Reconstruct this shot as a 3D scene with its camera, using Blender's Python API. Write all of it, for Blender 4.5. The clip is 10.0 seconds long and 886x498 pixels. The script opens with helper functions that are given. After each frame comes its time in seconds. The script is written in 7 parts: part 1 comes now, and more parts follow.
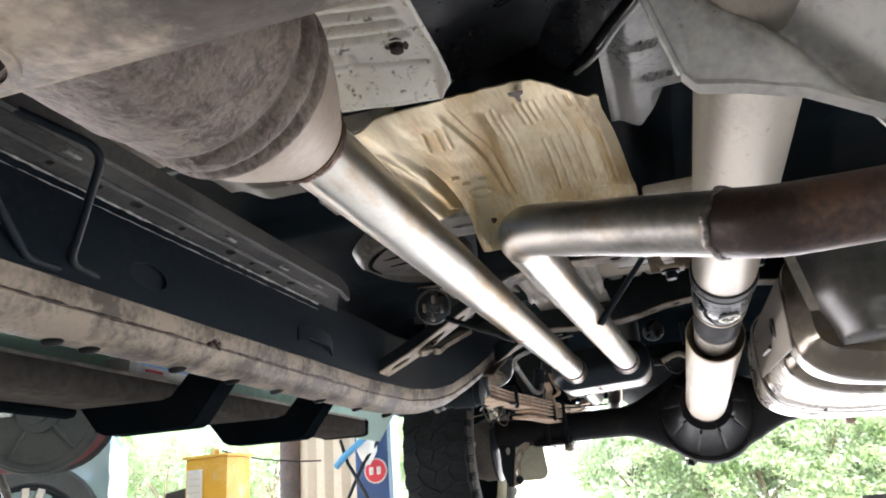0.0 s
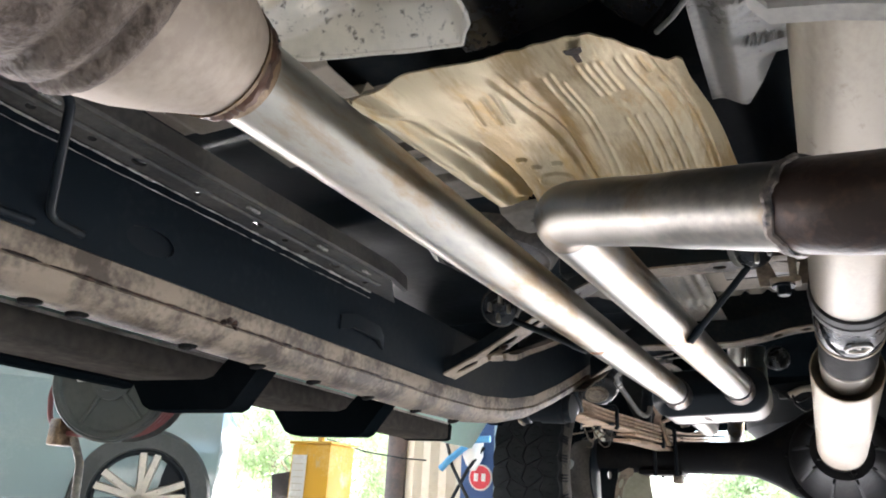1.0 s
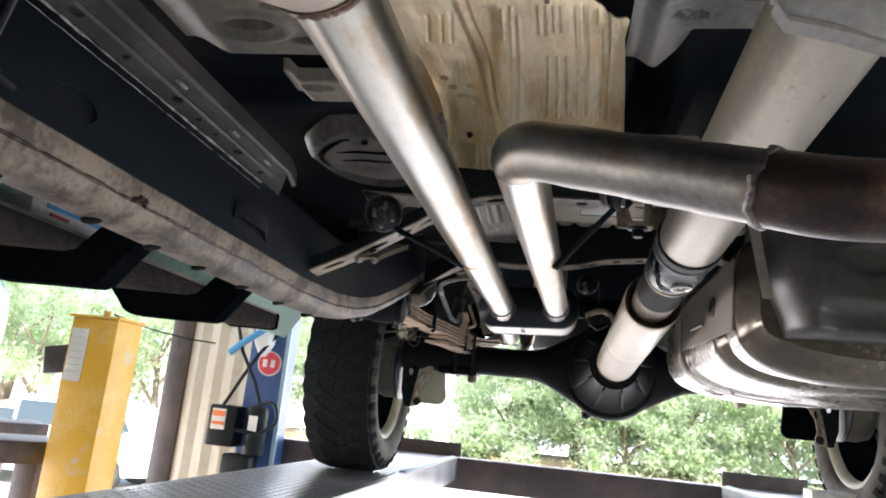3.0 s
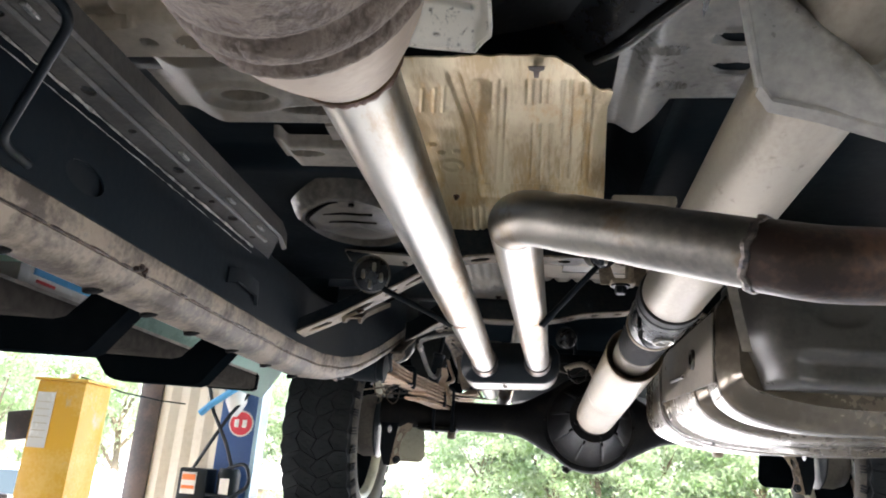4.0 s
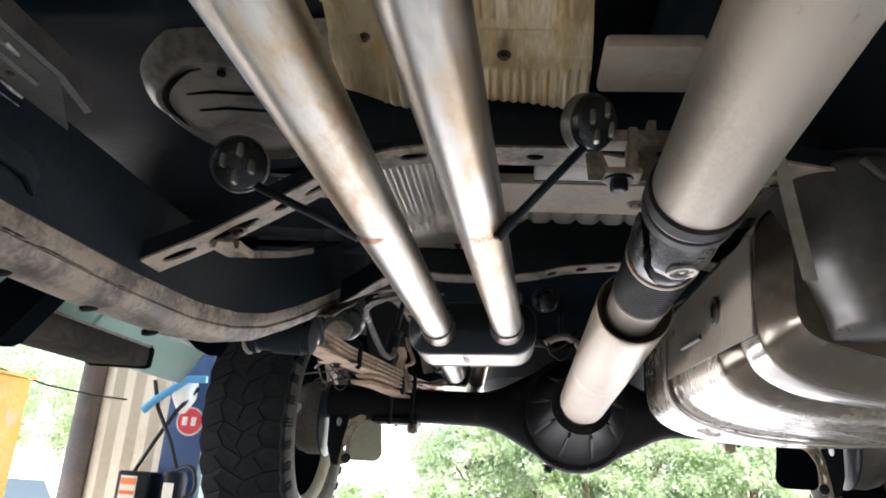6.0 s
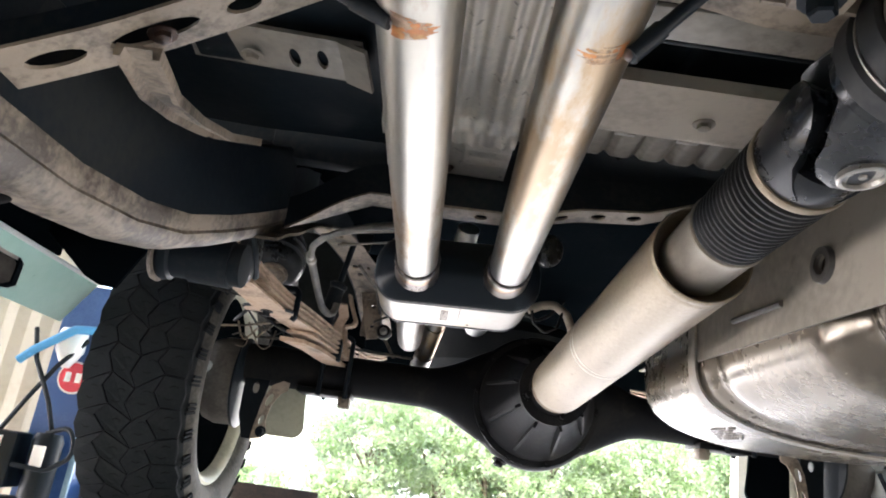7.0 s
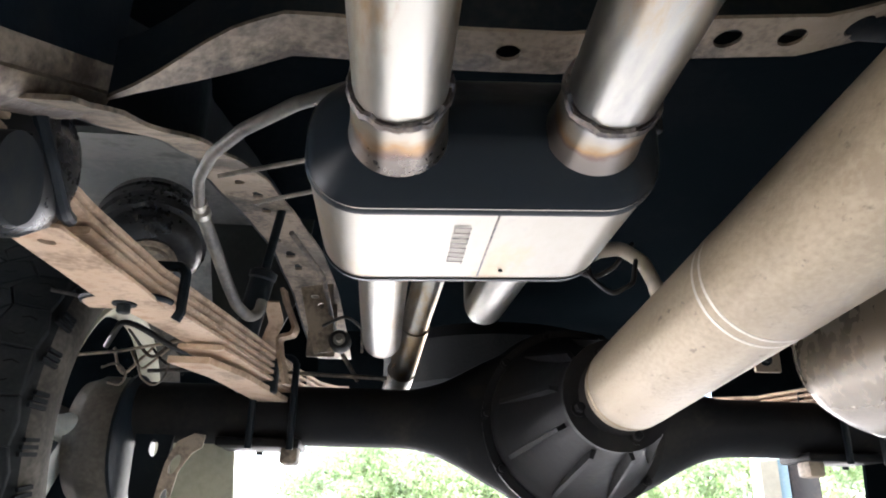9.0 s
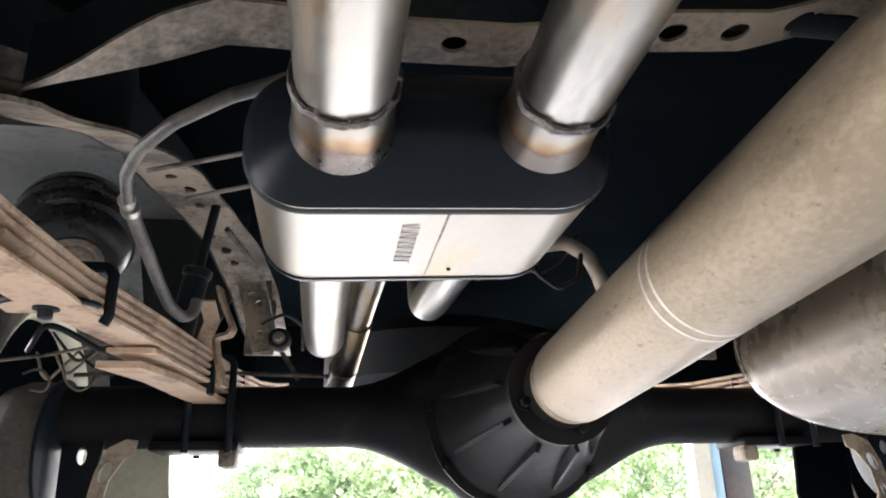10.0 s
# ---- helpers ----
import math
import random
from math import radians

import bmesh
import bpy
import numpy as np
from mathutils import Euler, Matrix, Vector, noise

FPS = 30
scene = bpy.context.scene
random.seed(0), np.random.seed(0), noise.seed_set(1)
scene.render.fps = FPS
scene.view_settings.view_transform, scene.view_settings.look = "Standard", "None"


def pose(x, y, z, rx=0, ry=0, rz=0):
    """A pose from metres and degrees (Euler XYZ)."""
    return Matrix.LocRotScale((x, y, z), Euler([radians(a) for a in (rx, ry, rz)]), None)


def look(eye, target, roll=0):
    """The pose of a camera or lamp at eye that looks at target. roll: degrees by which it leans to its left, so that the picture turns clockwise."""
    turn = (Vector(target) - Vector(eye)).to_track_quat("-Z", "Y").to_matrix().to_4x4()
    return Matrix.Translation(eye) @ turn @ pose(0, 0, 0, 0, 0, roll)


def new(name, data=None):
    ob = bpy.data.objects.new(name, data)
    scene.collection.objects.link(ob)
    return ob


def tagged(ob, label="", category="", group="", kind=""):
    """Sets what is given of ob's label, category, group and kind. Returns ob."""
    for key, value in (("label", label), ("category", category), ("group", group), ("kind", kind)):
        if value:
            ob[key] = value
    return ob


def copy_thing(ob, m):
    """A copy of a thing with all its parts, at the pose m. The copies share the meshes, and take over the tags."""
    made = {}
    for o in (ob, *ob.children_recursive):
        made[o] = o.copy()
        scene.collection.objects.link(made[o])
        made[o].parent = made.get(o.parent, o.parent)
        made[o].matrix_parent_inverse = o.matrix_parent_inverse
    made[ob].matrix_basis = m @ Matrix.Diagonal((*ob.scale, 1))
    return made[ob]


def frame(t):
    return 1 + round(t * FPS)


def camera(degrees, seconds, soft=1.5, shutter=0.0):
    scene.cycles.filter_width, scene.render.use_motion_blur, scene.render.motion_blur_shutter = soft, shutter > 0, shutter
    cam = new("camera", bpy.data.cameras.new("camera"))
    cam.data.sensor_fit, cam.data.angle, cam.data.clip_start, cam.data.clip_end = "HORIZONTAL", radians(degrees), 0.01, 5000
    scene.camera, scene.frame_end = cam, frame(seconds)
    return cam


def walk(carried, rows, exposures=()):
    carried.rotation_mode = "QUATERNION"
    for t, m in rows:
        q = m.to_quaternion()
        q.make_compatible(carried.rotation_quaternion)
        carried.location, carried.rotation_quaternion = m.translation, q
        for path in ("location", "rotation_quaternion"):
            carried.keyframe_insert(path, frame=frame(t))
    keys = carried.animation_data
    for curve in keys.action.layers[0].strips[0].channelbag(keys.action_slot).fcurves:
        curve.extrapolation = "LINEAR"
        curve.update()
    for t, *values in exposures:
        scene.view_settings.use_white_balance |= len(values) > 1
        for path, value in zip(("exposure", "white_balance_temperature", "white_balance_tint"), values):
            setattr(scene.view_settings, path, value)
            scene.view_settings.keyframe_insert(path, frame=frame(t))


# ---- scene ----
cam = camera(63.4, 10.0, 1.9)
PATH = [
    (0, (0.348, 0.267, 1.52), (-0.181, 2.078, 2.183), -4.8),
    (0.5, (0.42, 0.371, 1.535), (-0.459, 2.017, 2.255), 0.1),
    (1, (0.421, 0.448, 1.54), (-0.465, 2.106, 2.224), 3.0),
    (1.5, (0.349, 0.502, 1.543), (-0.212, 2.335, 2.113), 1.5),
    (2, (0.292, 0.511, 1.519), (0.022, 2.45, 1.929), 2.4),
    (2.2, (0.278, 0.437, 1.531), (-0.01, 2.376, 1.929), 2.9),
    (3.3, (0.254, 0.336, 1.544), (-0.065, 2.244, 2.053), 6.7),
    (3.5, (0.244, 0.319, 1.549), (-0.035, 2.218, 2.109), 6.3),
    (4, (0.228, 0.323, 1.544), (-0.023, 2.216, 2.137), 4.2),
    (4.5, (0.238, 0.354, 1.55), (0.002, 2.253, 2.132), 2.9),
    (5, (0.248, 0.419, 1.53), (0.074, 2.33, 2.094), 1.9),
    (5.5, (0.287, 0.631, 1.521), (0.094, 2.538, 2.095), 2.1),
    (5.7, (0.298, 0.718, 1.539), (0.056, 2.615, 2.125), 3.2),
    (6.8, (0.15, 1.106, 1.534), (0.096, 3.003, 2.163), 8.3),
    (7, (0.139, 1.209, 1.526), (0.141, 3.116, 2.128), 8.1),
    (7.5, (0.196, 1.461, 1.517), (0.239, 3.378, 2.085), 6.4),
    (8, (0.237, 1.657, 1.507), (0.25, 3.578, 2.064), 5.8),
    (8.5, (0.127, 1.79, 1.528), (0.126, 3.679, 2.184), 4.7),
    (9, (0.104, 1.883, 1.575), (0.238, 3.746, 2.29), 1.1),
    (9.5, (0.096, 1.906, 1.583), (0.349, 3.762, 2.284), -1.2),
    (10, (0.098, 1.901, 1.59), (0.404, 3.754, 2.278), -1.4),
]
walk(cam, [(t, look(eye, target, roll)) for t, eye, target, roll in PATH], [(0, 2.3), (1.0, 2.3), (1.8, 1.85), (3.4, 1.8), (4.0, 2.1), (5.0, 2.15), (5.5, 1.93), (7, 2.2), (8, 2.08), (9, 2.45), (10, 2.35)])

# ---- light ----
world = bpy.data.worlds.new("sky")
scene.world = world
world.use_nodes = True
wn = world.node_tree.nodes
sky = wn.new("ShaderNodeTexSky")
sky.sky_type, sky.sun_disc = "NISHITA", False
sky.sun_elevation, sky.sun_rotation = radians(52), radians(200)
world.node_tree.links.new(sky.outputs[0], wn["Background"].inputs[0])
wn["Background"].inputs[1].default_value = 0.2
sun = new("sun", bpy.data.lights.new("sun", "SUN"))
sun.data.energy, sun.data.angle, sun.data.color = 5.0, radians(0.6), (1.0, 0.96, 0.9)
sun.matrix_world = look((3, -8, 14), (0, 0, 0))


def side_lamp(eye, target, sx, sy, power):
    """An added area lamp: light from an open side of the shed, and one plain fill."""
    d = bpy.data.lights.new("daylight_fill", "AREA")
    d.shape, d.size, d.size_y, d.energy, d.color = "RECTANGLE", sx, sy, power, (1.0, 0.955, 1.0)
    ob = new("daylight_fill", d)
    ob.matrix_world = look(eye, target)
    return ob


side_lamp((0.5, 7.4, 1.2), (0.5, 0, -0.3), 10.0, 2.8, 165)
side_lamp((-6.8, 4.1, 1.2), (0, 3.3, -0.3), 7.6, 2.8, 400)
# Weak fill from the east, added to lift dark parts; no source is known there.
side_lamp((7.8, 1.0, 1.0), (0, 1.0, 0.2), 9.0, 2.4, 18)


# ---- materials ----
def material(name, base, rough=0.5, metal=0.0, second=None, amount=0.4, scale=6.0, fine=60.0, bump=0.1, spread=0.15, stretch=(1, 1, 1), sheen=0.5, dirt=None):
    """Paint, dirt or metal: base colour with a second tone in large stains and fine grain.
    dirt: the colour, strength, size and share of a further layer of ragged stains."""
    m = bpy.data.materials.new(name)
    m.use_nodes = True
    n, l = m.node_tree.nodes, m.node_tree.links
    p = n["Principled BSDF"]
    p.inputs["Metallic"].default_value = metal
    p.inputs["Specular IOR Level"].default_value = sheen
    co = n.new("ShaderNodeTexCoord")
    mp = n.new("ShaderNodeMapping")
    mp.inputs["Scale"].default_value = stretch
    l.new(co.outputs["Object"], mp.inputs[0])
    big, small = n.new("ShaderNodeTexNoise"), n.new("ShaderNodeTexNoise")
    for t, s, d in ((big, scale, 6), (small, fine, 4)):
        t.inputs["Scale"].default_value, t.inputs["Detail"].default_value = s, d
        l.new(mp.outputs[0], t.inputs["Vector"])
    mix = n.new("ShaderNodeMath")
    mix.operation = "MULTIPLY_ADD"
    l.new(small.outputs[0], mix.inputs[0])
    mix.inputs[1].default_value = 0.45
    l.new(big.outputs[0], mix.inputs[2])
    ramp = n.new("ShaderNodeValToRGB")
    second = second or tuple(min(1, c * 1.5 + 0.01) for c in base)
    ramp.color_ramp.elements[0].position, ramp.color_ramp.elements[1].position = 0.95 - amount * 0.7, 1.15 - amount * 0.7
    ramp.color_ramp.elements[0].color, ramp.color_ramp.elements[1].color = (*base, 1), (*second, 1)
    l.new(mix.outputs[0], ramp.inputs[0])
    tone = ramp.outputs[0]
    if dirt:
        colour, strength, size, share = dirt
        dn, dr, dm = n.new("ShaderNodeTexNoise"), n.new("ShaderNodeValToRGB"), n.new("ShaderNodeMix")
        dn.inputs["Scale"].default_value, dn.inputs["Detail"].default_value, dn.inputs["Roughness"].default_value = size, 9, 0.68
        l.new(mp.outputs[0], dn.inputs["Vector"])
        dr.color_ramp.elements[0].position, dr.color_ramp.elements[1].position = 0.66 - 0.3 * share, 0.76 - 0.3 * share
        dr.color_ramp.elements[1].color = (strength, strength, strength, 1)
        l.new(dn.outputs[0], dr.inputs[0])
        dm.data_type = "RGBA"
        l.new(dr.outputs[0], dm.inputs[0])
        l.new(tone, dm.inputs[6])
        dm.inputs[7].default_value = (*colour, 1)
        tone = dm.outputs[2]
    l.new(tone, p.inputs["Base Color"])
    rr = n.new("ShaderNodeMapRange")
    rr.inputs["From Min"].default_value, rr.inputs["From Max"].default_value = 0.35, 1.1
    rr.inputs["To Min"].default_value, rr.inputs["To Max"].default_value = max(0.03, rough - spread), min(1, rough + spread)
    l.new(mix.outputs[0], rr.inputs[0])
    l.new(rr.outputs[0], p.inputs["Roughness"])
    if bump:
        b = n.new("ShaderNodeBump")
        b.inputs["Strength"].default_value, b.inputs["Distance"].default_value = bump, 0.004
        l.new(mix.outputs[0], b.inputs["Height"])
        l.new(b.outputs[0], p.inputs["Normal"])
    return m


M_BLACK = material("underbody_paint", (0.007, 0.011, 0.0155), 0.45, second=(0.023, 0.025, 0.024), amount=0.25, scale=4, fine=90, bump=0.15, sheen=0.2, dirt=((0.035, 0.031, 0.027), 0.4, 9.0, 0.2))
M_GLOSS = material("glossy_black_forging", (0.010, 0.011, 0.013), 0.30, second=(0.03, 0.03, 0.03), amount=0.25, scale=12, fine=120, bump=0.08, sheen=0.5)
M_AXLE = material("matt_axle_paint", (0.009, 0.009, 0.010), 0.5, second=(0.016, 0.0145, 0.0135), amount=0.35, scale=6, fine=90, bump=0.2, sheen=0.1, dirt=((0.035, 0.029, 0.024), 0.45, 12.0, 0.24))
M_DUSTY = material("dusty_underbody", (0.035, 0.033, 0.031), 0.55, second=(0.16, 0.13, 0.10), amount=0.45, scale=5, fine=80, bump=0.25, sheen=0.3)
M_RAIL = material("dusty_chassis_paint", (0.13, 0.102, 0.078), 0.6, second=(0.34, 0.27, 0.2), amount=0.55, scale=9, fine=120, bump=0.7, dirt=((0.035, 0.026, 0.019), 0.85, 7.0, 0.5))
# Dust and dirt, with the light from the ground painted into the tan.
M_UNDER = material("groundlit_dusty_rail_underside", (0.082, 0.064, 0.048), 0.6, second=(0.24, 0.192, 0.143), amount=0.5, scale=9, fine=120, bump=0.7, dirt=((0.032, 0.020, 0.013), 0.88, 8.0, 0.55))
M_HOLE = material("dark_opening", (0.004, 0.004, 0.004), 0.9, amount=0.1, bump=0.0, sheen=0.05)
# Blacker than paint and without gloss: the shade under the bed is in the colour.
M_BED = material("shade_black_bed", (0.004, 0.006, 0.0075), 0.9, second=(0.007, 0.0085, 0.010), amount=0.3, scale=4, fine=60, bump=0.2, sheen=0.0)
# Undercoat black that also holds the shade of the recessed floor.
M_PAN = material("shaded_undercoat", (0.0105, 0.0155, 0.020), 0.45, second=(0.024, 0.027, 0.029), amount=0.24, scale=3.0, fine=50, bump=0.25, sheen=0.06)
M_FLOOR = material("floor_pan_paint", (0.205, 0.182, 0.152), 0.45, second=(0.31, 0.273, 0.225), amount=0.5, scale=5, fine=70, bump=0.2, dirt=((0.045, 0.038, 0.032), 0.7, 6.0, 0.4))
# Dusty tan made lighter, to paint in light that fails to reach the braces.
M_BRIGHT_TAN = material("brightened_tan_sheet", (0.40, 0.34, 0.265), 0.5, second=(0.52, 0.45, 0.36), amount=0.5, scale=5, fine=70, bump=0.25, dirt=((0.08, 0.065, 0.05), 0.4, 6.0, 0.3))
M_DOME = material("brown_dusty_dome", (0.05, 0.043, 0.035), 0.45, second=(0.13, 0.113, 0.092), amount=0.48, scale=7, fine=70, bump=0.2, sheen=0.4)
M_ECOAT = material("grey_pressed_steel", (0.30, 0.29, 0.272), 0.34, 0.25, second=(0.42, 0.402, 0.37), amount=0.5, scale=7, fine=110, bump=0.3, dirt=((0.13, 0.115, 0.10), 0.55, 11.0, 0.4))
M_STEEL = material("brushed_stainless_steel", (0.305, 0.298, 0.28), 0.33, 1.0, second=(0.405, 0.387, 0.342), amount=0.5, scale=5, fine=160, bump=0.05, spread=0.1, stretch=(1, 0.25, 1), dirt=((0.27, 0.175, 0.08), 0.8, 10.0, 0.46))
M_CASE = material("polished_muffler_steel", (0.195, 0.188, 0.172), 0.38, 1.0, second=(0.26, 0.24, 0.205), amount=0.5, scale=7, fine=160, bump=0.05, spread=0.1, stretch=(1, 0.4, 1), dirt=((0.31, 0.235, 0.14), 0.7, 9.0, 0.45))
M_BENT = material("darkened_bent_steel", (0.165, 0.158, 0.147), 0.42, 1.0, second=(0.25, 0.235, 0.21), amount=0.5, scale=9, fine=120, bump=0.06, spread=0.12, dirt=((0.17, 0.12, 0.07), 0.7, 13.0, 0.42))
M_RUST = material("rusted_pipe_steel", (0.024, 0.014, 0.011), 0.42, 0.4, second=(0.085, 0.042, 0.025), amount=0.4, scale=10, fine=120, bump=0.4)
M_WELD = material("weld_bead", (0.06, 0.06, 0.065), 0.42, 0.85, second=(0.2, 0.17, 0.15), amount=0.5, scale=40, fine=220, bump=0.9)
M_TINT = material("heat_tinted_steel", (0.24, 0.235, 0.225), 0.36, 0.9, second=(0.34, 0.31, 0.27), amount=0.5, scale=9, fine=160, bump=0.03, dirt=((0.50, 0.27, 0.12), 0.75, 7.0, 0.34))
def stain_material(name, base, second, lo, hi, most):
    """A thin stain with ragged gaps; most: how much of the metal it hides."""
    m = material(name, base, 0.45, 0.5, second=second, amount=0.42, scale=45, fine=160, bump=0.15)
    st = m.node_tree
    sn, sr, sa, sm, sc = [st.nodes.new("ShaderNode" + k) for k in ("TexNoise", "ValToRGB", "BsdfTransparent", "MixShader", "TexCoord")]
    sn.inputs["Scale"].default_value, sn.inputs["Detail"].default_value = 60, 7
    sr.color_ramp.elements[0].position, sr.color_ramp.elements[1].position = lo, hi
    sr.color_ramp.elements[1].color = (most, most, most, 1)
    st.links.new(sc.outputs["Object"], sn.inputs["Vector"])
    st.links.new(sn.outputs[0], sr.inputs[0])
    st.links.new(sr.outputs[0], sm.inputs[0])
    st.links.new(sa.outputs[0], sm.inputs[1])
    st.links.new(st.nodes["Principled BSDF"].outputs[0], sm.inputs[2])
    st.links.new(sm.outputs[0], st.nodes["Material Output"].inputs[0])
    return m


M_STAIN = stain_material("orange_rust_stain", (0.46, 0.155, 0.03), (0.42, 0.22, 0.07), 0.34, 0.62, 0.9)


def neck_material(ya, yb):
    """Steel with the colours that welding heat leaves along y, straw and brown; its darker end paints the black plate's
    reflection.
    """
    m = material("heat_tinted_neck", (0.3, 0.29, 0.27), 0.34, 1.0, bump=0.05, fine=160)
    t = m.node_tree
    sx, mr, nz, ad, cr = [t.nodes.new("ShaderNode" + k) for k in ("SeparateXYZ", "MapRange", "TexNoise", "Math", "ValToRGB")]
    co = t.nodes.new("ShaderNodeTexCoord")
    t.links.new(co.outputs["Object"], sx.inputs[0])
    t.links.new(co.outputs["Object"], nz.inputs["Vector"])
    nz.inputs["Scale"].default_value, nz.inputs["Detail"].default_value = 26, 5
    mr.inputs["From Min"].default_value, mr.inputs["From Max"].default_value = ya + (yb - ya) * 0.22, yb + (yb - ya) * 0.22
    mr.clamp = False
    t.links.new(sx.outputs[1], mr.inputs[0])
    ad.operation = "MULTIPLY_ADD"
    t.links.new(nz.outputs[0], ad.inputs[0])
    ad.inputs[1].default_value = 0.9
    t.links.new(mr.outputs[0], ad.inputs[2])
    r = cr.color_ramp
    r.elements[0].position, r.elements[0].color = 0.20, (0.10, 0.085, 0.08, 1)
    r.elements[1].position, r.elements[1].color = 1.0, (0.20, 0.175, 0.155, 1)
    for pos, c in ((0.32, (0.30, 0.29, 0.28)), (0.55, (0.34, 0.30, 0.24)), (0.76, (0.30, 0.185, 0.095)), (0.90, (0.17, 0.12, 0.10))):
        r.elements.new(pos).color = (*c, 1)
    t.links.new(ad.outputs[0], cr.inputs[0])
    t.links.new(cr.outputs[0], t.nodes["Principled BSDF"].inputs["Base Color"])
    return m


M_CAST = material("rough_cast_converter", (0.080, 0.059, 0.047), 0.7, 0.25, second=(0.155, 0.122, 0.100), amount=0.5, scale=55.0, fine=220.0, bump=0.9, dirt=((0.030, 0.021, 0.016), 0.75, 60.0, 0.3))
M_COLLAR = material("brown_gold_collar", (0.075, 0.045, 0.026), 0.45, 0.5, second=(0.18, 0.12, 0.065), amount=0.5, scale=30, fine=200, bump=0.5)
M_ALU = material("pitted_aluminium_tray", (0.66, 0.62, 0.54), 0.42, 0.35, second=(0.78, 0.73, 0.64), amount=0.5, scale=8, fine=90, bump=0.15, dirt=((0.07, 0.05, 0.035), 0.9, 85.0, 0.33))
M_CONE = material("converter_cone_steel", (0.25, 0.20, 0.16), 0.55, 0.25, second=(0.34, 0.28, 0.225), amount=0.5, scale=9, fine=120, bump=0.2)
M_SHAFT = material("dusty_aluminium_shaft", (0.255, 0.203, 0.138), 0.42, 0.5, second=(0.355, 0.288, 0.203), amount=0.5, scale=5, fine=190, bump=0.25, stretch=(1, 0.6, 1), dirt=((0.10, 0.08, 0.06), 0.8, 70.0, 0.2))
M_TUBE = material("dull_silver_shaft_tube", (0.30, 0.262, 0.212), 0.43, 0.6, second=(0.38, 0.336, 0.276), amount=0.5, scale=5, fine=190, bump=0.12, stretch=(1, 0.5, 1), dirt=((0.14, 0.115, 0.085), 0.6, 55.0, 0.15))
M_SHIELD = material("stained_aluminium_shield", (0.51, 0.38, 0.205), 0.42, 0.65, second=(0.72, 0.615, 0.42), amount=0.52, scale=9, fine=90, bump=0.3, stretch=(2.4, 0.35, 1), dirt=((0.60, 0.39, 0.14), 0.65, 14.0, 0.46))
M_FOIL = material("grey_aluminium_shield", (0.50, 0.47, 0.42), 0.45, 0.7, second=(0.62, 0.57, 0.50), amount=0.5, scale=10, fine=90, bump=0.2, dirt=((0.10, 0.085, 0.065), 0.8, 60.0, 0.2))
M_RUBBER = material("black_rubber", (0.014, 0.014, 0.015), 0.5, second=(0.03, 0.029, 0.028), amount=0.4, scale=14, fine=120, bump=0.15, sheen=0.3)
M_HOSE = material("dusty_grey_rubber_hose", (0.085, 0.08, 0.07), 0.55, second=(0.17, 0.155, 0.13), amount=0.5, scale=12, fine=110, bump=0.1)
M_TYRE = material("tyre_rubber", (0.015, 0.017, 0.0185), 0.78, second=(0.026, 0.027, 0.027), amount=0.35, scale=9, fine=130, bump=0.35, sheen=0.15)
M_WALL = material("dusty_tyre_sidewall", (0.05, 0.046, 0.040), 0.8, second=(0.105, 0.096, 0.082), amount=0.5, scale=7, fine=110, bump=0.3, sheen=0.15)
# Rubber coloured greenish cream to paint the light shining through from behind.
M_FLAP = material("backlit_cream_rubber", (0.42, 0.41, 0.30), 0.6, second=(0.50, 0.49, 0.37), amount=0.45, scale=5, fine=80, bump=0.15, dirt=((0.20, 0.17, 0.12), 0.4, 9.0, 0.3))
M_CALIPER = material("pale_grey_casting", (0.34, 0.355, 0.35), 0.5, 0.2, second=(0.46, 0.47, 0.45), amount=0.5, scale=12, fine=110, bump=0.25)
M_RIM = material("dusty_rim_alloy", (0.44, 0.42, 0.32), 0.5, 0.2, second=(0.56, 0.53, 0.41), amount=0.5, scale=9, fine=110, bump=0.1)
M_TANK = material("dusty_tank_shell", (0.055, 0.051, 0.046), 0.36, second=(0.095, 0.086, 0.075), amount=0.42, scale=5, fine=70, bump=0.15, sheen=0.55)
# Dusty black tank whose tan paints in the pale floor's reflection.
M_BELLY = material("dusty_tank_with_floor_reflection", (0.12, 0.099, 0.075), 0.25, 0.55, second=(0.195, 0.164, 0.126), amount=0.5, scale=4, fine=60, bump=0.1, sheen=0.8, dirt=((0.07, 0.058, 0.046), 0.45, 5.0, 0.3))
M_LEAF = material("rusty_spring_steel", (0.30, 0.20, 0.13), 0.65, 0.1, second=(0.56, 0.41, 0.29), amount=0.6, scale=16, fine=130, bump=0.5, dirt=((0.30, 0.12, 0.04), 0.45, 16.0, 0.35))
M_WEB = material("worn_grey_black_web", (0.0085, 0.013, 0.018), 0.42, second=(0.018, 0.022, 0.026), amount=0.3, scale=3.5, fine=90, bump=0.15, sheen=0.1, dirt=((0.012, 0.013, 0.015), 0.6, 4.0, 0.3))
M_FLANGE = material("dusty_grey_flange", (0.05, 0.047, 0.044), 0.5, second=(0.10, 0.092, 0.082), amount=0.45, scale=12, fine=140, bump=0.4, sheen=0.4)
M_CHIP = material("chipped_edge_with_glint", (0.17, 0.165, 0.155), 0.5, 0.3, second=(0.48, 0.465, 0.43), amount=0.5, scale=60, fine=220, bump=0.3)
M_DRUM = material("dull_drum_metal", (0.07, 0.062, 0.053), 0.5, 0.2, second=(0.13, 0.115, 0.098), amount=0.45, scale=7, fine=110, bump=0.15, dirt=((0.06, 0.05, 0.042), 0.7, 9.0, 0.3))
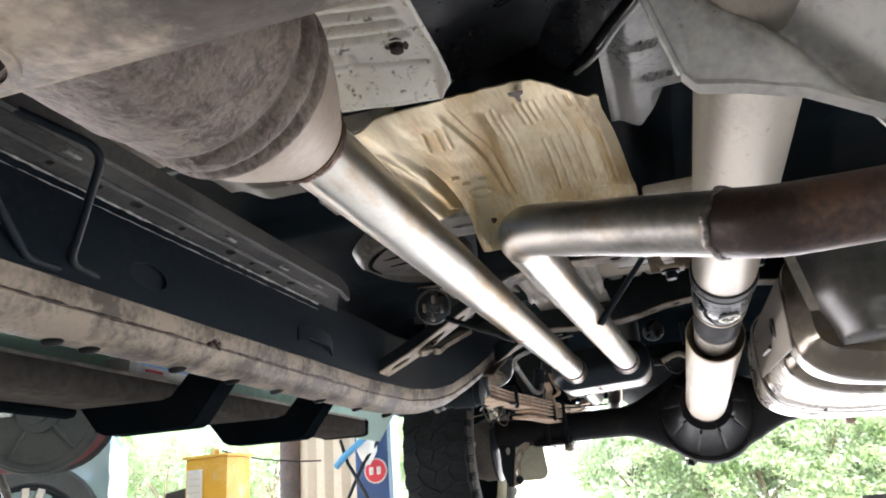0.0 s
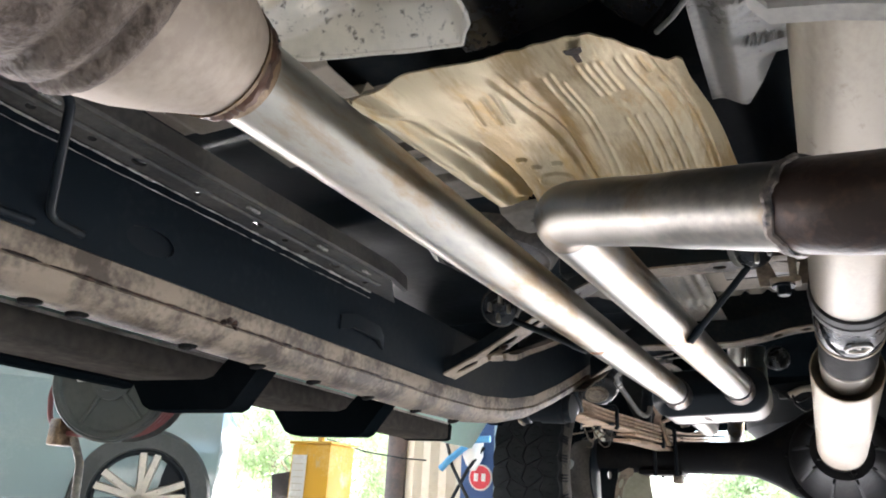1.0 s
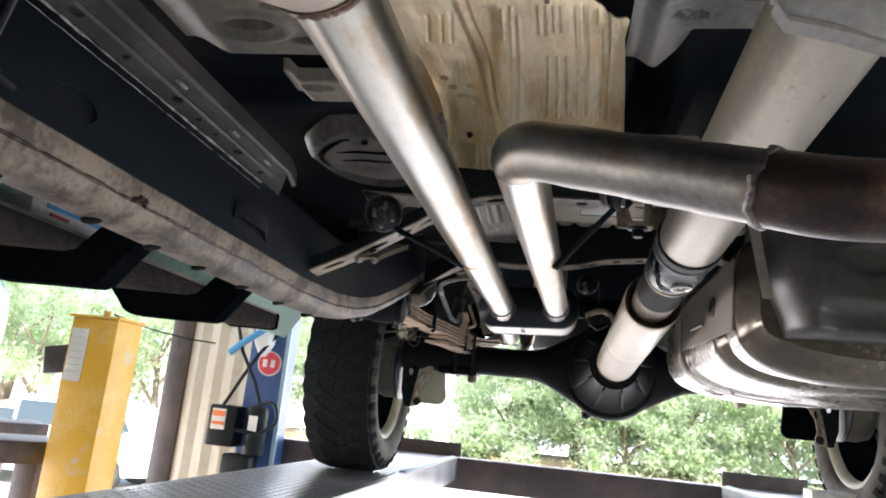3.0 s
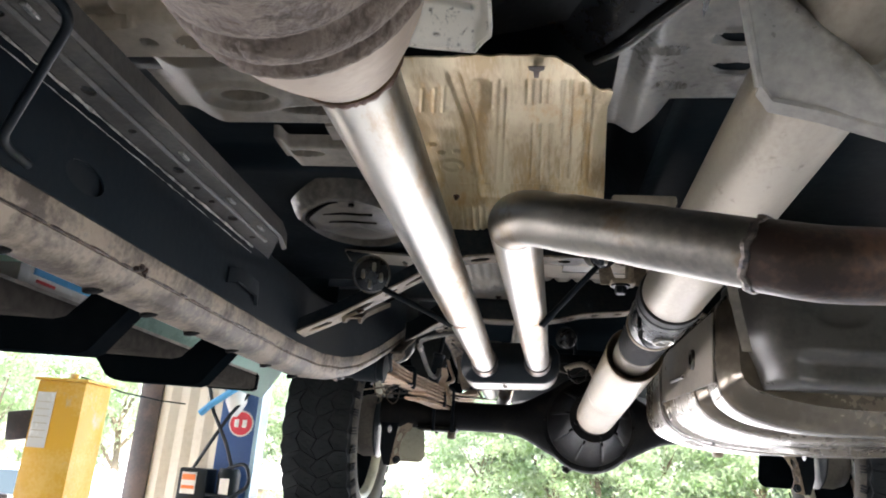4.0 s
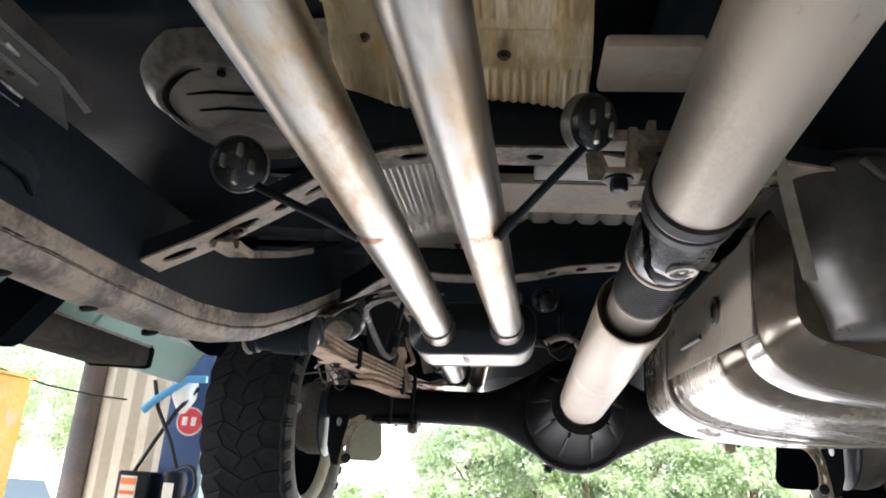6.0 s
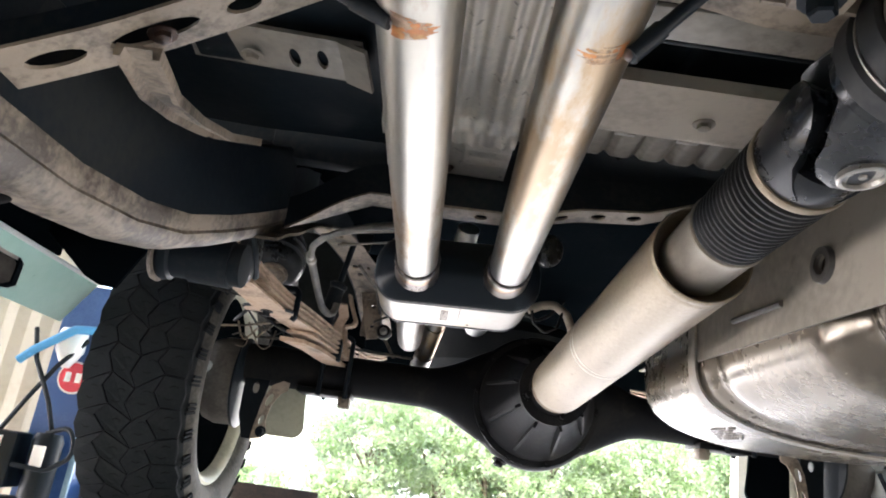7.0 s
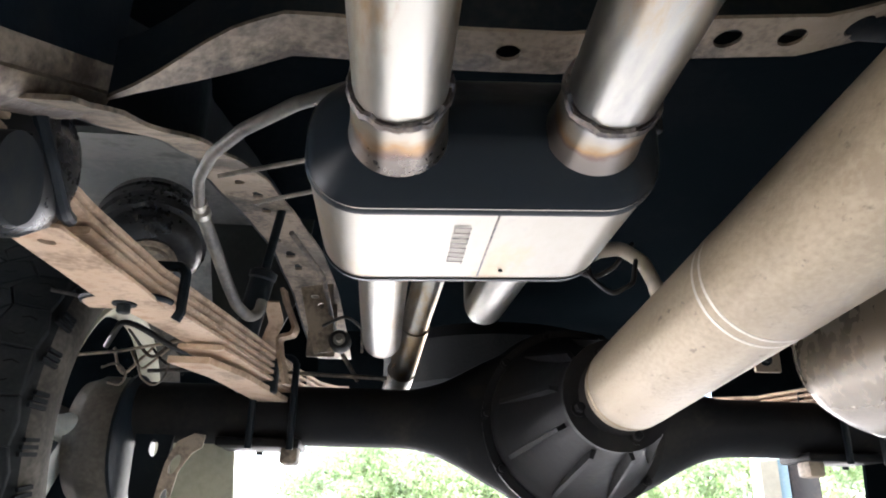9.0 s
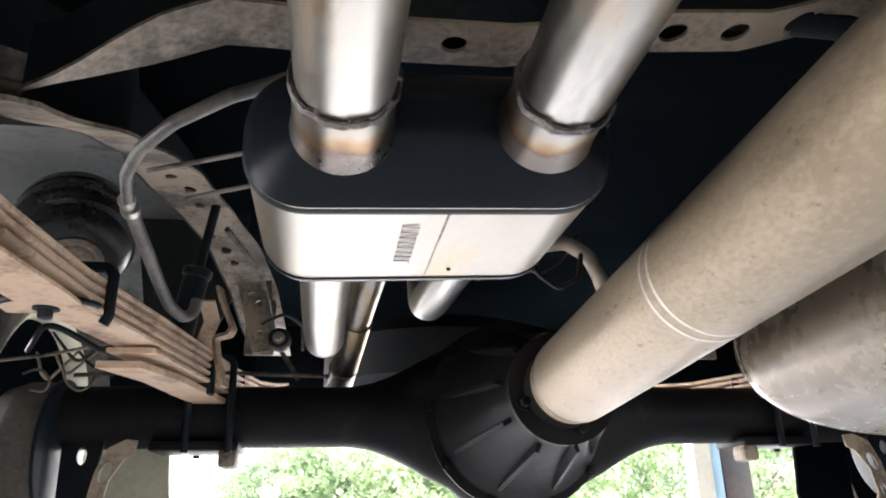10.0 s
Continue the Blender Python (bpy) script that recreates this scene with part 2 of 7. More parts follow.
M_LINER = material("grey_wheel_liner", (0.13, 0.14, 0.14), 0.6, second=(0.21, 0.21, 0.2), amount=0.45, scale=3, fine=60, bump=0.2, dirt=((0.03, 0.03, 0.03), 0.7, 4.0, 0.35))
M_BOLT = material("zinc_bolt", (0.35, 0.33, 0.30), 0.4, 0.9, amount=0.5, scale=30, fine=200)
M_GREEN = material("mint_green_body_paint", (0.5, 0.76, 0.66), 0.3, second=(0.56, 0.8, 0.71), amount=0.4, scale=3, fine=40, bump=0.03)
M_BLUE = material("blue_lift_paint", (0.03, 0.08, 0.22), 0.45, second=(0.05, 0.11, 0.26), amount=0.4, scale=6, fine=70)
M_PALE = material("pale_blue_lift_paint", (0.28, 0.42, 0.52), 0.45, second=(0.36, 0.48, 0.56), amount=0.4, scale=6, fine=70)
M_YELLOW = material("yellow_lift_paint", (0.72, 0.40, 0.035), 0.45, second=(0.78, 0.50, 0.12), amount=0.35, scale=5, fine=60, dirt=((0.55, 0.48, 0.36), 0.8, 6.0, 0.3))
M_GREYP = material("grey_runway_paint", (0.10, 0.105, 0.105), 0.42, second=(0.20, 0.195, 0.185), amount=0.45, scale=6, fine=90, bump=0.3)
M_BEAM = material("worn_blue_grey_beam_steel", (0.12, 0.13, 0.14), 0.42, 0.3, second=(0.24, 0.245, 0.25), amount=0.45, scale=6, fine=90, bump=0.3, dirt=((0.12, 0.08, 0.055), 0.6, 9.0, 0.35))
M_BOARD = material("dusty_grey_board", (0.045, 0.041, 0.037), 0.6, second=(0.08, 0.072, 0.064), amount=0.45, scale=1.6, fine=45, bump=0.08, sheen=0.0)
M_DARKP = material("dark_frame_paint", (0.05, 0.04, 0.04), 0.5, second=(0.10, 0.07, 0.06), amount=0.45, scale=6, fine=80)
M_BEIGE = material("beige_wall_metal", (0.52, 0.47, 0.37), 0.6, second=(0.60, 0.55, 0.45), amount=0.5, scale=2, fine=30)
M_WHITE = material("white_paint", (0.75, 0.75, 0.73), 0.35, second=(0.8, 0.8, 0.78), amount=0.4, scale=3, fine=40, bump=0.02)
M_ORANGE = material("orange_label", (0.75, 0.20, 0.06), 0.5, amount=0.3)
M_RED = material("red_label", (0.62, 0.05, 0.07), 0.5, amount=0.3)
M_SKYBL = material("blue_plastic", (0.08, 0.33, 0.62), 0.4, amount=0.3)
M_CARD = material("white_card", (0.72, 0.71, 0.68), 0.6, amount=0.3)
# Dark teal paint, lightened so the bright yard's reflection is in the colour.
M_SUV = material("teal_paint_with_reflection", (0.2, 0.275, 0.285), 0.12, second=(0.23, 0.305, 0.315), amount=0.3, scale=3, bump=0.0, spread=0.05, sheen=0.8)
M_REEL = material("grey_green_reel_plastic", (0.032, 0.037, 0.036), 0.5, second=(0.055, 0.06, 0.057), amount=0.4, scale=5, fine=60)
M_REDHOSE = material("red_hose", (0.13, 0.03, 0.03), 0.5, amount=0.3)
M_CONC = material("concrete_floor", (0.52, 0.50, 0.465), 0.75, second=(0.64, 0.615, 0.57), amount=0.5, scale=1.2, fine=25, bump=0.2)
M_YARD = material("pale_yard_ground", (0.50, 0.47, 0.42), 0.9, second=(0.62, 0.58, 0.52), amount=0.5, scale=0.5, fine=12, bump=0.3)
M_ROOF = material("shed_roof_sheet", (0.40, 0.40, 0.40), 0.5, second=(0.46, 0.45, 0.43), amount=0.5, scale=2, fine=30)
# Foliage colour is paler than leaves are, standing for overexposure and haze.
M_LEAVES = material("bleached_green_leaves", (0.23, 0.29, 0.19), 0.35, second=(0.46, 0.50, 0.41), amount=0.5, scale=1.5, fine=9, bump=0.0, sheen=0.5)
lt = M_LEAVES.node_tree
tl, ms = lt.nodes.new("ShaderNodeBsdfTranslucent"), lt.nodes.new("ShaderNodeMixShader")
ms.inputs[0].default_value = 0.82
# Noise picks near-white clumps that imitate blown-out leaves.
ln, lr, lc = [lt.nodes.new("ShaderNode" + k) for k in ("TexNoise", "ValToRGB", "TexCoord")]
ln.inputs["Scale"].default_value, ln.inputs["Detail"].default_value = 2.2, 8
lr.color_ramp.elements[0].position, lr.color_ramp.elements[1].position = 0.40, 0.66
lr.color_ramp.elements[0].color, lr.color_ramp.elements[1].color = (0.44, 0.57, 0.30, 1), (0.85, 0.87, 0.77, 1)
lt.links.new(lc.outputs["Object"], ln.inputs["Vector"])
lt.links.new(ln.outputs[0], lr.inputs[0])
lt.links.new(lr.outputs[0], tl.inputs[0])
lt.links.new(lt.nodes["Principled BSDF"].outputs[0], ms.inputs[1])
lt.links.new(tl.outputs[0], ms.inputs[2])
lt.links.new(ms.outputs[0], lt.nodes["Material Output"].inputs[0])
M_BARK = material("grey_bark", (0.16, 0.12, 0.09), 0.9, second=(0.24, 0.19, 0.14), amount=0.5, scale=4, fine=40, bump=0.5)
M_BRUSH = material("dry_undergrowth", (0.20, 0.15, 0.09), 0.9, second=(0.30, 0.23, 0.14), amount=0.5, scale=2, fine=20, bump=0.2)


def glass_material():
    m = bpy.data.materials.new("car_window_glass")
    m.use_nodes = True
    p = m.node_tree.nodes["Principled BSDF"]
    p.inputs["Base Color"].default_value, p.inputs["Roughness"].default_value = (0.02, 0.03, 0.035, 1), 0.05
    p.inputs["Specular IOR Level"].default_value = 0.9
    return m


M_GLASS = glass_material()


# ---- building helpers ----
def thing(name, base, label, category, group="", kind=""):
    """An empty at the thing's base, which parents its parts."""
    ob = new(name)
    ob.empty_display_size = 0.05
    ob.matrix_world = Matrix.Translation(base)
    return tagged(ob, label, category, group, kind)


def part(name, bm, material_, parent=None, label="", smooth=35):
    """One mesh object out of a bmesh whose vertices stand in world places."""
    bmesh.ops.recalc_face_normals(bm, faces=bm.faces)
    me = bpy.data.meshes.new(name)
    for f in bm.faces:
        f.smooth = smooth > 0
    if smooth:
        for e in bm.edges:
            if len(e.link_faces) == 2 and e.calc_face_angle(0) > radians(smooth):
                e.smooth = False
    bm.to_mesh(me)
    bm.free()
    me.materials.append(material_)
    ob = new(name, me)
    if parent:
        ob.parent = parent
        ob.matrix_parent_inverse = parent.matrix_basis.inverted()
    return tagged(ob, label)


def structure(name, bm, material_, label, category, smooth=35):
    return tagged(part(name, bm, material_, None, label, smooth), label, category, kind="structure")


def V(*a):
    return Vector(a)


def rounded(points, radius, steps=6):
    """The path with its corners rounded."""
    pts = [Vector(p) for p in points]
    if radius <= 0 or len(pts) < 3:
        return pts
    out = [pts[0]]
    for a, b, c in zip(pts, pts[1:], pts[2:]):
        u, w = (a - b), (c - b)
        ang = u.angle(w)
        cut = min(radius / max(math.tan(ang / 2), 1e-3), u.length * 0.49, w.length * 0.49)
        p, q = b + u.normalized() * cut, b + w.normalized() * cut
        for i in range(steps + 1):
            t = i / steps
            out.append((1 - t) ** 2 * p + 2 * t * (1 - t) * b + t * t * q)
    out.append(pts[-1])
    return out


def ring_frames(pts, up=None):
    """Right and up vectors along a path, carried without twist."""
    dirs = [(pts[min(i + 1, len(pts) - 1)] - pts[max(i - 1, 0)]).normalized() for i in range(len(pts))]
    side = dirs[0].cross(up or (Vector((0, 0, 1)) if abs(dirs[0].z) < 0.9 else Vector((1, 0, 0)))).normalized()
    out = []
    for d in dirs:
        side = (side - d * side.dot(d)).normalized()
        out.append((side, side.cross(d).normalized()))
    return out


def add_rings(bm, rings, closed=True, cap=True):
    vs = [[bm.verts.new(p) for p in r] for r in rings]
    n = len(vs[0])
    for a, b in zip(vs, vs[1:]):
        for i in range(n if closed else n - 1):
            bm.faces.new((a[i], a[(i + 1) % n], b[(i + 1) % n], b[i]))
    if cap and closed:
        bm.faces.new(list(reversed(vs[0])))
        bm.faces.new(vs[-1])
    return bm


def tube(points, r, n=20, fillet=0.0, steps=7, bm=None, cap=True):
    """A round bar or pipe along a path; r: a number, or one for each share of the way from 0 to 1."""
    bm = bm or bmesh.new()
    pts = rounded(points, fillet, steps)
    rings = []
    for i, (p, (s, u)) in enumerate(zip(pts, ring_frames(pts))):
        rad = r(i / (len(pts) - 1)) if callable(r) else r
        rings.append([p + s * math.cos(k * math.tau / n) * rad + u * math.sin(k * math.tau / n) * rad for k in range(n)])
    return add_rings(bm, rings, True, cap)


def lathe(p0, p1, profile, n=32, bm=None, cap=True):
    """A turned body on the axis p0 to p1: profile rows of metres along it and radius."""
    bm = bm or bmesh.new()
    p0, p1 = Vector(p0), Vector(p1)
    d = (p1 - p0).normalized()
    s = d.orthogonal().normalized()
    u = d.cross(s)
    rings = [[p0 + d * a + (s * math.cos(k * math.tau / n) + u * math.sin(k * math.tau / n)) * max(r, 1e-4) for k in range(n)] for a, r in profile]
    return add_rings(bm, rings, True, cap)


def sweep(section, points, bm=None, cap=True, axis="y"):
    """A section of (across, up) carried along a path, kept upright."""
    bm = bm or bmesh.new()
    rings = []
    for p in points:
        p = Vector(p)
        rings.append([p + (V(a, 0, b) if axis == "y" else V(0, a, b)) for a, b in section])
    return add_rings(bm, rings, True, cap)


def box(c, size, bevel=0.0, m=None, bm=None, seg=2):
    """A box with eased edges round c, turned by m."""
    own = bmesh.new()
    bmesh.ops.create_cube(own, size=1.0)
    for v in own.verts:
        v.co = V(v.co.x * size[0], v.co.y * size[1], v.co.z * size[2])
    if bevel:
        bmesh.ops.bevel(own, geom=list(own.edges), offset=bevel, segments=seg, affect="EDGES", profile=0.5)
    for v in own.verts:
        v.co = (m @ v.co if m else v.co) + Vector(c)
    if bm is None:
        return own
    return join(bm, own)


def join(bm, other):
    new_verts = {v: bm.verts.new(v.co) for v in other.verts}
    for f in other.faces:
        try:
            bm.faces.new([new_verts[v] for v in f.verts])
        except ValueError:
            pass
    other.free()
    return bm


def circle2(cx, cy, rx, ry=None, n=14, turn=0.0):
    ry = ry or rx
    c, s = math.cos(turn), math.sin(turn)
    out = []
    for k in range(n):
        a = k * math.tau / n
        x, y = rx * math.cos(a), ry * math.sin(a)
        out.append((cx + x * c - y * s, cy + x * s + y * c))
    return out


def plate(outline, holes, thick, place, bm=None):
    """A sheet with real holes: outline and holes in the plane, laid by place(u, v, w), w being the depth."""
    own = bmesh.new()
    edges = []
    for loop in (outline, *holes):
        vs = [own.verts.new((u, v, 0)) for u, v in loop]
        edges += [own.edges.new((a, b)) for a, b in zip(vs, vs[1:] + vs[:1])]
    bmesh.ops.triangle_fill(own, edges=edges, use_beauty=True, use_dissolve=False)
    ext = bmesh.ops.extrude_face_region(own, geom=list(own.faces))
    for v in [g for g in ext["geom"] if isinstance(g, bmesh.types.BMVert)]:
        v.co.z += thick
    for v in own.verts:
        v.co = place(v.co.x, v.co.y, v.co.z)
    return join(bm, own) if bm else own


def field(fn, x0, x1, y0, y1, nx, ny, thick=0.002, warp=None):
    """A pressed sheet: z = fn(x, y), with a thickness."""
    bm = bmesh.new()
    grid = [[None] * (ny + 1) for _ in range(nx + 1)]
    for i in range(nx + 1):
        for j in range(ny + 1):
            x, y = x0 + (x1 - x0) * i / nx, y0 + (y1 - y0) * j / ny
            x, y = warp(x, y) if warp else (x, y)
            grid[i][j] = bm.verts.new((x, y, fn(x, y)))
    for i in range(nx):
        for j in range(ny):
            q = [grid[i][j], grid[i + 1][j], grid[i + 1][j + 1], grid[i][j + 1]]
            if all(q):
                bm.faces.new(q)
    rim = [e for e in bm.edges if len(e.link_faces) == 1]
    ext = bmesh.ops.extrude_edge_only(bm, edges=rim)
    for v in [g for g in ext["geom"] if isinstance(g, bmesh.types.BMVert)]:
        v.co.z += thick
    return bm


def step(a, b, v):
    t = min(1, max(0, (v - a) / (b - a)))
    return t * t * (3 - 2 * t)


def bent_strip(points, width, thick, across, fillet=0.012, bm=None):
    """A flat strip bent along a line; across: the direction of its width."""
    a = Vector(across).normalized()
    pts = rounded([Vector(p) for p in points], fillet)
    rows = []
    for i, p in enumerate(pts):
        d = (pts[min(i + 1, len(pts) - 1)] - pts[max(i - 1, 0)]).normalized()
        o = d.cross(a).normalized() * thick / 2
        w = a * width / 2
        rows.append([p - w - o, p + w - o, p + w + o, p - w + o])
    return add_rings(bm or bmesh.new(), rows)


def bolt(p, axis, r=0.008, h=0.007, bm=None):
    """A hexagon head on a washer."""
    p, d = Vector(p), Vector(axis).normalized()
    bm = lathe(p, p + d, [(0, r * 1.6), (h * 0.25, r * 1.6), (h * 0.26, r * 1.02), (h * 0.3, r)], 12, bm)
    return lathe(p + d * h * 0.25, p + d, [(0, r), (h * 0.85, r), (h, r * 0.8)], 6, bm)


# ---- the yard and the shed ----
GROUND, CX = -0.30, 0.475
structure("ground", box((0, 60, GROUND - 0.26), (400, 400, 0.5)), M_YARD, "pale sunlit gravel yard reaching to the trees", "ground", 0)
structure("floor", box((0.5, 0.5, GROUND - 0.05), (14.5, 13.6, 0.11)), M_CONC, "worn grey concrete floor of the open shed", "floor", 0)
structure("ceiling", box((0.5, 0.5, 4.4), (15.0, 14.2, 0.12)), M_ROOF, "sheet metal roof of the shed", "ceiling", 0)
structure("wall_south", box((0.5, -6.33, 2.0), (15.0, 0.15, 4.7)), M_BEIGE, "beige sheet metal wall of the shed", "wall", 0)
structure("wall_west", box((-6.98, -3.9, 2.0), (0.15, 4.8, 4.7)), M_BEIGE, "beige sheet metal wall of the shed", "wall", 0)


def pier(x, y, w, d):
    """A pier of ribbed sheet between two flat posts."""
    n = int(w / 0.06)
    section = []
    for i in range(n + 1):
        u = -w / 2 + w * i / n
        section.append((u, -d / 2 - (0.012 if i % 2 else 0.0)))
    section += [(w / 2, d / 2), (-w / 2, d / 2)]
    bm = bmesh.new()
    return add_rings(bm, [[V(x + a, y + b, z) for a, b in section] for z in (GROUND, 4.35)])


structure("wall_pier", pier(-2.04, 5.25, 0.46, 0.3), M_BEIGE, "beige ribbed metal wall pier behind the lift post", "wall", 0)
structure("wall_pier", pier(2.322, 6.12, 0.10, 0.12), M_BEIGE, "beige ribbed metal wall pier of the shed", "wall", 0)
structure("post", box((-2.35, 5.18, 2.0), (0.16, 0.2, 4.7), 0.01), M_DARKP, "dark grey steel post at the shed's edge", "post")
structure("post", box((2.408, 6.13, 2.0), (0.068, 0.14, 4.7), 0.01), M_PALE, "pale blue painted steel post", "post")
structure("post", box((2.535, 6.16, 2.0), (0.18, 0.2, 4.7), 0.01), M_DARKP, "dark steel post of the shed", "post")


# ---- the truck's underside ----
def bump_at(x, y, cx, cy, rx, ry, h):
    d = math.hypot((x - cx) / rx, (y - cy) / ry)
    return h * (1 - step(0.8, 1.0, d))


def floor_z(x, y):
    """Height of the cab floor's pressed sheet."""
    z = 2.085
    z += 0.13 * step(0.02, 0.10, x) * (1 - step(0.36, 0.46, x))                      # tunnel
    z += 0.03 * step(1.20, 1.24, y) * (1 - step(1.52, 1.56, y)) * (1 - step(-0.02, 0.03, x))
    z += bump_at(x, y, -0.13, 1.17, 0.055, 0.035, 0.02) + bump_at(x, y, -0.07, 1.30, 0.06, 0.03, 0.02)
    z += 0.06 * step(1.26, 1.31, y) * step(0.42, 0.47, x)
    return z + 0.004 * noise.noise(V(x * 6, y * 6, 2))


floor_pan = structure("floor_pan", field(floor_z, -0.62, 1.55, -1.2, 2.40, 150, 190), M_PAN, "pressed steel cab floor, its black undercoat darkened for shade", "floor pan", 60)


def brace_z(x, y):
    z = 2.055 + 0.028 * (1 - step(1.035, 1.05, y) * (1 - step(1.125, 1.14, y)))
    return z + bump_at(x, y, -0.205, 1.083, 0.034, 0.016, 0.020) - bump_at(x, y, -0.205, 1.083, 0.042, 0.022, 0.006) + bump_at(x, y, -0.282, 1.09, 0.011, 0.008, 0.03) + bump_at(x, y, -0.16, 1.078, 0.012, 0.008, 0.03) + bump_at(x, y, -0.33, 1.052, 0.05, 0.010, 0.02) + 0.006 * step(-0.36, -0.38, x)


def panel_marks(x, y):
    """Oval pressings and two steps of the panel behind the brace."""
    z = 0.018 * step(1.325, 1.34, y) + 0.012 * step(1.385, 1.40, y)
    for a, b, rx, ry in ((-0.215, 1.245, 0.062, 0.036), (-0.195, 1.415, 0.05, 0.026)):
        z += bump_at(x, y, a, b, rx, ry, 0.012) + bump_at(x, y, a, b + 0.006, rx * 0.62, ry * 0.45, 0.03) - bump_at(x, y, a, b, rx * 1.25, ry * 1.3, 0.006)
    for a, b, rx, ry in ((-0.10, 1.19, 0.075, 0.016), (-0.09, 1.285, 0.08, 0.014)):
        z += bump_at(x, y, a, b, rx, ry, 0.024)
    return z


# The brace's lighter tan stands for light falling on it.
structure("floor_brace", field(brace_z, -0.40, -0.078, 1.02, 1.155, 100, 40), M_BRIGHT_TAN, "dusty tan pressed brace across the floor", "floor brace", 60)
structure("floor_brace", field(lambda x, y: 2.062 + 0.03 * (1 - step(1.15, 1.165, y)) + 0.03 * step(-0.27, -0.35, x) + panel_marks(x, y), -0.36, 0.03, 1.15, 1.337, 120, 90), M_FLOOR, "dusty tan pressed floor panel with oval marks", "floor panel", 60)
structure("floor_brace", field(lambda x, y: 2.074 + 0.02 * (1 - step(1.435, 1.445, y)) + 0.02 * step(1.522, 1.53, y) + bump_at(x, y, -0.185, 1.468, 0.035, 0.013, 0.03) + 0.02 * step(-0.205, -0.235, x), -0.24, 0.03, 1.435, 1.53, 90, 40), M_FLOOR, "narrow dusty strip pressed in the floor", "floor panel", 60)
structure("floor_brace", field(lambda x, y: 2.074 + 0.02 * (1 - step(1.352, 1.360, y)) + 0.02 * step(1.412, 1.42, y), -0.12, 0.03, 1.352, 1.42, 40, 30), M_FLOOR, "short dusty strip pressed in the floor", "floor panel", 60)
structure("floor_panel", field(lambda x, y: 2.066 + 0.012 * (1 - step(1.575, 1.59, y)) + bump_at(x, y, 0.0, 1.64, 0.03, 0.008, 0.014) + 0.002 * noise.noise(V(x * 20, y * 20, 3)), -0.07, 0.075, 1.575, 1.70, 50, 50), M_FLOOR, "dusty brown floor panel with a slot", "floor panel", 60)


DX, DY = -0.165, 1.785


def dome():
    """An oval pressing: a raised rim with a groove inside it and two slots."""
    bm = bmesh.new()
    rings = []
    rows = [(1.10, 2.092), (1.04, 2.072), (0.97, 2.056), (0.90, 2.050), (0.86, 2.054), (0.80, 2.054), (0.70, 2.050), (0.55, 2.047), (0.4, 2.046), (0.2, 2.046), (0.02, 2.046)]
    for r, z in rows:
        rings.append([V(DX + 0.125 * r * math.cos(a), DY + 0.17 * r * math.sin(a), z + 0.010 * step(0.2, 0.9, math.sin(a)) * (r < 0.9) - 0.05 * max(0, -math.cos(a) - 0.2) * r ** 3 * max(0, -math.sin(a))) for a in [k * math.tau / 72 for k in range(72)]])
    return add_rings(bm, rings)


floor_dome = structure("floor_dome", dome(), M_DOME, "dusty tan pressed oval dome in the floor", "floor panel", 60)
# A tapering black bar paints the shade in the rim's groove.
part("groove", tube([V(DX + 0.1 * math.cos(a), DY + 0.138 * math.sin(a), 2.050 - 0.03 * max(0, -math.cos(a) - 0.2) * max(0, -math.sin(a))) for a in [radians(168 + 11 * k) for k in range(10)]], lambda t: 0.001 + 0.004 * math.sin(math.pi * t), 10), M_HOLE, floor_dome, "dark bar for the shade in the pressed groove")
for y in (1.70, 1.748):
    part("slot", tube([(-0.215, y + 0.006, 2.046), (-0.17, y, 2.0455), (-0.11, y + 0.008, 2.0465)], 0.003, 8, 0.02), M_HOLE, floor_dome)
part("drain_hole", lathe((-0.143, 1.655, 2.05), (-0.143, 1.655, 2.044), [(0, 0.006), (0.005, 0.006)], 12), M_HOLE, floor_dome)


def right_z(x, y):
    z = 2.084 + 0.018 * (1 - step(0.345, 0.38, x)) + 0.03 * step(1.275, 1.30, y) * step(0.40, 0.44, x) + 0.03 * step(1.39, 1.42, y)
    for a, b, rx, ry in ((0.392, 1.154, 0.026, 0.006), (0.411, 1.241, 0.028, 0.006), (0.47, 1.126, 0.032, 0.012), (0.484, 1.192, 0.034, 0.013), (0.53, 1.08, 0.034, 0.012)):
        z += bump_at(x, y, a, b, rx, ry, 0.014) - bump_at(x, y, a, b, rx * 1.25, ry * 1.6, 0.003)
    return z + 0.002 * noise.noise(V(x * 9, y * 9, 6))


def right_warp(x, y):
    """The rear edge runs back to a corner beside the tunnel."""
    t = (y - 0.72) / 0.58
    return x, 0.72 + t * (0.58 + 0.12 * (1 - step(0.36, 0.43, x)))


structure("floor_panel", field(right_z, 0.335, 0.86, 0.72, 1.30, 130, 130, warp=right_warp), M_ECOAT, "grey pressed floor panel with slots", "floor panel", 60)
structure("tunnel_bulge", field(lambda x, y: 2.09 - 0.07 * math.exp(-((x - 0.27) / 0.09) ** 2 - ((y - 0.86) / 0.12) ** 2) + 0.04 * noise.noise(V(x * 5, y * 4, 1)), 0.08, 0.42, 0.5, 1.12, 60, 60), M_GLOSS, "smooth black pressed tunnel sheet", "floor panel", 60)
tf = thing("tunnel_fold", (0.36, 1.1, 2.075), "bright rolled lip along the edge of the floor tunnel", "floor panel")
fold = [(0.300, 1.178, 2.080), (0.322, 1.152, 2.075), (0.343, 1.123, 2.074), (0.367, 1.082, 2.074), (0.387, 1.055, 2.075), (0.406, 1.03, 2.076), (0.432, 0.96, 2.078), (0.452, 0.86, 2.08), (0.465, 0.72, 2.082)]
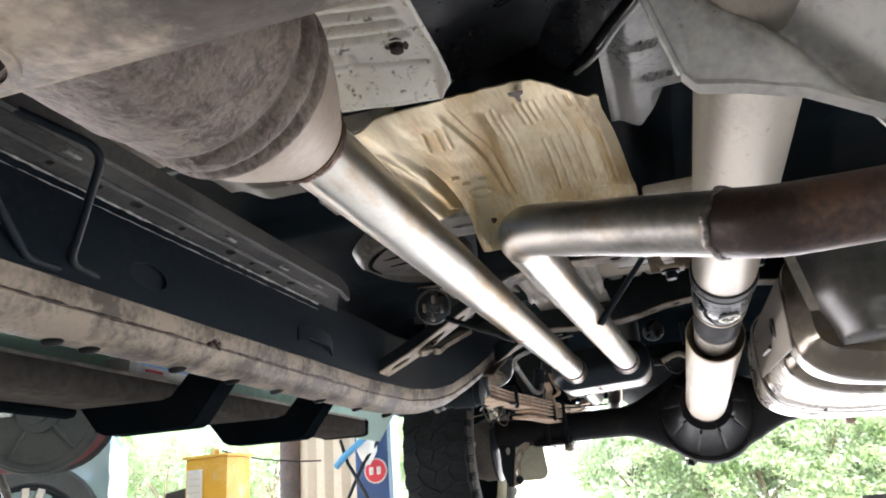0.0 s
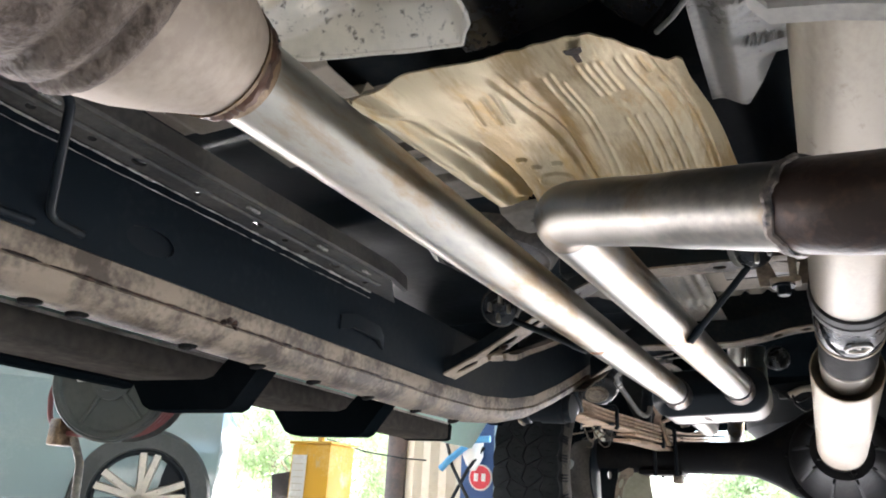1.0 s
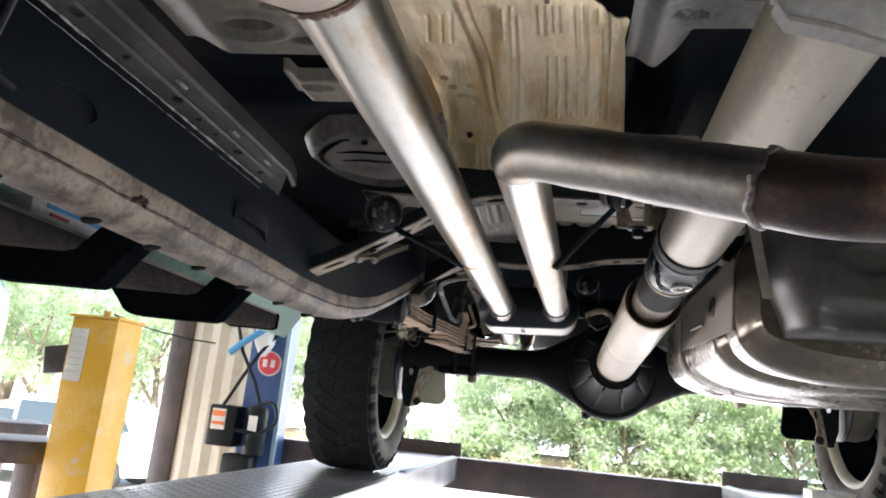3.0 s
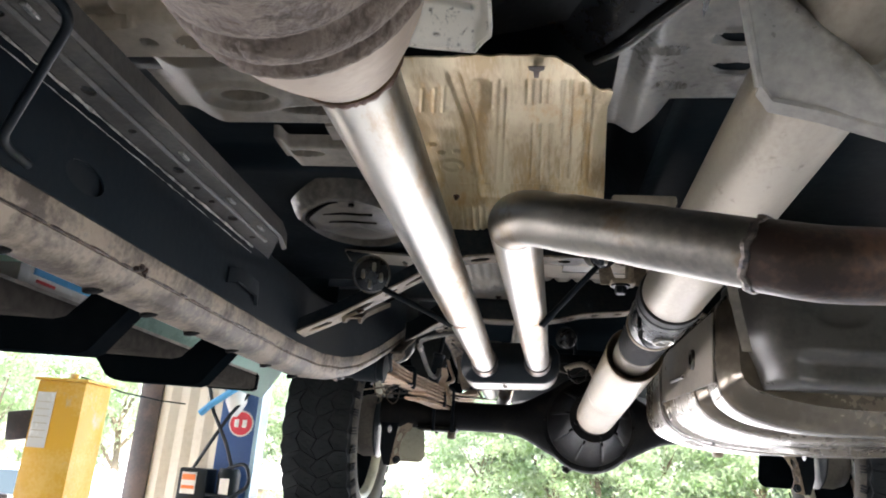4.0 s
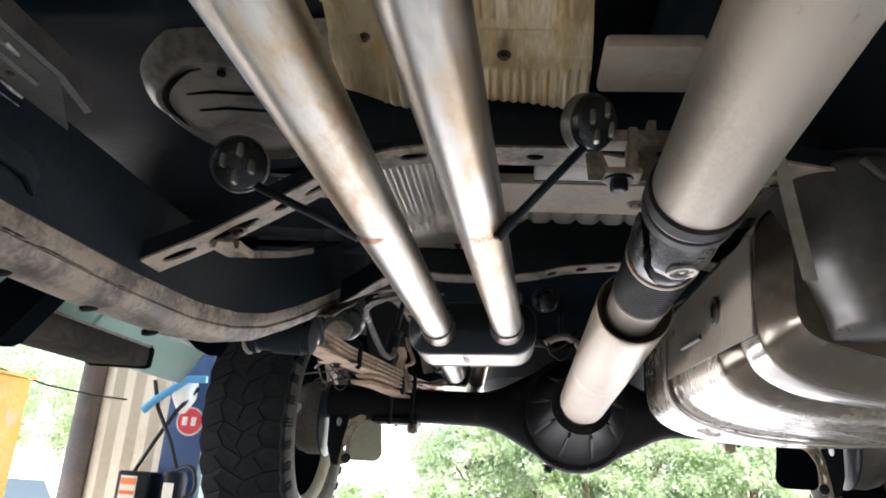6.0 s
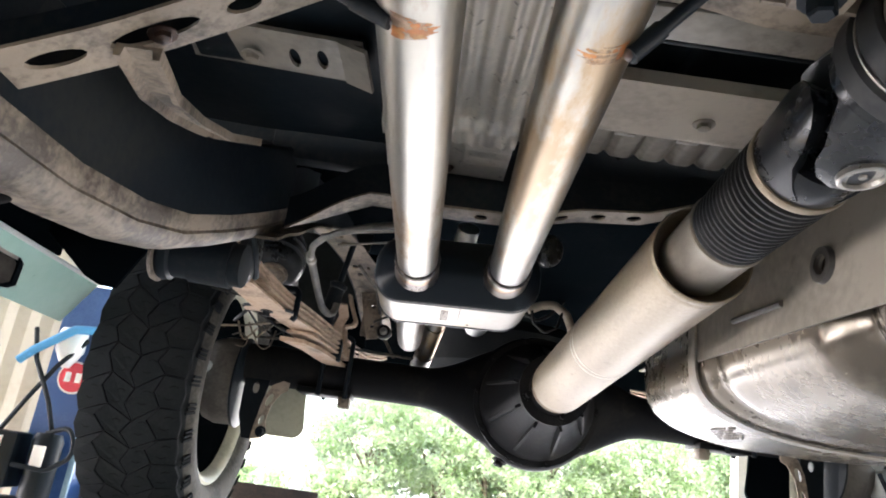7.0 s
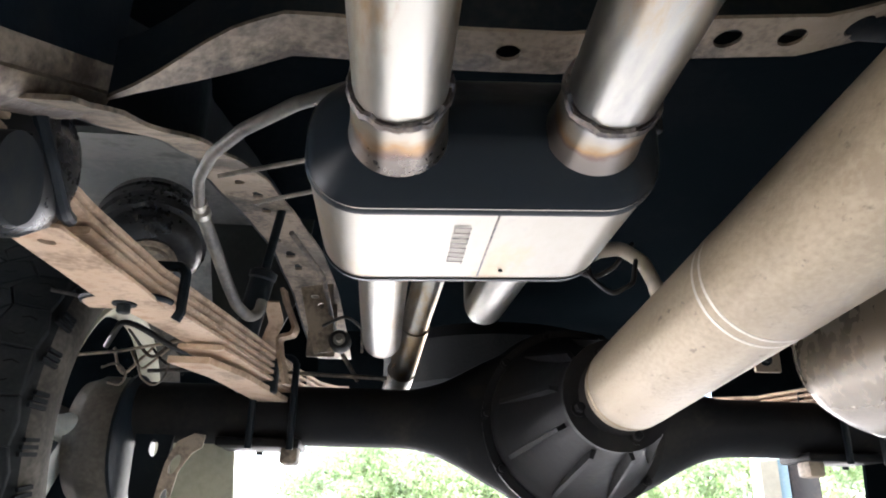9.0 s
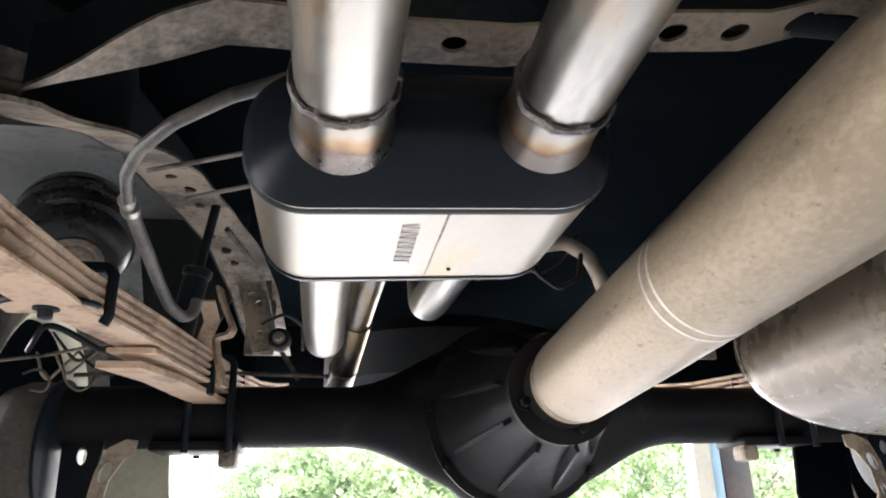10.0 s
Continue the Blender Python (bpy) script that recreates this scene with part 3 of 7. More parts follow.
part("lip", tube(fold, 0.0035, 10, 0.03), M_ECOAT, tf, "bright narrow lip")
# A black bar paints the shade in the crease beside the lip.
part("groove", tube([(x - 0.010, y - 0.008, z + 0.002) for x, y, z in fold], 0.006, 10, 0.03), M_HOLE, tf, "dark bar for the shade beside the lip")
part("tunnel_side", add_rings(bmesh.new(), [[V(x - 0.012, y - 0.010, z + 0.004), V(x - 0.035, y - 0.028, z + 0.012), V(x - 0.07, y - 0.05, z + 0.045), V(x - 0.068, y - 0.048, z + 0.05), V(x - 0.03, y - 0.024, z + 0.02), V(x - 0.008, y - 0.006, z + 0.010)] for x, y, z in rounded([Vector(p) for p in fold], 0.03)]), M_GLOSS, tf, "glossy black side of the tunnel", 60)
# These sheets take the near-black that carries the shade under the truck.
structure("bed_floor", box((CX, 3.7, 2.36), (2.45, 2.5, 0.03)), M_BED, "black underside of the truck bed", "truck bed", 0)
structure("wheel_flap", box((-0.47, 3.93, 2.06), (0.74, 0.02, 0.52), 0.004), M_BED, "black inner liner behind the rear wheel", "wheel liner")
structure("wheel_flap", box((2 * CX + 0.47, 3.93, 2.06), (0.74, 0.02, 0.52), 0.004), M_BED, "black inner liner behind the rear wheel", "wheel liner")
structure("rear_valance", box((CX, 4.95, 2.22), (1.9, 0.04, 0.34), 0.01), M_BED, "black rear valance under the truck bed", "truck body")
structure("cab_back", box((CX, 2.44, 2.24), (1.75, 0.03, 0.34)), M_BLACK, "black rear edge of the cab floor", "truck body", 0)


def rail_path():
    rows = [(-0.0, -1.2, 0), (0, 0.2, 0), (0, 1.0, 0), (0, 1.7, 0), (0.012, 1.9, 0.003), (0.028, 2.03, 0.016), (0.045, 2.14, 0.04), (0.066, 2.25, 0.083),
            (0.085, 2.35, 0.128), (0.10, 2.45, 0.175), (0.108, 2.58, 0.225), (0.113, 2.75, 0.275), (0.118, 2.95, 0.315), (0.135, 3.2, 0.335), (0.17, 3.45, 0.33), (0.19, 3.7, 0.30), (0.2, 4.9, 0.27)]
    return rows


LOWER = [(-0.25, 1.778), (-0.2512, 1.760), (-0.2545, 1.753), (-0.2518, 1.749), (-0.256, 1.738), (-0.265, 1.729), (-0.278, 1.7235), (-0.298, 1.7215), (-0.306, 1.727), (-0.309, 1.778)]
UPPER = [(-0.251, 1.775), (-0.308, 1.775), (-0.308, 1.895), (-0.303, 1.900), (-0.255, 1.900), (-0.251, 1.895)]


def frame_rail(owner, mirror):
    """The boxed part of the rail, up to where it bends up over the axle: a tan underside, its dust mixed with painted
    ground light, and black upper walls.
    """
    s = -1 if mirror else 1
    for name, sec, mat, label in (("underside", LOWER, M_UNDER, "rounded underside, tan from dust and painted ground light"), ("upper_box", UPPER, M_BLACK, "black upper walls")):
        sec = [((x if s > 0 else 2 * CX - x), z) for x, z in sec]
        part(name, sweep(sec, [(s * dx, y, dz) for dx, y, dz in rail_path() if y < 2.46]), mat, owner, label)


rail = thing("frame_rail", (-0.30, 1.0, 1.718), "dusty black boxed steel chassis rail with a tan underside", "chassis rail", "chassis rails")
frame_rail(rail, False)
rail2 = thing("frame_rail", (2 * CX + 0.30, 1.0, 1.718), "dusty black boxed steel chassis rail with a tan underside", "chassis rail", "chassis rails")
frame_rail(rail2, True)

# dark plain web of the rail, with its slots, and the flange that stands in from its top
slots = [(y, 1.815, 0.035, 0.016) for y in (0.60, 0.98)]
part("web", plate([(-1.2, 1.778), (1.74, 1.778), (1.78, 1.9), (-1.2, 1.9)], [circle2(y, z, a, b, 18) for y, z, a, b in slots], 0.003,
                  lambda u, v, w: V(-0.2495 + w, u, v)), M_WEB, rail, "smooth black inner web with slots")
flange_holes = [circle2(y, 0.016, 0.010, 0.007) for y in (0.50, 0.72, 0.93, 1.13, 1.31)] + [circle2(y, 0.014, 0.005) for y in (0.58, 0.80, 0.87, 1.02, 1.19, 1.24, 1.40)]
part("flange", plate([(-1.0, 0), (1.52, 0), (1.42, 0.052), (-1.0, 0.052)], flange_holes, 0.004, lambda u, v, w: V(-0.246 + v, u, 1.889 + 0.12 * v + w)), M_FLANGE, rail, "dusty grey flange with punched holes")
part("flange_lip", sweep([(0.0, 0.0), (0.007, 0.003), (0.004, 0.030), (-0.003, 0.030)], [(-0.196, -1.0, 1.897), (-0.196, 1.42, 1.897), (-0.215, 1.50, 1.90)]), M_FLANGE, rail)
part("flange_fold", sweep([(-0.004, 0.0), (0.0, -0.0025), (0.004, 0.0), (0.004, 0.004), (-0.004, 0.004)], [(-0.2175, -1.0, 1.8905), (-0.2175, 1.42, 1.8905)]), M_FLANGE, rail, "raised fold along the flange")
rnd = random.Random(5)
# Thin pale tubes paint the glint along the edge, broken up like chips.
for x, z, size in ((-0.2455, 1.8865, 0.0019), (-0.2464, 1.876, 0.0009)):
    pts = [(x + rnd.uniform(-0.0006, 0.0003), -0.9 + 0.0117 * k, z + rnd.uniform(-0.0004, 0.0004)) for k in range(201)]
    part("flange_glint", tube(pts, lambda t: size * max(0.1, 0.7 + 1.1 * noise.noise(V(t * 310, z * 90, 1))), 6), M_CHIP, rail, "pale speckled line for the light caught on the web's chipped edge")
for y in (0.45, 0.80, 1.09, 1.24, 1.36):
    part("clip", box((-0.203, y, 1.893), (0.008, 0.022, 0.004), 0.0015, pose(0, 0, 0, 0, 20, 4).to_3x3()), M_CHIP, rail, "scuffed bare metal clip")
def rear_rail(owner, mirror):
    """The open channel over the axle: a bottom flange with holes and a dark web behind it."""
    fx = (lambda x: 2 * CX - x) if mirror else (lambda x: x)
    rows = [(-0.170, 2.36, 1.862), (-0.163, 2.45, 1.902), (-0.152, 2.67, 1.995), (-0.147, 2.82, 2.047), (-0.143, 2.95, 2.083), (-0.117, 3.15, 2.10), (-0.085, 3.3, 2.092), (-0.062, 3.47, 2.062), (-0.05, 3.62, 2.02), (-0.05, 4.9, 2.0)]

    def at(y):
        for p, q in zip(rows, rows[1:]):
            if y <= q[1]:
                t = step(0, 1, (y - p[1]) / (q[1] - p[1])) * 0.3 + 0.7 * (y - p[1]) / (q[1] - p[1])
                return p[0] + (q[0] - p[0]) * t, p[2] + (q[2] - p[2]) * t
        return rows[-1][0], rows[-1][2]

    n = 60
    ys = [2.36 + 1.6 * i / n for i in range(n + 1)]
    left = lambda y: -0.018 - 0.034 * step(2.74, 2.92, y) - 0.008 * step(3.2, 3.4, y)
    outline = [(y, left(y)) for y in ys] + [(y, 0.030 + 0.012 * step(2.6, 3.0, y)) for y in reversed(ys)]
    holes = [[(y + a, v - b), (y + a, v + b * 0.4), (y, v + b), (y - a, v + b * 0.2), (y - a * 0.7, v - b * 0.6)] for y, v, a, b in ((2.943, -0.006, 0.012, 0.010), (3.001, 0.006, 0.014, 0.011), (3.083, -0.004, 0.013, 0.010), (3.229, -0.031, 0.013, 0.009), (3.299, -0.026, 0.016, 0.012), (3.353, -0.022, 0.012, 0.010), (3.30, 0.012, 0.011, 0.006))]
    part("rear_flange", plate(outline, holes, 0.005, lambda u, v, w: V(fx(at(u)[0] + v), u, at(u)[1] + w)), M_RAIL, owner, "dusty tan bottom flange with holes")
    part("rear_web", add_rings(bmesh.new(), [[V(fx(at(y)[0] + d), y, at(y)[1] + h) for d, h in ((left(y) - 0.004, 0.0), (left(y) + 0.001, 0.0), (left(y) + 0.001, 0.13), (left(y) - 0.004, 0.13))] for y in ys]), M_BLACK, owner)
    part("end_plate", box((fx(-0.055), 3.52, 1.99), (0.065, 0.012, 0.13), 0.004), M_RAIL, owner, "tan bracket plate below the rail")
    part("rear_bolt", bolt((fx(-0.048), 3.512, 1.955), (0, -1, 0), 0.010, 0.012), M_BLACK, owner)


rear_rail(rail, False), rear_rail(rail2, True)
for y in (0.885, 0.94, 1.102, 1.236, 1.369, 1.53, 1.703, 1.87):
    part("drain_hole", lathe((-0.2925, y, 1.7265), (-0.2905, y, 1.7195), [(0, 0.0125), (0.0055, 0.0125), (0.0065, 0.011)], 16), M_HOLE, rail, "dark punched hole")
bm = bmesh.new()
for k in range(110):
    y = 0.1 + k * 0.0165 + random.uniform(-0.003, 0.003)
    if random.random() < 0.22:
        continue
    r = random.uniform(0.0012, 0.0026)
    lathe((-0.2535, y, 1.7525), (-0.2535, y + 0.02, 1.7525), [(-0.004, 0.0006), (0.003, r), (0.014, r * random.uniform(0.7, 1.2)), (0.022, 0.0006)], 7, bm)
tagged(part("weld_seam", bm, M_RUST, rail), kind="stuff")
for y in (0.70, 1.13):
    bm = bmesh.new()
    for k in range(7):
        a, rr = k * 0.9, 0.009 + 0.004 * random.random()
        lathe((-0.256 + 0.004 * math.sin(a), y + rr * math.cos(a), 1.750 + rr * math.sin(a) * 0.8), (-0.243, y + rr * math.cos(a), 1.738), [(-0.006, 0.002), (0.0, 0.006), (0.004, 0.004)], 8, bm)
    part("weld_ring", bm, M_RUST, rail, "ragged brown weld spatter")
# brake pipe clip and folded bracket on the web
part("web_bracket", sweep([(-0.002, -0.012), (0.003, -0.012), (0.003, 0.012), (-0.002, 0.012)], [(-0.246, 1.36, 1.815), (-0.236, 1.385, 1.822), (-0.236, 1.46, 1.818), (-0.246, 1.49, 1.808)]), M_BLACK, rail, "folded black bracket on the web")
part("gusset", tube([(-0.243, 0.42, 1.80), (-0.205, 0.45, 1.80), (-0.15, 0.60, 1.905), (-0.16, 0.55, 1.95)], 0.008, 8, 0.02), M_BLACK, rail)


def bent_rod(points, r=0.0047):
    return tube(points, r, 12, 0.025)


rod = thing("bent_rod", (-0.245, 0.86, 1.80), "thin bent black steel rod beside the chassis rail", "rod")
part("rod", bent_rod([(-0.246, 0.895, 1.792), (-0.247, 0.855, 1.797), (-0.152, 0.79, 1.882), (-0.20, 0.71, 1.905), (-0.235, 0.60, 1.91)]), M_BLACK, rod)
rod = thing("bent_rod", (-0.245, 0.72, 1.79), "thin bent black steel rod beside the chassis rail", "rod")
part("rod", bent_rod([(-0.246, 0.84, 1.786), (-0.247, 0.80, 1.786), (-0.222, 0.722, 1.835), (-0.212, 0.690, 1.885), (-0.22, 0.64, 1.90)]), M_BLACK, rod)


def cross_strip(owner, rows, width, holes, thick=0.004, lip=0.03, taper=None):
    """A crossmember's pressed bottom strip, rising and falling along x, with holes; its tan is dust plus painted ground
    light, and its upright walls stay black.
    """
    def at(x):
        for a, b in zip(rows, rows[1:]):
            if x <= b[0]:
                t = (x - a[0]) / (b[0] - a[0])
                return a[1] + (b[1] - a[1]) * t, a[2] + (b[2] - a[2]) * t
        return rows[-1][1:]

    lo, hi, n = rows[0][0], rows[-1][0], 60
    xs = [lo + (hi - lo) * i / n for i in range(n + 1)]
    half = lambda x: width / 2 * (1 if taper is None else 0.06 + 0.94 * step(taper[0], taper[1], x))
    edge = [(x, -half(x)) for x in xs] + [(x, half(x)) for x in reversed(xs)]
    part("strip", plate(edge, holes, thick, lambda u, v, w: V(u, at(u)[0] + v, at(u)[1] + w)), M_RAIL, owner, "tan dusty bottom strip with holes")
    for s in (-1, 1):
        y = lambda x, d: at(x)[0] + s * max(half(x) - 0.004, 0.0005) + d
        part("side_wall", add_rings(bmesh.new(), [[V(x, y(x, d), at(x)[1] + h) for d, h in ((-0.0015, 0.004), (0.0015, 0.004), (0.0015, lip), (-0.0015, lip))] for x in xs]), M_BLACK, owner)


xm = thing("crossmember", (-0.2, 1.75, 1.79), "dusty pressed steel crossmember with oval slots", "crossmember", "crossmembers")
rows = [(-0.245, 1.75, 1.795), (-0.16, 1.75, 1.835), (-0.04, 1.75, 1.905), (0.03, 1.745, 1.945), (0.08, 1.74, 1.962), (0.14, 1.735, 1.968), (0.34, 1.735, 1.968), (0.40, 1.735, 1.955), (0.60, 1.735, 1.955), (1.2, 1.735, 1.85)]
cross_strip(xm, rows, 0.056, [circle2(-0.205, 0, 0.024, 0.011), circle2(-0.13, 0, 0.034, 0.012), circle2(-0.062, 0, 0.014, 0.010), circle2(0.0, 0, 0.036, 0.009),
                                        circle2(0.12, 0, 0.02, 0.011), circle2(0.29, 0, 0.012, 0.010), circle2(0.34, 0, 0.008)])
part("web", box((0.25, 1.735, 2.03), (0.5, 0.05, 0.11), 0.01), M_BLACK, xm)
part("bolt", bolt((-0.125, 1.752, 1.854), (0.3, 0, -1), 0.008, 0.006), M_RUST, xm)
part("brace", sweep([(-0.02, 0), (-0.02, -0.012), (-0.014, -0.012), (-0.012, -0.003), (0.012, -0.003), (0.014, -0.012), (0.02, -0.012), (0.02, 0)],
                    rounded([(-0.140, 1.75, 1.838), (-0.150, 1.80, 1.846), (-0.169, 1.876, 1.862), (-0.190, 2.007, 1.902), (-0.194, 2.132, 1.942), (-0.176, 2.215, 1.977)], 0.05)), M_RAIL, xm, "curved tan pressed strap")

xm = thing("crossmember", (0.2, 2.43, 1.95), "dusty arched rear crossmember with round holes", "crossmember", "crossmembers")
rows = [(-0.146, 2.43, 1.908), (-0.11, 2.43, 1.926), (-0.07, 2.43, 1.950), (-0.035, 2.43, 1.970), (0.0, 2.43, 1.985), (0.05, 2.43, 1.985), (0.10, 2.43, 1.980), (0.16, 2.43, 1.980), (0.25, 2.43, 1.982), (0.32, 2.43, 1.995),
        (0.38, 2.43, 2.010), (0.50, 2.43, 2.022), (0.58, 2.43, 2.05), (0.70, 2.43, 2.03), (1.1, 2.43, 1.92)]
cross_strip(xm, rows, 0.06, [circle2(0.20, 0, 0.012), circle2(0.345, 0, 0.013), circle2(0.413, 0, 0.014), circle2(0.478, 0, 0.014), circle2(0.55, 0.0, 0.015)], lip=0.06, taper=(-0.15, -0.03))
part("web", box((0.45, 2.44, 2.10), (1.3, 0.04, 0.12), 0.01), M_BLACK, xm)

# heat shields
def shield_front(x):
    return 0.980 + 6.0 * max(0, x - 0.235) ** 1.75 + 0.25 * max(0, 0.07 - x) + 0.004 * noise.noise(V(x * 70, 0, 3)) - 0.030 * step(0.326, 0.344, x)


def shield_warp(x, y):
    """The grid is drawn between the torn front edge and the rear edge; the front left corner flares out."""
    t = (y - 0.80) / 0.84
    flare = 0.045 * (1 - step(0.0, 0.16, t)) * (1 - step(0.05, 0.12, x))
    return x - flare - 0.031 * (1 - min(1, max(0, t - 0.12) / 0.72)) * step(0.22, 0.345, x), shield_front(x) * (1 - t) + (1.565 + 0.010 * math.sin(x * 20)) * t


RIDGES = [(0.094, 1.059, 0.074, 1.172, 3), (0.109, 1.059, 0.090, 1.178, 3), (0.121, 1.050, 0.102, 1.178, 3), (0.177, 1.044, 0.168, 1.168, 2.5), (0.187, 1.036, 0.162, 1.454, 2), (0.193, 1.063, 0.174, 1.453, 2.5),
          (0.217, 1.029, 0.215, 1.144, 2.5), (0.225, 1.030, 0.224, 1.144, 2.5), (0.233, 1.030, 0.233, 1.132, 2.5), (0.241, 1.030, 0.242, 1.132, 2.5), (0.223, 1.221, 0.221, 1.445, 2.5), (0.235, 1.221, 0.236, 1.445, 2.5), (0.247, 1.222, 0.252, 1.445, 2.5),
          (0.256, 1.031, 0.268, 1.436, 2), (0.265, 1.031, 0.282, 1.436, 2), (0.276, 1.040, 0.279, 1.098, 2.5), (0.285, 1.110, 0.304, 1.436, 2), (0.288, 1.040, 0.315, 1.436, 2.5)]


def shield_z(x, y):
    z = 2.020 - 0.060 * (1 - step(0.96, 1.30, y)) - 0.050 * step(1.42, 1.62, y)
    z -= 0.016 * (1 - step(0.03, 0.075, x)) * (1 - step(1.25, 1.4, y)) + 0.02 * step(0.30, 0.345, x) * step(1.04, 1.12, y) * (1 - step(1.38, 1.52, y))
    z += 0.004 * (step(0.124, 0.130, x) - step(0.138, 0.144, x)) * step(1.0, 1.04, y) * (1 - step(1.42, 1.45, y))
    for xa, ya, xb, yb, d in RIDGES:
        if ya < y < yb:
            e = (x - xa - (xb - xa) * (y - ya) / (yb - ya)) / 0.0021
            if abs(e) < 3:
                z -= 0.0006 * d * math.exp(-e * e) * step(ya, ya + 0.010, y) * (1 - step(yb - 0.010, yb, y))
    e = (x - 0.160 + 0.092 * (y - 1.061)) / 0.010
    z += 0.004 * math.exp(-e * e) * step(1.03, 1.06, y) * (1 - step(1.32, 1.36, y))                     # broad valley
    r = math.hypot((x - 0.092) / 0.8, y - 1.39)
    z -= 0.004 * (step(0.014, 0.018, r) - step(0.023, 0.027, r))
    z -= sum(0.004 * bump_at(x, y, a, b, 0.007, 0.007, 1) for a, b in ((0.08, 1.34), (0.105, 1.335), (0.07, 1.31)))
    z += 0.008 * (step(1.455, 1.465, y) - step(1.50, 1.51, y))
    if y > 1.51 and x > 0.10:
        z -= 0.003 * abs(math.sin((x - 0.19) * math.pi / 0.012)) * (1 - step(1.57, 1.58, y))
    return z + 0.0016 * noise.noise(V(x * 30, y * 18, 0)) + 0.003 * noise.noise(V(x * 8, y * 6, 4))


def lifted(p):
    """The sheet hangs close under the tunnel; its rear end is held lower by the crossmember, its left side rolls down."""
    return V(0.24, 0.36, 1.55) + (Vector(p) - V(0.24, 0.36, 1.55)) * (1.155 - 0.045 * step(1.30, 1.56, p[1]) - 0.125 * (1 - step(0.045, 0.15, p[0])))


hs = thing("heat_shield", (0.18, 1.4, 2.0), "crumpled golden-stained aluminium heat shield with pressed ribs", "heat shield")
bm = field(shield_z, 0.052, 0.345, 0.80, 1.64, 230, 230, 0.002, warp=shield_warp)
for v in bm.verts:
    v.co = lifted(v.co)
part("sheet", bm, M_SHIELD, hs, "", 50)


def wing(c, s):
    """The shield's left flange: two long rolls between the sheet's edge and its free left edge."""
    wx, wy = shield_warp(0.054, 0.80 + 0.84 * (0.004 + 0.74 * s))
    inner = lifted((wx, wy, shield_z(wx, wy)))
    outer = V(-0.019 + 0.038 * s, 1.012 + 0.40 * s, 1.970 + 0.015 * s)
    p = inner.lerp(outer, c * (1 - 0.7 * step(0.94, 1.0, s)))
    return p + V(0, 0, -0.006 * math.sin(math.pi * 2 * c) ** 2 + 0.001 * noise.noise(V(c * 6, s * 14, 2)))


bm = bmesh.new()
grid = [[bm.verts.new(wing(i / 24, j / 70)) for j in range(71)] for i in range(25)]
for i in range(24):
    for j in range(70):
        bm.faces.new((grid[i][j], grid[i + 1][j], grid[i + 1][j + 1], grid[i][j + 1]))
ext = bmesh.ops.extrude_face_region(bm, geom=list(bm.faces))
for v in [g for g in ext["geom"] if isinstance(g, bmesh.types.BMVert)]:
    v.co.z += 0.002
part("rolled_flange", bm, M_SHIELD, hs, "golden flange with two long rolls", 50)
part("punched_hole", plate([(-0.011, -0.012), (0.011, -0.012), (0.010, -0.004), (0.004, 0.0), (0.003, 0.016), (-0.003, 0.016), (-0.004, 0.0), (-0.010, -0.004)], [], 0.001, lambda u, v, w: lifted((0.226 + u * 0.8, 1.004 + v, 1.9585 - w + 0.12 * v))), M_RUST, hs, "rust-brown punched keyhole")
for p, r in (((0.092, 1.482, 2.004), 0.011), ((0.245, 1.482, 2.0), 0.016)):
    part("fastener", bolt(lifted(p), (0, -0.15, -1), r * 0.36, 0.006), M_RUST, hs)


def tray_edge(x):
    return 0.902 + 0.52 * (x - 0.072) - 0.03 * step(0.160, 0.178, x)


def shield2_z(x, y):
    """A tray: a raised ribbed middle with flanks that slope down to its rim."""
    q, g, rim = y - 0.03 - 0.2 * (x - 0.05), 0.882 + 0.30 * (x - 0.07), 1.932 + 0.20 * (x - 0.072)
    top = 1.970 - 0.030 * (1 - step(0.02, 0.072, x)) - 0.012 * step(0.168, 0.186, x)
    z = top + (rim - top) * step(0.0, 1.0, (y - g) / max(0.012, tray_edge(x) - g))
    for c in (0.60, 0.62, 0.64, 0.66, 0.68, 0.70, 0.72, 0.74, 0.76, 0.78, 0.80):
        z += 0.014 * (1 - step(0.0015, 0.008, abs(q - c))) * step(0.022, 0.03, x) * (1 - step(0.150, 0.163, x))
    z += 0.013 * (1 - step(0.001, 0.006, abs(y - g + 0.004))) * step(0.078, 0.088, x) * (1 - step(0.155, 0.165, x))
    for c in (0.014, 0.024):
        z += 0.006 * (1 - step(0.001, 0.005, abs(y - g + c))) * step(0.045, 0.055, x) * (1 - step(0.088, 0.095, x))
    return z + 0.0012 * noise.noise(V(x * 40, y * 40, 0)) + 0.002 * noise.noise(V(x * 12, y * 12, 3))


hs = thing("heat_shield", (0.1, 0.8, 1.95), "grey pressed aluminium heat shield with a rolled edge", "heat shield")
part("sheet", field(shield2_z, 0.015, 0.178, 0.0, 1.0, 90, 260, 0.002, warp=lambda x, t: (x, 0.45 + (tray_edge(x) - 0.45) * t)), M_ALU, hs, "", 50)
rim_line = [(x, tray_edge(x) + 0.001, shield2_z(x, tray_edge(x))) for x in [0.015 + 0.00815 * k for k in range(21)]] + [(0.179, y, shield2_z(0.178, y)) for y in (0.92, 0.88, 0.82, 0.75, 0.65, 0.5)]
part("rolled_rim", tube(rim_line, 0.0024, 8), M_ALU, hs, "bright rolled rim")
part("fastener", bolt((0.141, 0.867, 1.972), (0, 0, -1), 0.008), M_RUST, hs)
part("fastener_stain", lathe((0.141, 0.867, 1.9705), (0.141, 0.867, 1.96), [(0, 0.002), (0.0005, 0.009), (0.001, 0.009)], 16), M_RUST, hs)
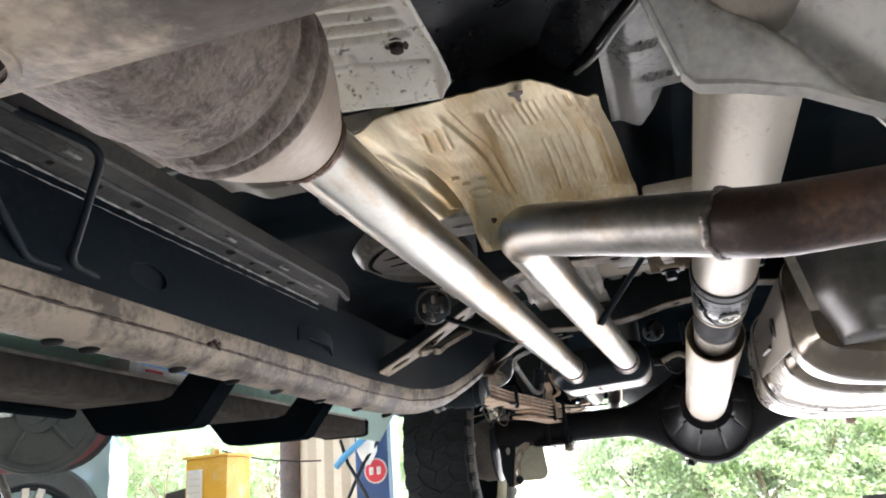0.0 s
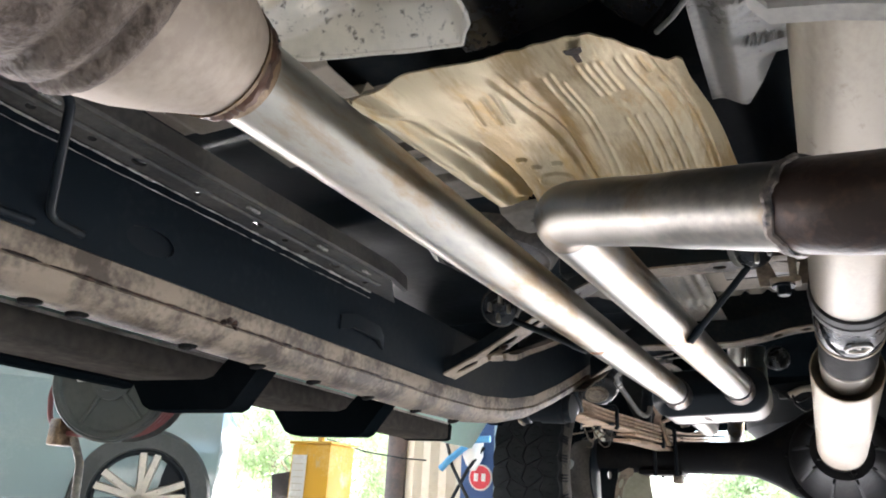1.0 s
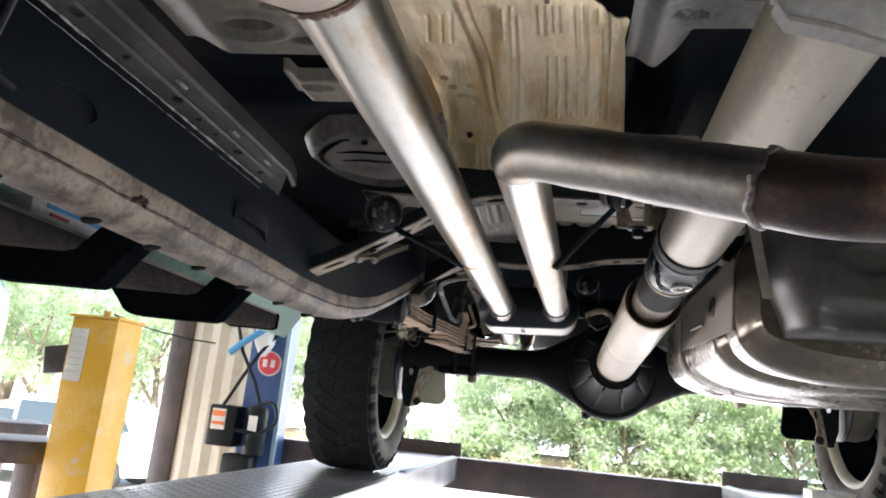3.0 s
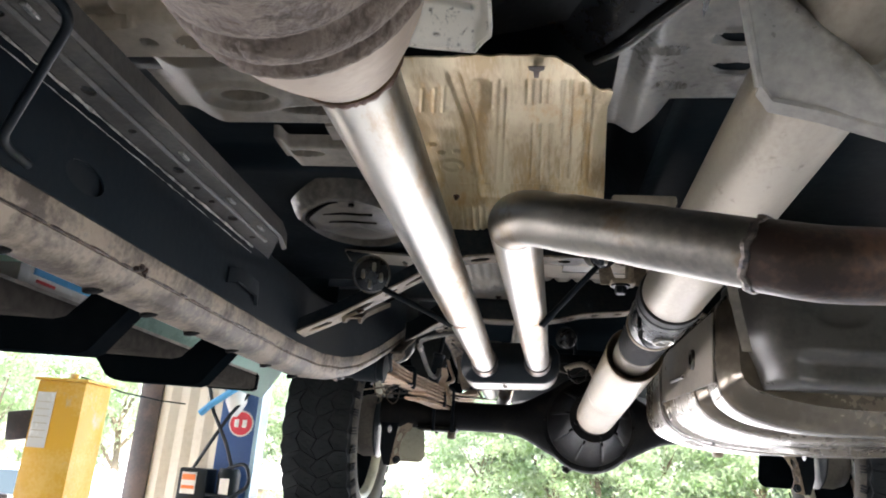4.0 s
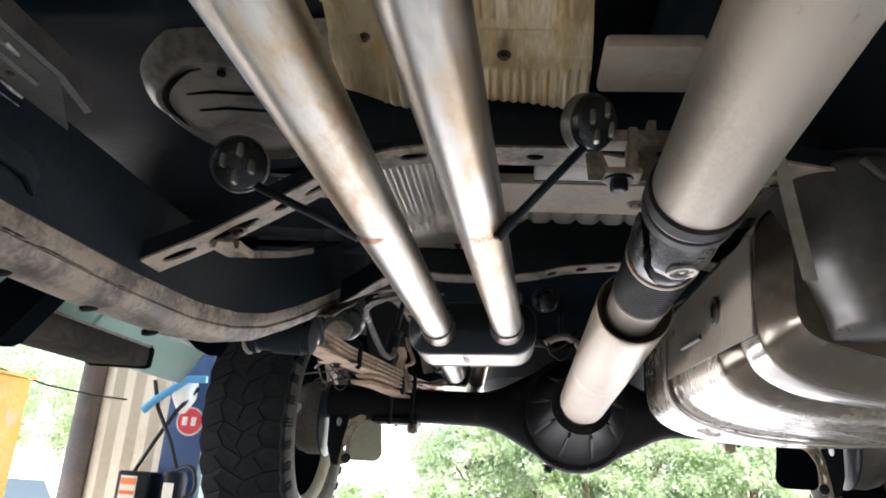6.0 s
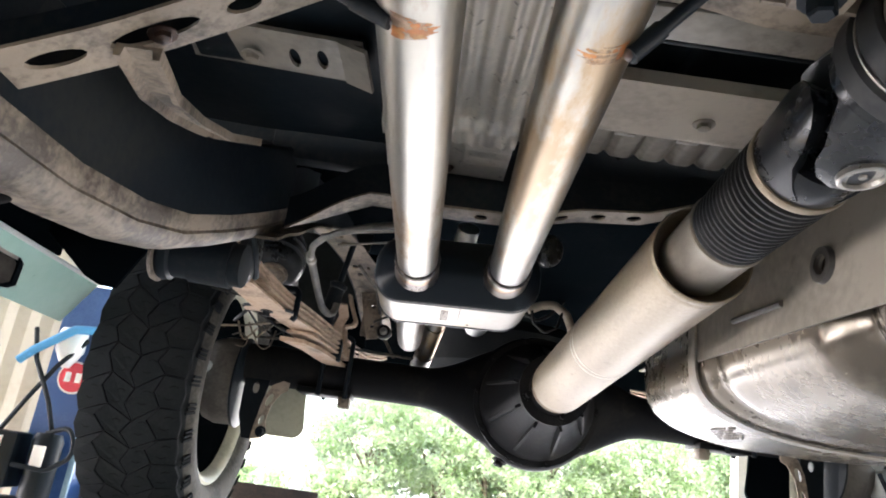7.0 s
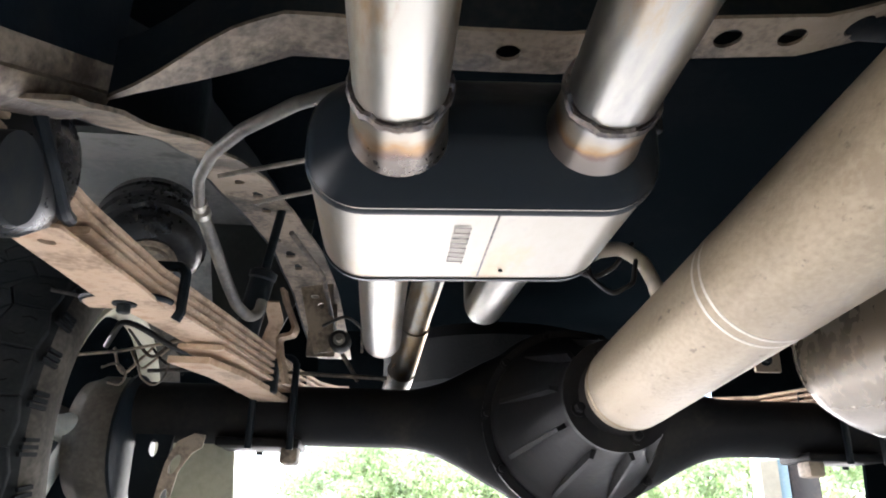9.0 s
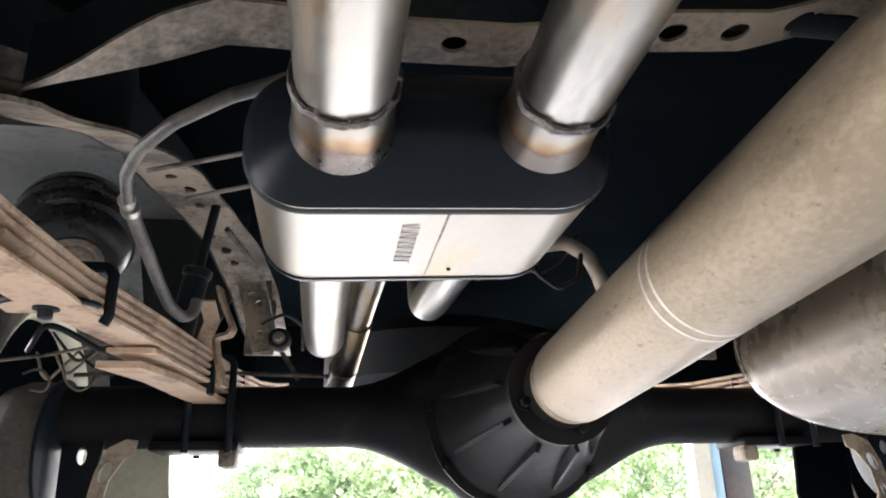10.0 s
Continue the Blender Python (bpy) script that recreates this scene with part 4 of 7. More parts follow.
hs = thing("heat_shield", (0.11, 2.1, 2.05), "grey ribbed aluminium heat shield over the pipes", "heat shield")


def shield3_z(x, y):
    z = 2.045 + 0.003 * math.sin(x * 260) * (1 - step(2.24, 2.25, y)) - 0.015 * (step(2.18, 2.2, y) - step(2.24, 2.26, y))
    return z - 0.003 * abs(math.sin(y * 300)) * step(0.15, 0.152, x) * step(2.27, 2.28, y) * (1 - step(2.34, 2.35, y)) + 0.0008 * noise.noise(V(x * 40, y * 40, 5))


part("sheet", field(shield3_z, 0.02, 0.23, 1.80, 2.40, 70, 160, 0.002), M_FOIL, hs, "", 50)
part("fastener", bolt((0.13, 2.37, 2.045), (0, 0, -1), 0.006), M_RUST, hs)

# transmission crossmembers near the front
xm = thing("crossmember", (0.0, 0.42, 1.705), "large dusty grey transmission crossmember with an oval hole", "crossmember", "crossmembers")
beam = plate([(-0.30, 0.27), (0.40, 0.27), (0.40, 0.492), (0.25, 0.500), (-0.02, 0.492), (-0.30, 0.50)], [circle2(0.085, 0.455, 0.022, 0.014, 20, 0.2)], 0.032, lambda u, v, w: V(u, v, 1.712 + w + 0.010 * step(0.47, 0.5, v) + 0.25 * max(0, u - 0.28)))
part("beam", beam, M_RAIL, xm, "", 25)
part("hole_rim", lathe((0.085, 0.455, 1.722), (0.085, 0.455, 1.712), [(0, 0.020), (0.0, 0.025), (0.011, 0.025), (0.0115, 0.020)], 24, cap=False), M_RAIL, xm)
part("rear_wall", box((0.05, 0.487, 1.80), (0.62, 0.006, 0.12), 0.002), M_BLACK, xm)

# pressed cross panels of the floor behind the front crossmember
fp = thing("floor_strip", (-0.13, 2.1, 2.06), "tan pressed floor strip with two slots and a bolt", "floor panel", "floor strips")
part("strip", plate([(-0.262, 2.075), (-0.24, 2.06), (-0.006, 2.05), (0.0, 2.15), (-0.27, 2.168)], [circle2(-0.105, 2.105, 0.008, 0.024, 14), circle2(-0.065, 2.10, 0.008, 0.024, 14), circle2(-0.032, 2.095, 0.007)], 0.006, lambda u, v, w: V(u, v, 2.058 + w + 0.02 * step(-0.2, -0.26, u))), M_FLOOR, fp, "", 30)
part("backing", box((-0.13, 2.105, 2.072), (0.25, 0.09, 0.008), 0.002), M_PAN, fp)
part("bolt", bolt((-0.166, 2.11, 2.057), (0, 0, -1), 0.010, 0.008), M_FLOOR, fp)
part("end_fold", sweep([(-0.02, 0.0), (0.02, -0.012), (0.022, -0.006), (-0.018, 0.006)], [(-0.02, 2.05, 2.058), (-0.015, 2.15, 2.056)]), M_FLOOR, fp)
fp = thing("floor_strip", (0.47, 2.1, 2.06), "tan pressed floor strip with a bolt", "floor panel", "floor strips")
part("strip", field(lambda x, y: 2.058 + 0.012 * step(2.185, 2.2, y), 0.22, 0.86, 2.04, 2.20, 80, 20, 0.02), M_BRIGHT_TAN, fp, "", 60)
part("ribbed_sheet", field(lambda x, y: 2.082 + 0.010 * math.exp(-((x % 0.052 - 0.026) / 0.008) ** 2) + 0.05 * step(2.31, 2.39, y), 0.22, 0.86, 2.203, 2.39, 200, 30, 0.02), M_FLOOR, fp, "dark ribbed sheet behind the strip", 60)
for x in (0.40, 0.50, 0.60):
    part("clip", box((x, 2.225, 2.079), (0.034, 0.010, 0.005), 0.002), M_BOLT, fp)
part("bolt", bolt((0.487, 2.125, 2.058), (0, 0, -1), 0.010, 0.008), M_FLOOR, fp)
fp = thing("floor_strip", (0.45, 1.85, 2.0), "tan pressed floor strip behind the bearing bracket", "floor panel", "floor strips")
part("strip", box((0.50, 1.80, 1.975), (0.42, 0.05, 0.006), 0.002), M_FLOOR, fp)
part("wall", box((0.50, 1.83, 2.015), (0.42, 0.006, 0.085), 0.002), M_BLACK, fp)

fp = thing("floor_strip", (0.41, 1.62, 2.03), "tan folded floor bar before the bearing bracket", "floor panel", "floor strips")
part("bar", box((0.424, 1.617, 2.04), (0.116, 0.105, 0.02), 0.006), M_BRIGHT_TAN, fp)

xm = thing("crossmember", (0.5, 0.84, 1.80), "grey stamped crossmember bracket over the drive shaft", "crossmember", "crossmembers")
lip = [(0.408, 1.866), (0.420, 1.856), (0.456, 1.842), (0.50, 1.820), (0.56, 1.786), (0.64, 1.745), (0.80, 1.70)]


def stamped(u, v):
    """The bracket's pressed face: from the lip up, with a diagonal groove."""
    i = min(int(u * 6), 5)
    a, b = lip[i], lip[i + 1]
    t = u * 6 - i
    x, z = a[0] + (b[0] - a[0]) * t, a[1] + (b[1] - a[1]) * t
    h = 0.21 * v
    g = (h - (0.115 - 0.62 * (x - 0.40))) / 0.020
    y = 0.872 - 0.8 * h + 0.045 * math.exp(-g * g) - 0.012 * step(1.5, 4.0, g) + 0.01 * math.sin(u * 9)
    return V(x - 0.09 * h * (1 - step(0.0, 0.5, u)) - 0.30 * h * (1 - step(0, 0.15, u)), y, z + h)


bm = bmesh.new()
grid = [[bm.verts.new(stamped(i / 60, j / 40)) for j in range(41)] for i in range(61)]
for i in range(60):
    for j in range(40):
        bm.faces.new((grid[i][j], grid[i + 1][j], grid[i + 1][j + 1], grid[i][j + 1]))
ext = bmesh.ops.extrude_face_region(bm, geom=list(bm.faces))
for v in [g for g in ext["geom"] if isinstance(g, bmesh.types.BMVert)]:
    v.co += V(0.0, 0.004, 0.001)
part("stamping", bm, M_ECOAT, xm, "grey pressed face with a diagonal groove", 60)
part("lip", sweep([(-0.004, 0.004), (-0.003, 0.0), (0.010, -0.003), (0.011, 0.0), (-0.001, 0.003), (-0.002, 0.005)], [(x, 0.872 + 0.01 * math.sin(k * 1.5), z) for k, (x, z) in enumerate(lip)], axis="x"), M_ECOAT, xm, "turned-in lower lip")
part("side_edge", tube([stamped(0, v / 10) for v in range(11)], 0.004, 8), M_ECOAT, xm)



# ---- the exhaust ----
PR = 0.0318
ex = thing("exhaust_system", (0.17, 1.6, 1.80), "welded twin-pipe stainless exhaust with a rectangular muffler", "exhaust")
A0, A1 = V(0.0966, 0.740, 1.811), V(0.103, 2.287, 1.844)
B0, B1, B2, B3 = V(0.424, 0.951, 1.7455), V(0.203, 1.094, 1.8295), V(0.2227, 1.62, 1.8404), V(0.2486, 2.294, 1.853)
part("straight_pipe", tube([A0, A0.lerp(A1, 0.3), A0.lerp(A1, 0.7), A1], PR, 40), M_STEEL, ex, "bright brushed stainless straight pipe")
bend = rounded([B0, B1, B1.lerp(B2, 0.4), B3], 0.075, 12)
cross = [bend[0].lerp(bend[1], k / 24) for k in range(24)] + bend[1:13]
# Same steel as the other pipes; its dark reflections are put into the colour.
part("cross_pipe", tube(cross, lambda t: PR * (1 - 0.035 * math.sin(t * 11.0) ** 2 * step(0.12, 0.25, t) * (1 - step(0.62, 0.75, t))), 40), M_BENT, ex, "mandrel-bent stainless pipe, darkened for its darker reflections")
part("second_pipe", tube(bend[12:], PR, 40), M_STEEL, ex, "bright brushed stainless second pipe")
part("seam_ring", lathe(bend[12], bend[14], [(-0.0015, PR - 0.001), (-0.001, PR + 0.0004), (0.001, PR + 0.0004), (0.0015, PR - 0.001)], 40, cap=False), M_TINT, ex)
part("rusty_pipe", tube([B0, B0 + (B0 - B1).normalized() * 0.05, V(0.64, 0.960, 1.742), V(1.0, 0.94, 1.735)], PR * 1.03, 36, 0.09, 10), M_RUST, ex, "dark brown rusted steel pipe")


def bead(c, axis, r, n=40, fat=0.004, wob=0.0018):
    """An uneven ring of weld."""
    bm = bmesh.new()
    c, d = Vector(c), Vector(axis).normalized()
    s = d.orthogonal().normalized()
    u = d.cross(s)
    rings = []
    for k in range(n):
        a = k * math.tau / n
        o = s * math.cos(a) + u * math.sin(a)
        w = wob * 0.5 * math.sin(k * 0.9) + wob * noise.noise(V(k * 0.55, c.x * 9, c.y * 7))
        f = fat * (1 + 0.35 * noise.noise(V(k * 0.9, 2, c.y)))
        rings.append([c + o * (r + f * 0.8 * math.cos(b * math.tau / 7)) + d * (w + f * 1.2 * math.sin(b * math.tau / 7)) for b in range(7)])
    rings.append(rings[0])
    vs = [[bm.verts.new(p) for p in r] for r in rings[:-1]]
    vs.append(vs[0])
    for a, b in zip(vs, vs[1:]):
        for i in range(7):
            bm.faces.new((a[i], a[(i + 1) % 7], b[(i + 1) % 7], b[i]))
    return bm


part("weld_bead", bead(B0, B0 - B1, PR * 1.03, n=64, fat=0.0036, wob=0.0022), M_WELD, ex, "lumpy grey weld bead")

# converter body at the straight pipe's front end
cd = (A0 - A1).normalized()
cone = [(-0.006, 0.034), (0.0, 0.037), (0.012, 0.042), (0.04, 0.054), (0.065, 0.0635), (0.085, 0.068), (0.094, 0.069)]
part("converter_cone", lathe(A0, A0 + cd, cone, 44), M_CONE, ex, "smooth beige metal converter cone")
bm = lathe(A0 + cd * 0.090, A0 + cd + V(-0.02, 0, 0.02), [(0, 0.0675), (0.002, 0.0715), (0.005, 0.0735), (0.008, 0.0742), (0.011, 0.0722), (0.013, 0.0695), (0.016, 0.0698), (0.019, 0.0738), (0.023, 0.0756), (0.028, 0.0758), (0.032, 0.0742), (0.035, 0.0706), (0.038, 0.0702), (0.041, 0.0728), (0.045, 0.0752), (0.050, 0.0760), (0.058, 0.0756), (0.064, 0.0766), (0.072, 0.0778)] + [(0.08 + 0.004 * k, 0.0795) for k in range(62)] + [(0.34, 0.07)], 120)
for v in bm.verts:
    o = v.co - A0
    o = (o - cd * o.dot(cd)).normalized()
    k = o * 40 + cd * (v.co - A0).dot(cd) * 90
    v.co += o * (0.0004 * noise.noise(k * 1.1) + 0.0005 * noise.noise(k * 2.6) + 0.0005 * noise.noise(k * 0.35))
part("converter_body", bm, M_CAST, ex, "rough grey-brown cast converter body", 80)
cu = cd.cross(V(0, 0, 1)).normalized()
for q, a, r in ((0.150, -150, 0.010), (0.205, -128, 0.013), (0.118, -160, 0.007)):
    o = (cu * math.cos(radians(a)) + cu.cross(cd) * math.sin(radians(a))).normalized()
    part("cast_lug", lathe(A0 + cd * (q + 0.09) + o * 0.074, A0 + cd * (q + 0.09) + o, [(0, r), (0.005, r * 0.9), (0.008, r * 0.6), (0.0085, r * 0.2)], 16), M_CAST, ex, "small cast lug")
part("weld_bead", bead(A0, cd, 0.0362, n=90, fat=0.0045, wob=0.0012), M_RUST, ex, "brown burnt weld bead")
part("pipe_collar", lathe(A0 + cd * 0.002, A0 + cd, [(-0.016, 0.0322), (-0.010, 0.0345), (-0.002, 0.037), (0.006, 0.042)], 40), M_COLLAR, ex, "brown-gold burnt collar")

# muffler
MC, MW, MH = V(0.172, 2.461, 1.855), 0.278, 0.114


def muffler_ring(y, grow=0.0, n=10):
    """The rounded box outline across the muffler."""
    w, h, r = MW / 2 + grow, MH / 2 + grow, 0.047 + grow
    out = []
    for cx, cz, a0 in ((w - r, h - r, 0), (-(w - r), h - r, 90), (-(w - r), -(h - r), 180), (w - r, -(h - r), 270)):
        for i in range(n + 1):
            a = radians(a0 + 90 * i / n)
            out.append(V(MC.x + cx + r * math.cos(a), y, MC.z + cz + r * math.sin(a) + 0.005 * (cx + r * math.cos(a)) / 0.12))
    return out


y0, y1 = MC.y - 0.085, MC.y + 0.085
muf = part("muffler_case", add_rings(bmesh.new(), [muffler_ring(y) for y in (y0, y0 + 0.05, y1 - 0.03, y1)], True, False), M_CASE, ex, "bright rounded rectangular stainless muffler case")
part("front_plate", add_rings(bmesh.new(), [muffler_ring(y0 - 0.034, -0.044), muffler_ring(y0 - 0.030, -0.036), muffler_ring(y0 - 0.018, -0.020), muffler_ring(y0 - 0.007, -0.007), muffler_ring(y0 - 0.001, -0.001), muffler_ring(y0 + 0.006, 0.0015), muffler_ring(y0 + 0.009, 0.0015)]), M_BLACK, muf, "glossy black muffler end plate")
part("rear_plate", add_rings(bmesh.new(), [muffler_ring(y1 - 0.006, 0.0015), muffler_ring(y1, 0.0015), muffler_ring(y1 + 0.004, -0.012)]), M_BLACK, muf, "glossy black muffler end plate")
part("seam", box((MC.x + 0.012, (y0 + y1) / 2, MC.z - MH / 2 + 0.0012), (0.0022, y1 - y0 - 0.02, 0.003), 0.0008), M_WELD, muf)
bm = bmesh.new()
for k in range(8):
    yk = y0 + 0.036 + k * 0.0112
    box((MC.x - 0.014, yk, MC.z - MH / 2 - 0.0016), (0.014, 0.0011, 0.0008), 0.0, None, bm)
    box((MC.x - 0.014 + (0.0065 if k % 3 else -0.0065), yk + 0.0035, MC.z - MH / 2 - 0.0016), (0.0011, 0.006, 0.0008), 0.0, None, bm)
tagged(part("stamped_mark", bm, M_WELD, muf, "embossed maker's mark as plain bars"), "embossed maker's mark as plain bars", kind="stuff")
part("drain_hole", lathe((MC.x + 0.032, y1 - 0.03, MC.z - MH / 2 + 0.002), (MC.x + 0.032, y1 - 0.03, MC.z - MH / 2 - 0.001), [(0, 0.002), (0.0025, 0.002)], 10), M_RUBBER, muf)
for e in (A1, B3):
    e2 = V(e.x, y0 - 0.040, e.z - 0.001)
    reach = (e2 - e).length
    part("inlet_neck", lathe(e, e2, [(-0.004, 0.0338), (0.01, 0.0335), (reach * 0.5, 0.034), (reach - 0.004, 0.035), (reach + 0.010, 0.037)], 40), neck_material(e.y, e2.y), muf, "heat-tinted inlet neck")
    part("weld_bead", bead(e, (0, 1, 0), 0.0328, n=56, fat=0.0042, wob=0.0030), M_WELD, muf, "lumpy grey weld bead")
part("outlet_pipe", tube([(0.094, y1 - 0.01, 1.842), (0.091, 2.80, 1.838), (0.091, 2.975, 1.832), (0.10, 3.02, 2.02)], 0.029, 30, 0.045), M_STEEL, ex)
part("outlet_pipe", tube([(0.262, y1 - 0.01, 1.868), (0.252, 2.75, 1.885), (0.248, 2.985, 1.895), (0.25, 3.03, 2.1)], 0.029, 30, 0.045), M_STEEL, ex)
part("tail_pipe", tube([(0.118, 3.44, 1.84), (0.130, 3.38, 1.872), (0.150, 3.26, 1.94), (0.18, 3.08, 2.03), (0.2, 2.95, 2.14)], lambda t: 0.0285 + 0.0022 * math.sin(t * 190) * (0.3 < t < 0.75), 28, 0.05, 24), M_STEEL, ex, "dull tail pipe with a wrinkled bend")


def hanger(a, b, c):
    """A bent rod from the pipe to a round rubber block with four slots."""
    part("hanger_rod", tube([a, a.lerp(b, 0.25), b, b + (c - b) * 0.2], 0.0055, 12, 0.02), M_BLACK, ex, "thin black hanger rod")
    part("rod_sleeve", tube([a, a.lerp(b, 0.2)], 0.007, 12), M_BLACK, ex)
    axis = A1 - A0 if a.x < 0.15 else B3 - B2
    origin = A0 if a.x < 0.15 else B2
    d = axis.normalized()
    c = origin + d * (a - origin).dot(d)
    o = (a - c).normalized()
    bm = bmesh.new()
    t = d.cross(o)
    rows = []
    for i in range(15):
        s = (i - 7) / 7
        w = 0.015 * math.sqrt(max(0.02, 1 - s * s)) + 0.002 * math.sin(i * 2.3)
        rows.append([c + d * s * 0.014 + (o * math.cos(b) + t * math.sin(b)) * (PR + 0.0005) for b in [(k / 6 - 0.5 + 0.55 * (-1 if a.x < 0.15 else 1)) * 2 * w / PR for k in range(7)]])
    part("rust_stain", add_rings(bm, rows, False, False), M_STAIN, ex, "orange rust stain round the welded rod")
    part("hanger_weld", lathe(a + V(0, 0, 0.002), a + V(0, 0.01, 0.002), [(-0.006, 0.002), (-0.003, 0.0042), (0.003, 0.0042), (0.006, 0.002)], 10), M_RUST, ex, "small brown weld spot")


def isolator(c, r=0.034, turn=0, lugs=None):
    """A rubber exhaust isolator: a fat disc with lobes and slots, in a steel band."""
    iso = thing("exhaust_isolator", c, "round black rubber exhaust isolator in a steel band", "rubber mount", "exhaust isolators")
    d = Matrix.Rotation(radians(turn), 3, "Z") @ V(0.25, -0.85, -0.35)
    c = Vector(c)
    part("rubber", lathe(c - d.normalized() * 0.02, c + d, [(0, r * 0.8), (0.004, r * 0.95), (0.02, r), (0.034, r * 0.92), (0.040, r * 0.7), (0.043, r * 0.2)], 26), M_GLOSS, iso)
    dn = d.normalized()
    s = dn.orthogonal().normalized()
    u = dn.cross(s)
    for k in range(4):
        a = k * math.tau / 4 + 0.6
        p = c + dn * 0.0215 + (s * math.cos(a) + u * math.sin(a)) * r * 0.5
        # Lugs default to steel to paint the highlights on them; lugs= keeps them dark.
        part("lug", box(p, (r * 0.2, r * 0.34, r * 0.5), r * 0.07), lugs or M_STEEL, iso)
    part("band", lathe(c - dn * 0.012, c + dn, [(0, r * 1.0), (0.001, r * 1.06), (0.016, r * 1.06), (0.017, r * 1.0)], 32, cap=False), lugs or M_BENT, iso, "" if lugs else "bare steel band")
    return iso


RL, RR, R2 = V(-0.075, 1.61, 1.892), V(0.352, 1.612, 1.956), V(0.335, 2.49, 1.955)
hanger(V(0.085, 1.612, 1.803), V(-0.05, 1.62, 1.866), RL)
hanger(V(0.246, 1.627, 1.812), V(0.345, 1.615, 1.925), RR)
isolator(RL), isolator(RR, 0.034, 25), isolator(R2, 0.030, 20, M_RUBBER)


# ---- drive line ----
ds = thing("drive_shaft", (0.47, 1.76, 1.82), "dusty two-piece aluminium drive shaft with a rubber bellows", "drive shaft")
F0, U0, D1 = V(0.491, 0.70, 1.9475), V(0.4838, 1.70, 1.8815), V(0.4628, 2.955, 1.7704)
L = (U0 - F0).length
part("front_tube", lathe(F0, U0, [(0, 0.0572), (L - 0.075, 0.0568), (L - 0.066, 0.0563), (L - 0.062, 0.054), (L - 0.05, 0.050)], 56), M_TUBE, ds, "smooth silver-grey front shaft tube")
collar = part("bearing_collar", lathe(F0, U0, [(L - 0.062, 0.050), (L - 0.060, 0.0600), (L - 0.040, 0.0615), (L - 0.034, 0.0560), (L - 0.030, 0.0560), (L - 0.026, 0.0605), (L - 0.008, 0.0600), (L - 0.002, 0.053), (L + 0.004, 0.04)], 48), M_RUBBER, ds, "black ribbed bearing collar")
part("collar_rim", lathe(F0, U0, [(L - 0.0335, 0.055), (L - 0.033, 0.0583), (L - 0.0312, 0.0583), (L - 0.0308, 0.055)], 48, cap=False), M_BOLT, collar, "bare metal rim")
ax = (D1 - U0).normalized()
sd = ax.cross(V(0, 0, 1)).normalized()
upv = sd.cross(ax).normalized()
C = U0 + ax * 0.066


def yoke_ear(a, rows, r0=0.034):
    """A curved fork ear on the shaft: rows of metres along it, half width in degrees and outer radius."""
    rings = []
    for s, half, r in rows:
        ring = []
        for rr, sgn in ((r, 1), (r0, -1)):
            for i in range(13):
                b = a + radians(half) * sgn * (i - 6) / 6
                ring.append(U0 + ax * s + (sd * math.cos(b) + upv * math.sin(b)) * (rr if 0 < i < 12 else rr * 0.6 + 0.4 * (r if rr == r0 else r0) * 0 + rr * 0.4))
        rings.append(ring)
    return add_rings(bmesh.new(), rings)


yoke = part("front_yoke", lathe(U0 - ax * 0.004, D1, [(0, 0.045), (0.002, 0.052), (0.014, 0.0535), (0.020, 0.050), (0.026, 0.03)], 40), M_GLOSS, ds, "glossy black forged yoke")
for a in (radians(-86), radians(94)):
    part("fork_ear", yoke_ear(a, [(0.008, 66, 0.0535), (0.028, 56, 0.0550), (0.05, 44, 0.0580), (0.07, 40, 0.0590), (0.086, 30, 0.0580), (0.096, 12, 0.0555)]), M_GLOSS, yoke, "", 40)
    o = sd * math.cos(a) + upv * math.sin(a)
    cap = part("bearing_cap", lathe(C + o * 0.056, C + o, [(0, 0.021), (0.005, 0.021), (0.0062, 0.0195), (0.0062, 0.0165), (0.002, 0.0155), (0.002, 0.004), (0.0045, 0.003)], 32), M_BOLT, yoke, "bare metal bearing cap")
rear_yoke = part("rear_yoke", lathe(U0, D1, [(0.104, 0.030), (0.108, 0.047), (0.116, 0.0515), (0.144, 0.0520), (0.152, 0.047)], 48), M_GLOSS, ds, "black rear yoke with a bright scalloped rim")
for a in (radians(4), radians(184)):
    part("fork_ear", yoke_ear(a, [(0.138, 70, 0.0528), (0.122, 56, 0.0545), (0.10, 42, 0.0560), (0.072, 36, 0.0570), (0.050, 26, 0.0555), (0.040, 10, 0.052)]), M_GLOSS, rear_yoke, "", 40)
part("cup_rim", lathe(U0, D1, [(0.144, 0.050), (0.145, 0.0535), (0.150, 0.0545), (0.155, 0.0535), (0.156, 0.050)], 48, cap=False), M_SHAFT, rear_yoke, "pale metal rim")
part("spider", lathe(C - sd * math.cos(radians(4)) * 0.05 - upv * math.sin(radians(4)) * 0.05, C + sd * math.cos(radians(4)) + upv * math.sin(radians(4)), [(0, 0.012), (0.03, 0.014), (0.05, 0.022), (0.07, 0.014), (0.1, 0.012)], 20), M_BLACK, ds)
prof = []
for k in range(15):
    r = 0.0530 - 0.00025 * k
    prof += [(0.160 + k * 0.0098, 0.0470), (0.163 + k * 0.0098, r), (0.1655 + k * 0.0098, r), (0.1685 + k * 0.0098, 0.0470)]
part("bellows", lathe(U0, D1, [(0.152, 0.046)] + prof + [(0.311, 0.046)], 52), M_RUBBER, ds, "ribbed black rubber bellows")
part("slip_sleeve", lathe(U0, D1, [(0.305, 0.046), (0.308, 0.0505), (0.312, 0.0510), (0.316, 0.0490), (0.385, 0.0485), (0.42, 0.048)], 52), M_TUBE, ds, "dull silver slip sleeve")
LR = (D1 - U0).length
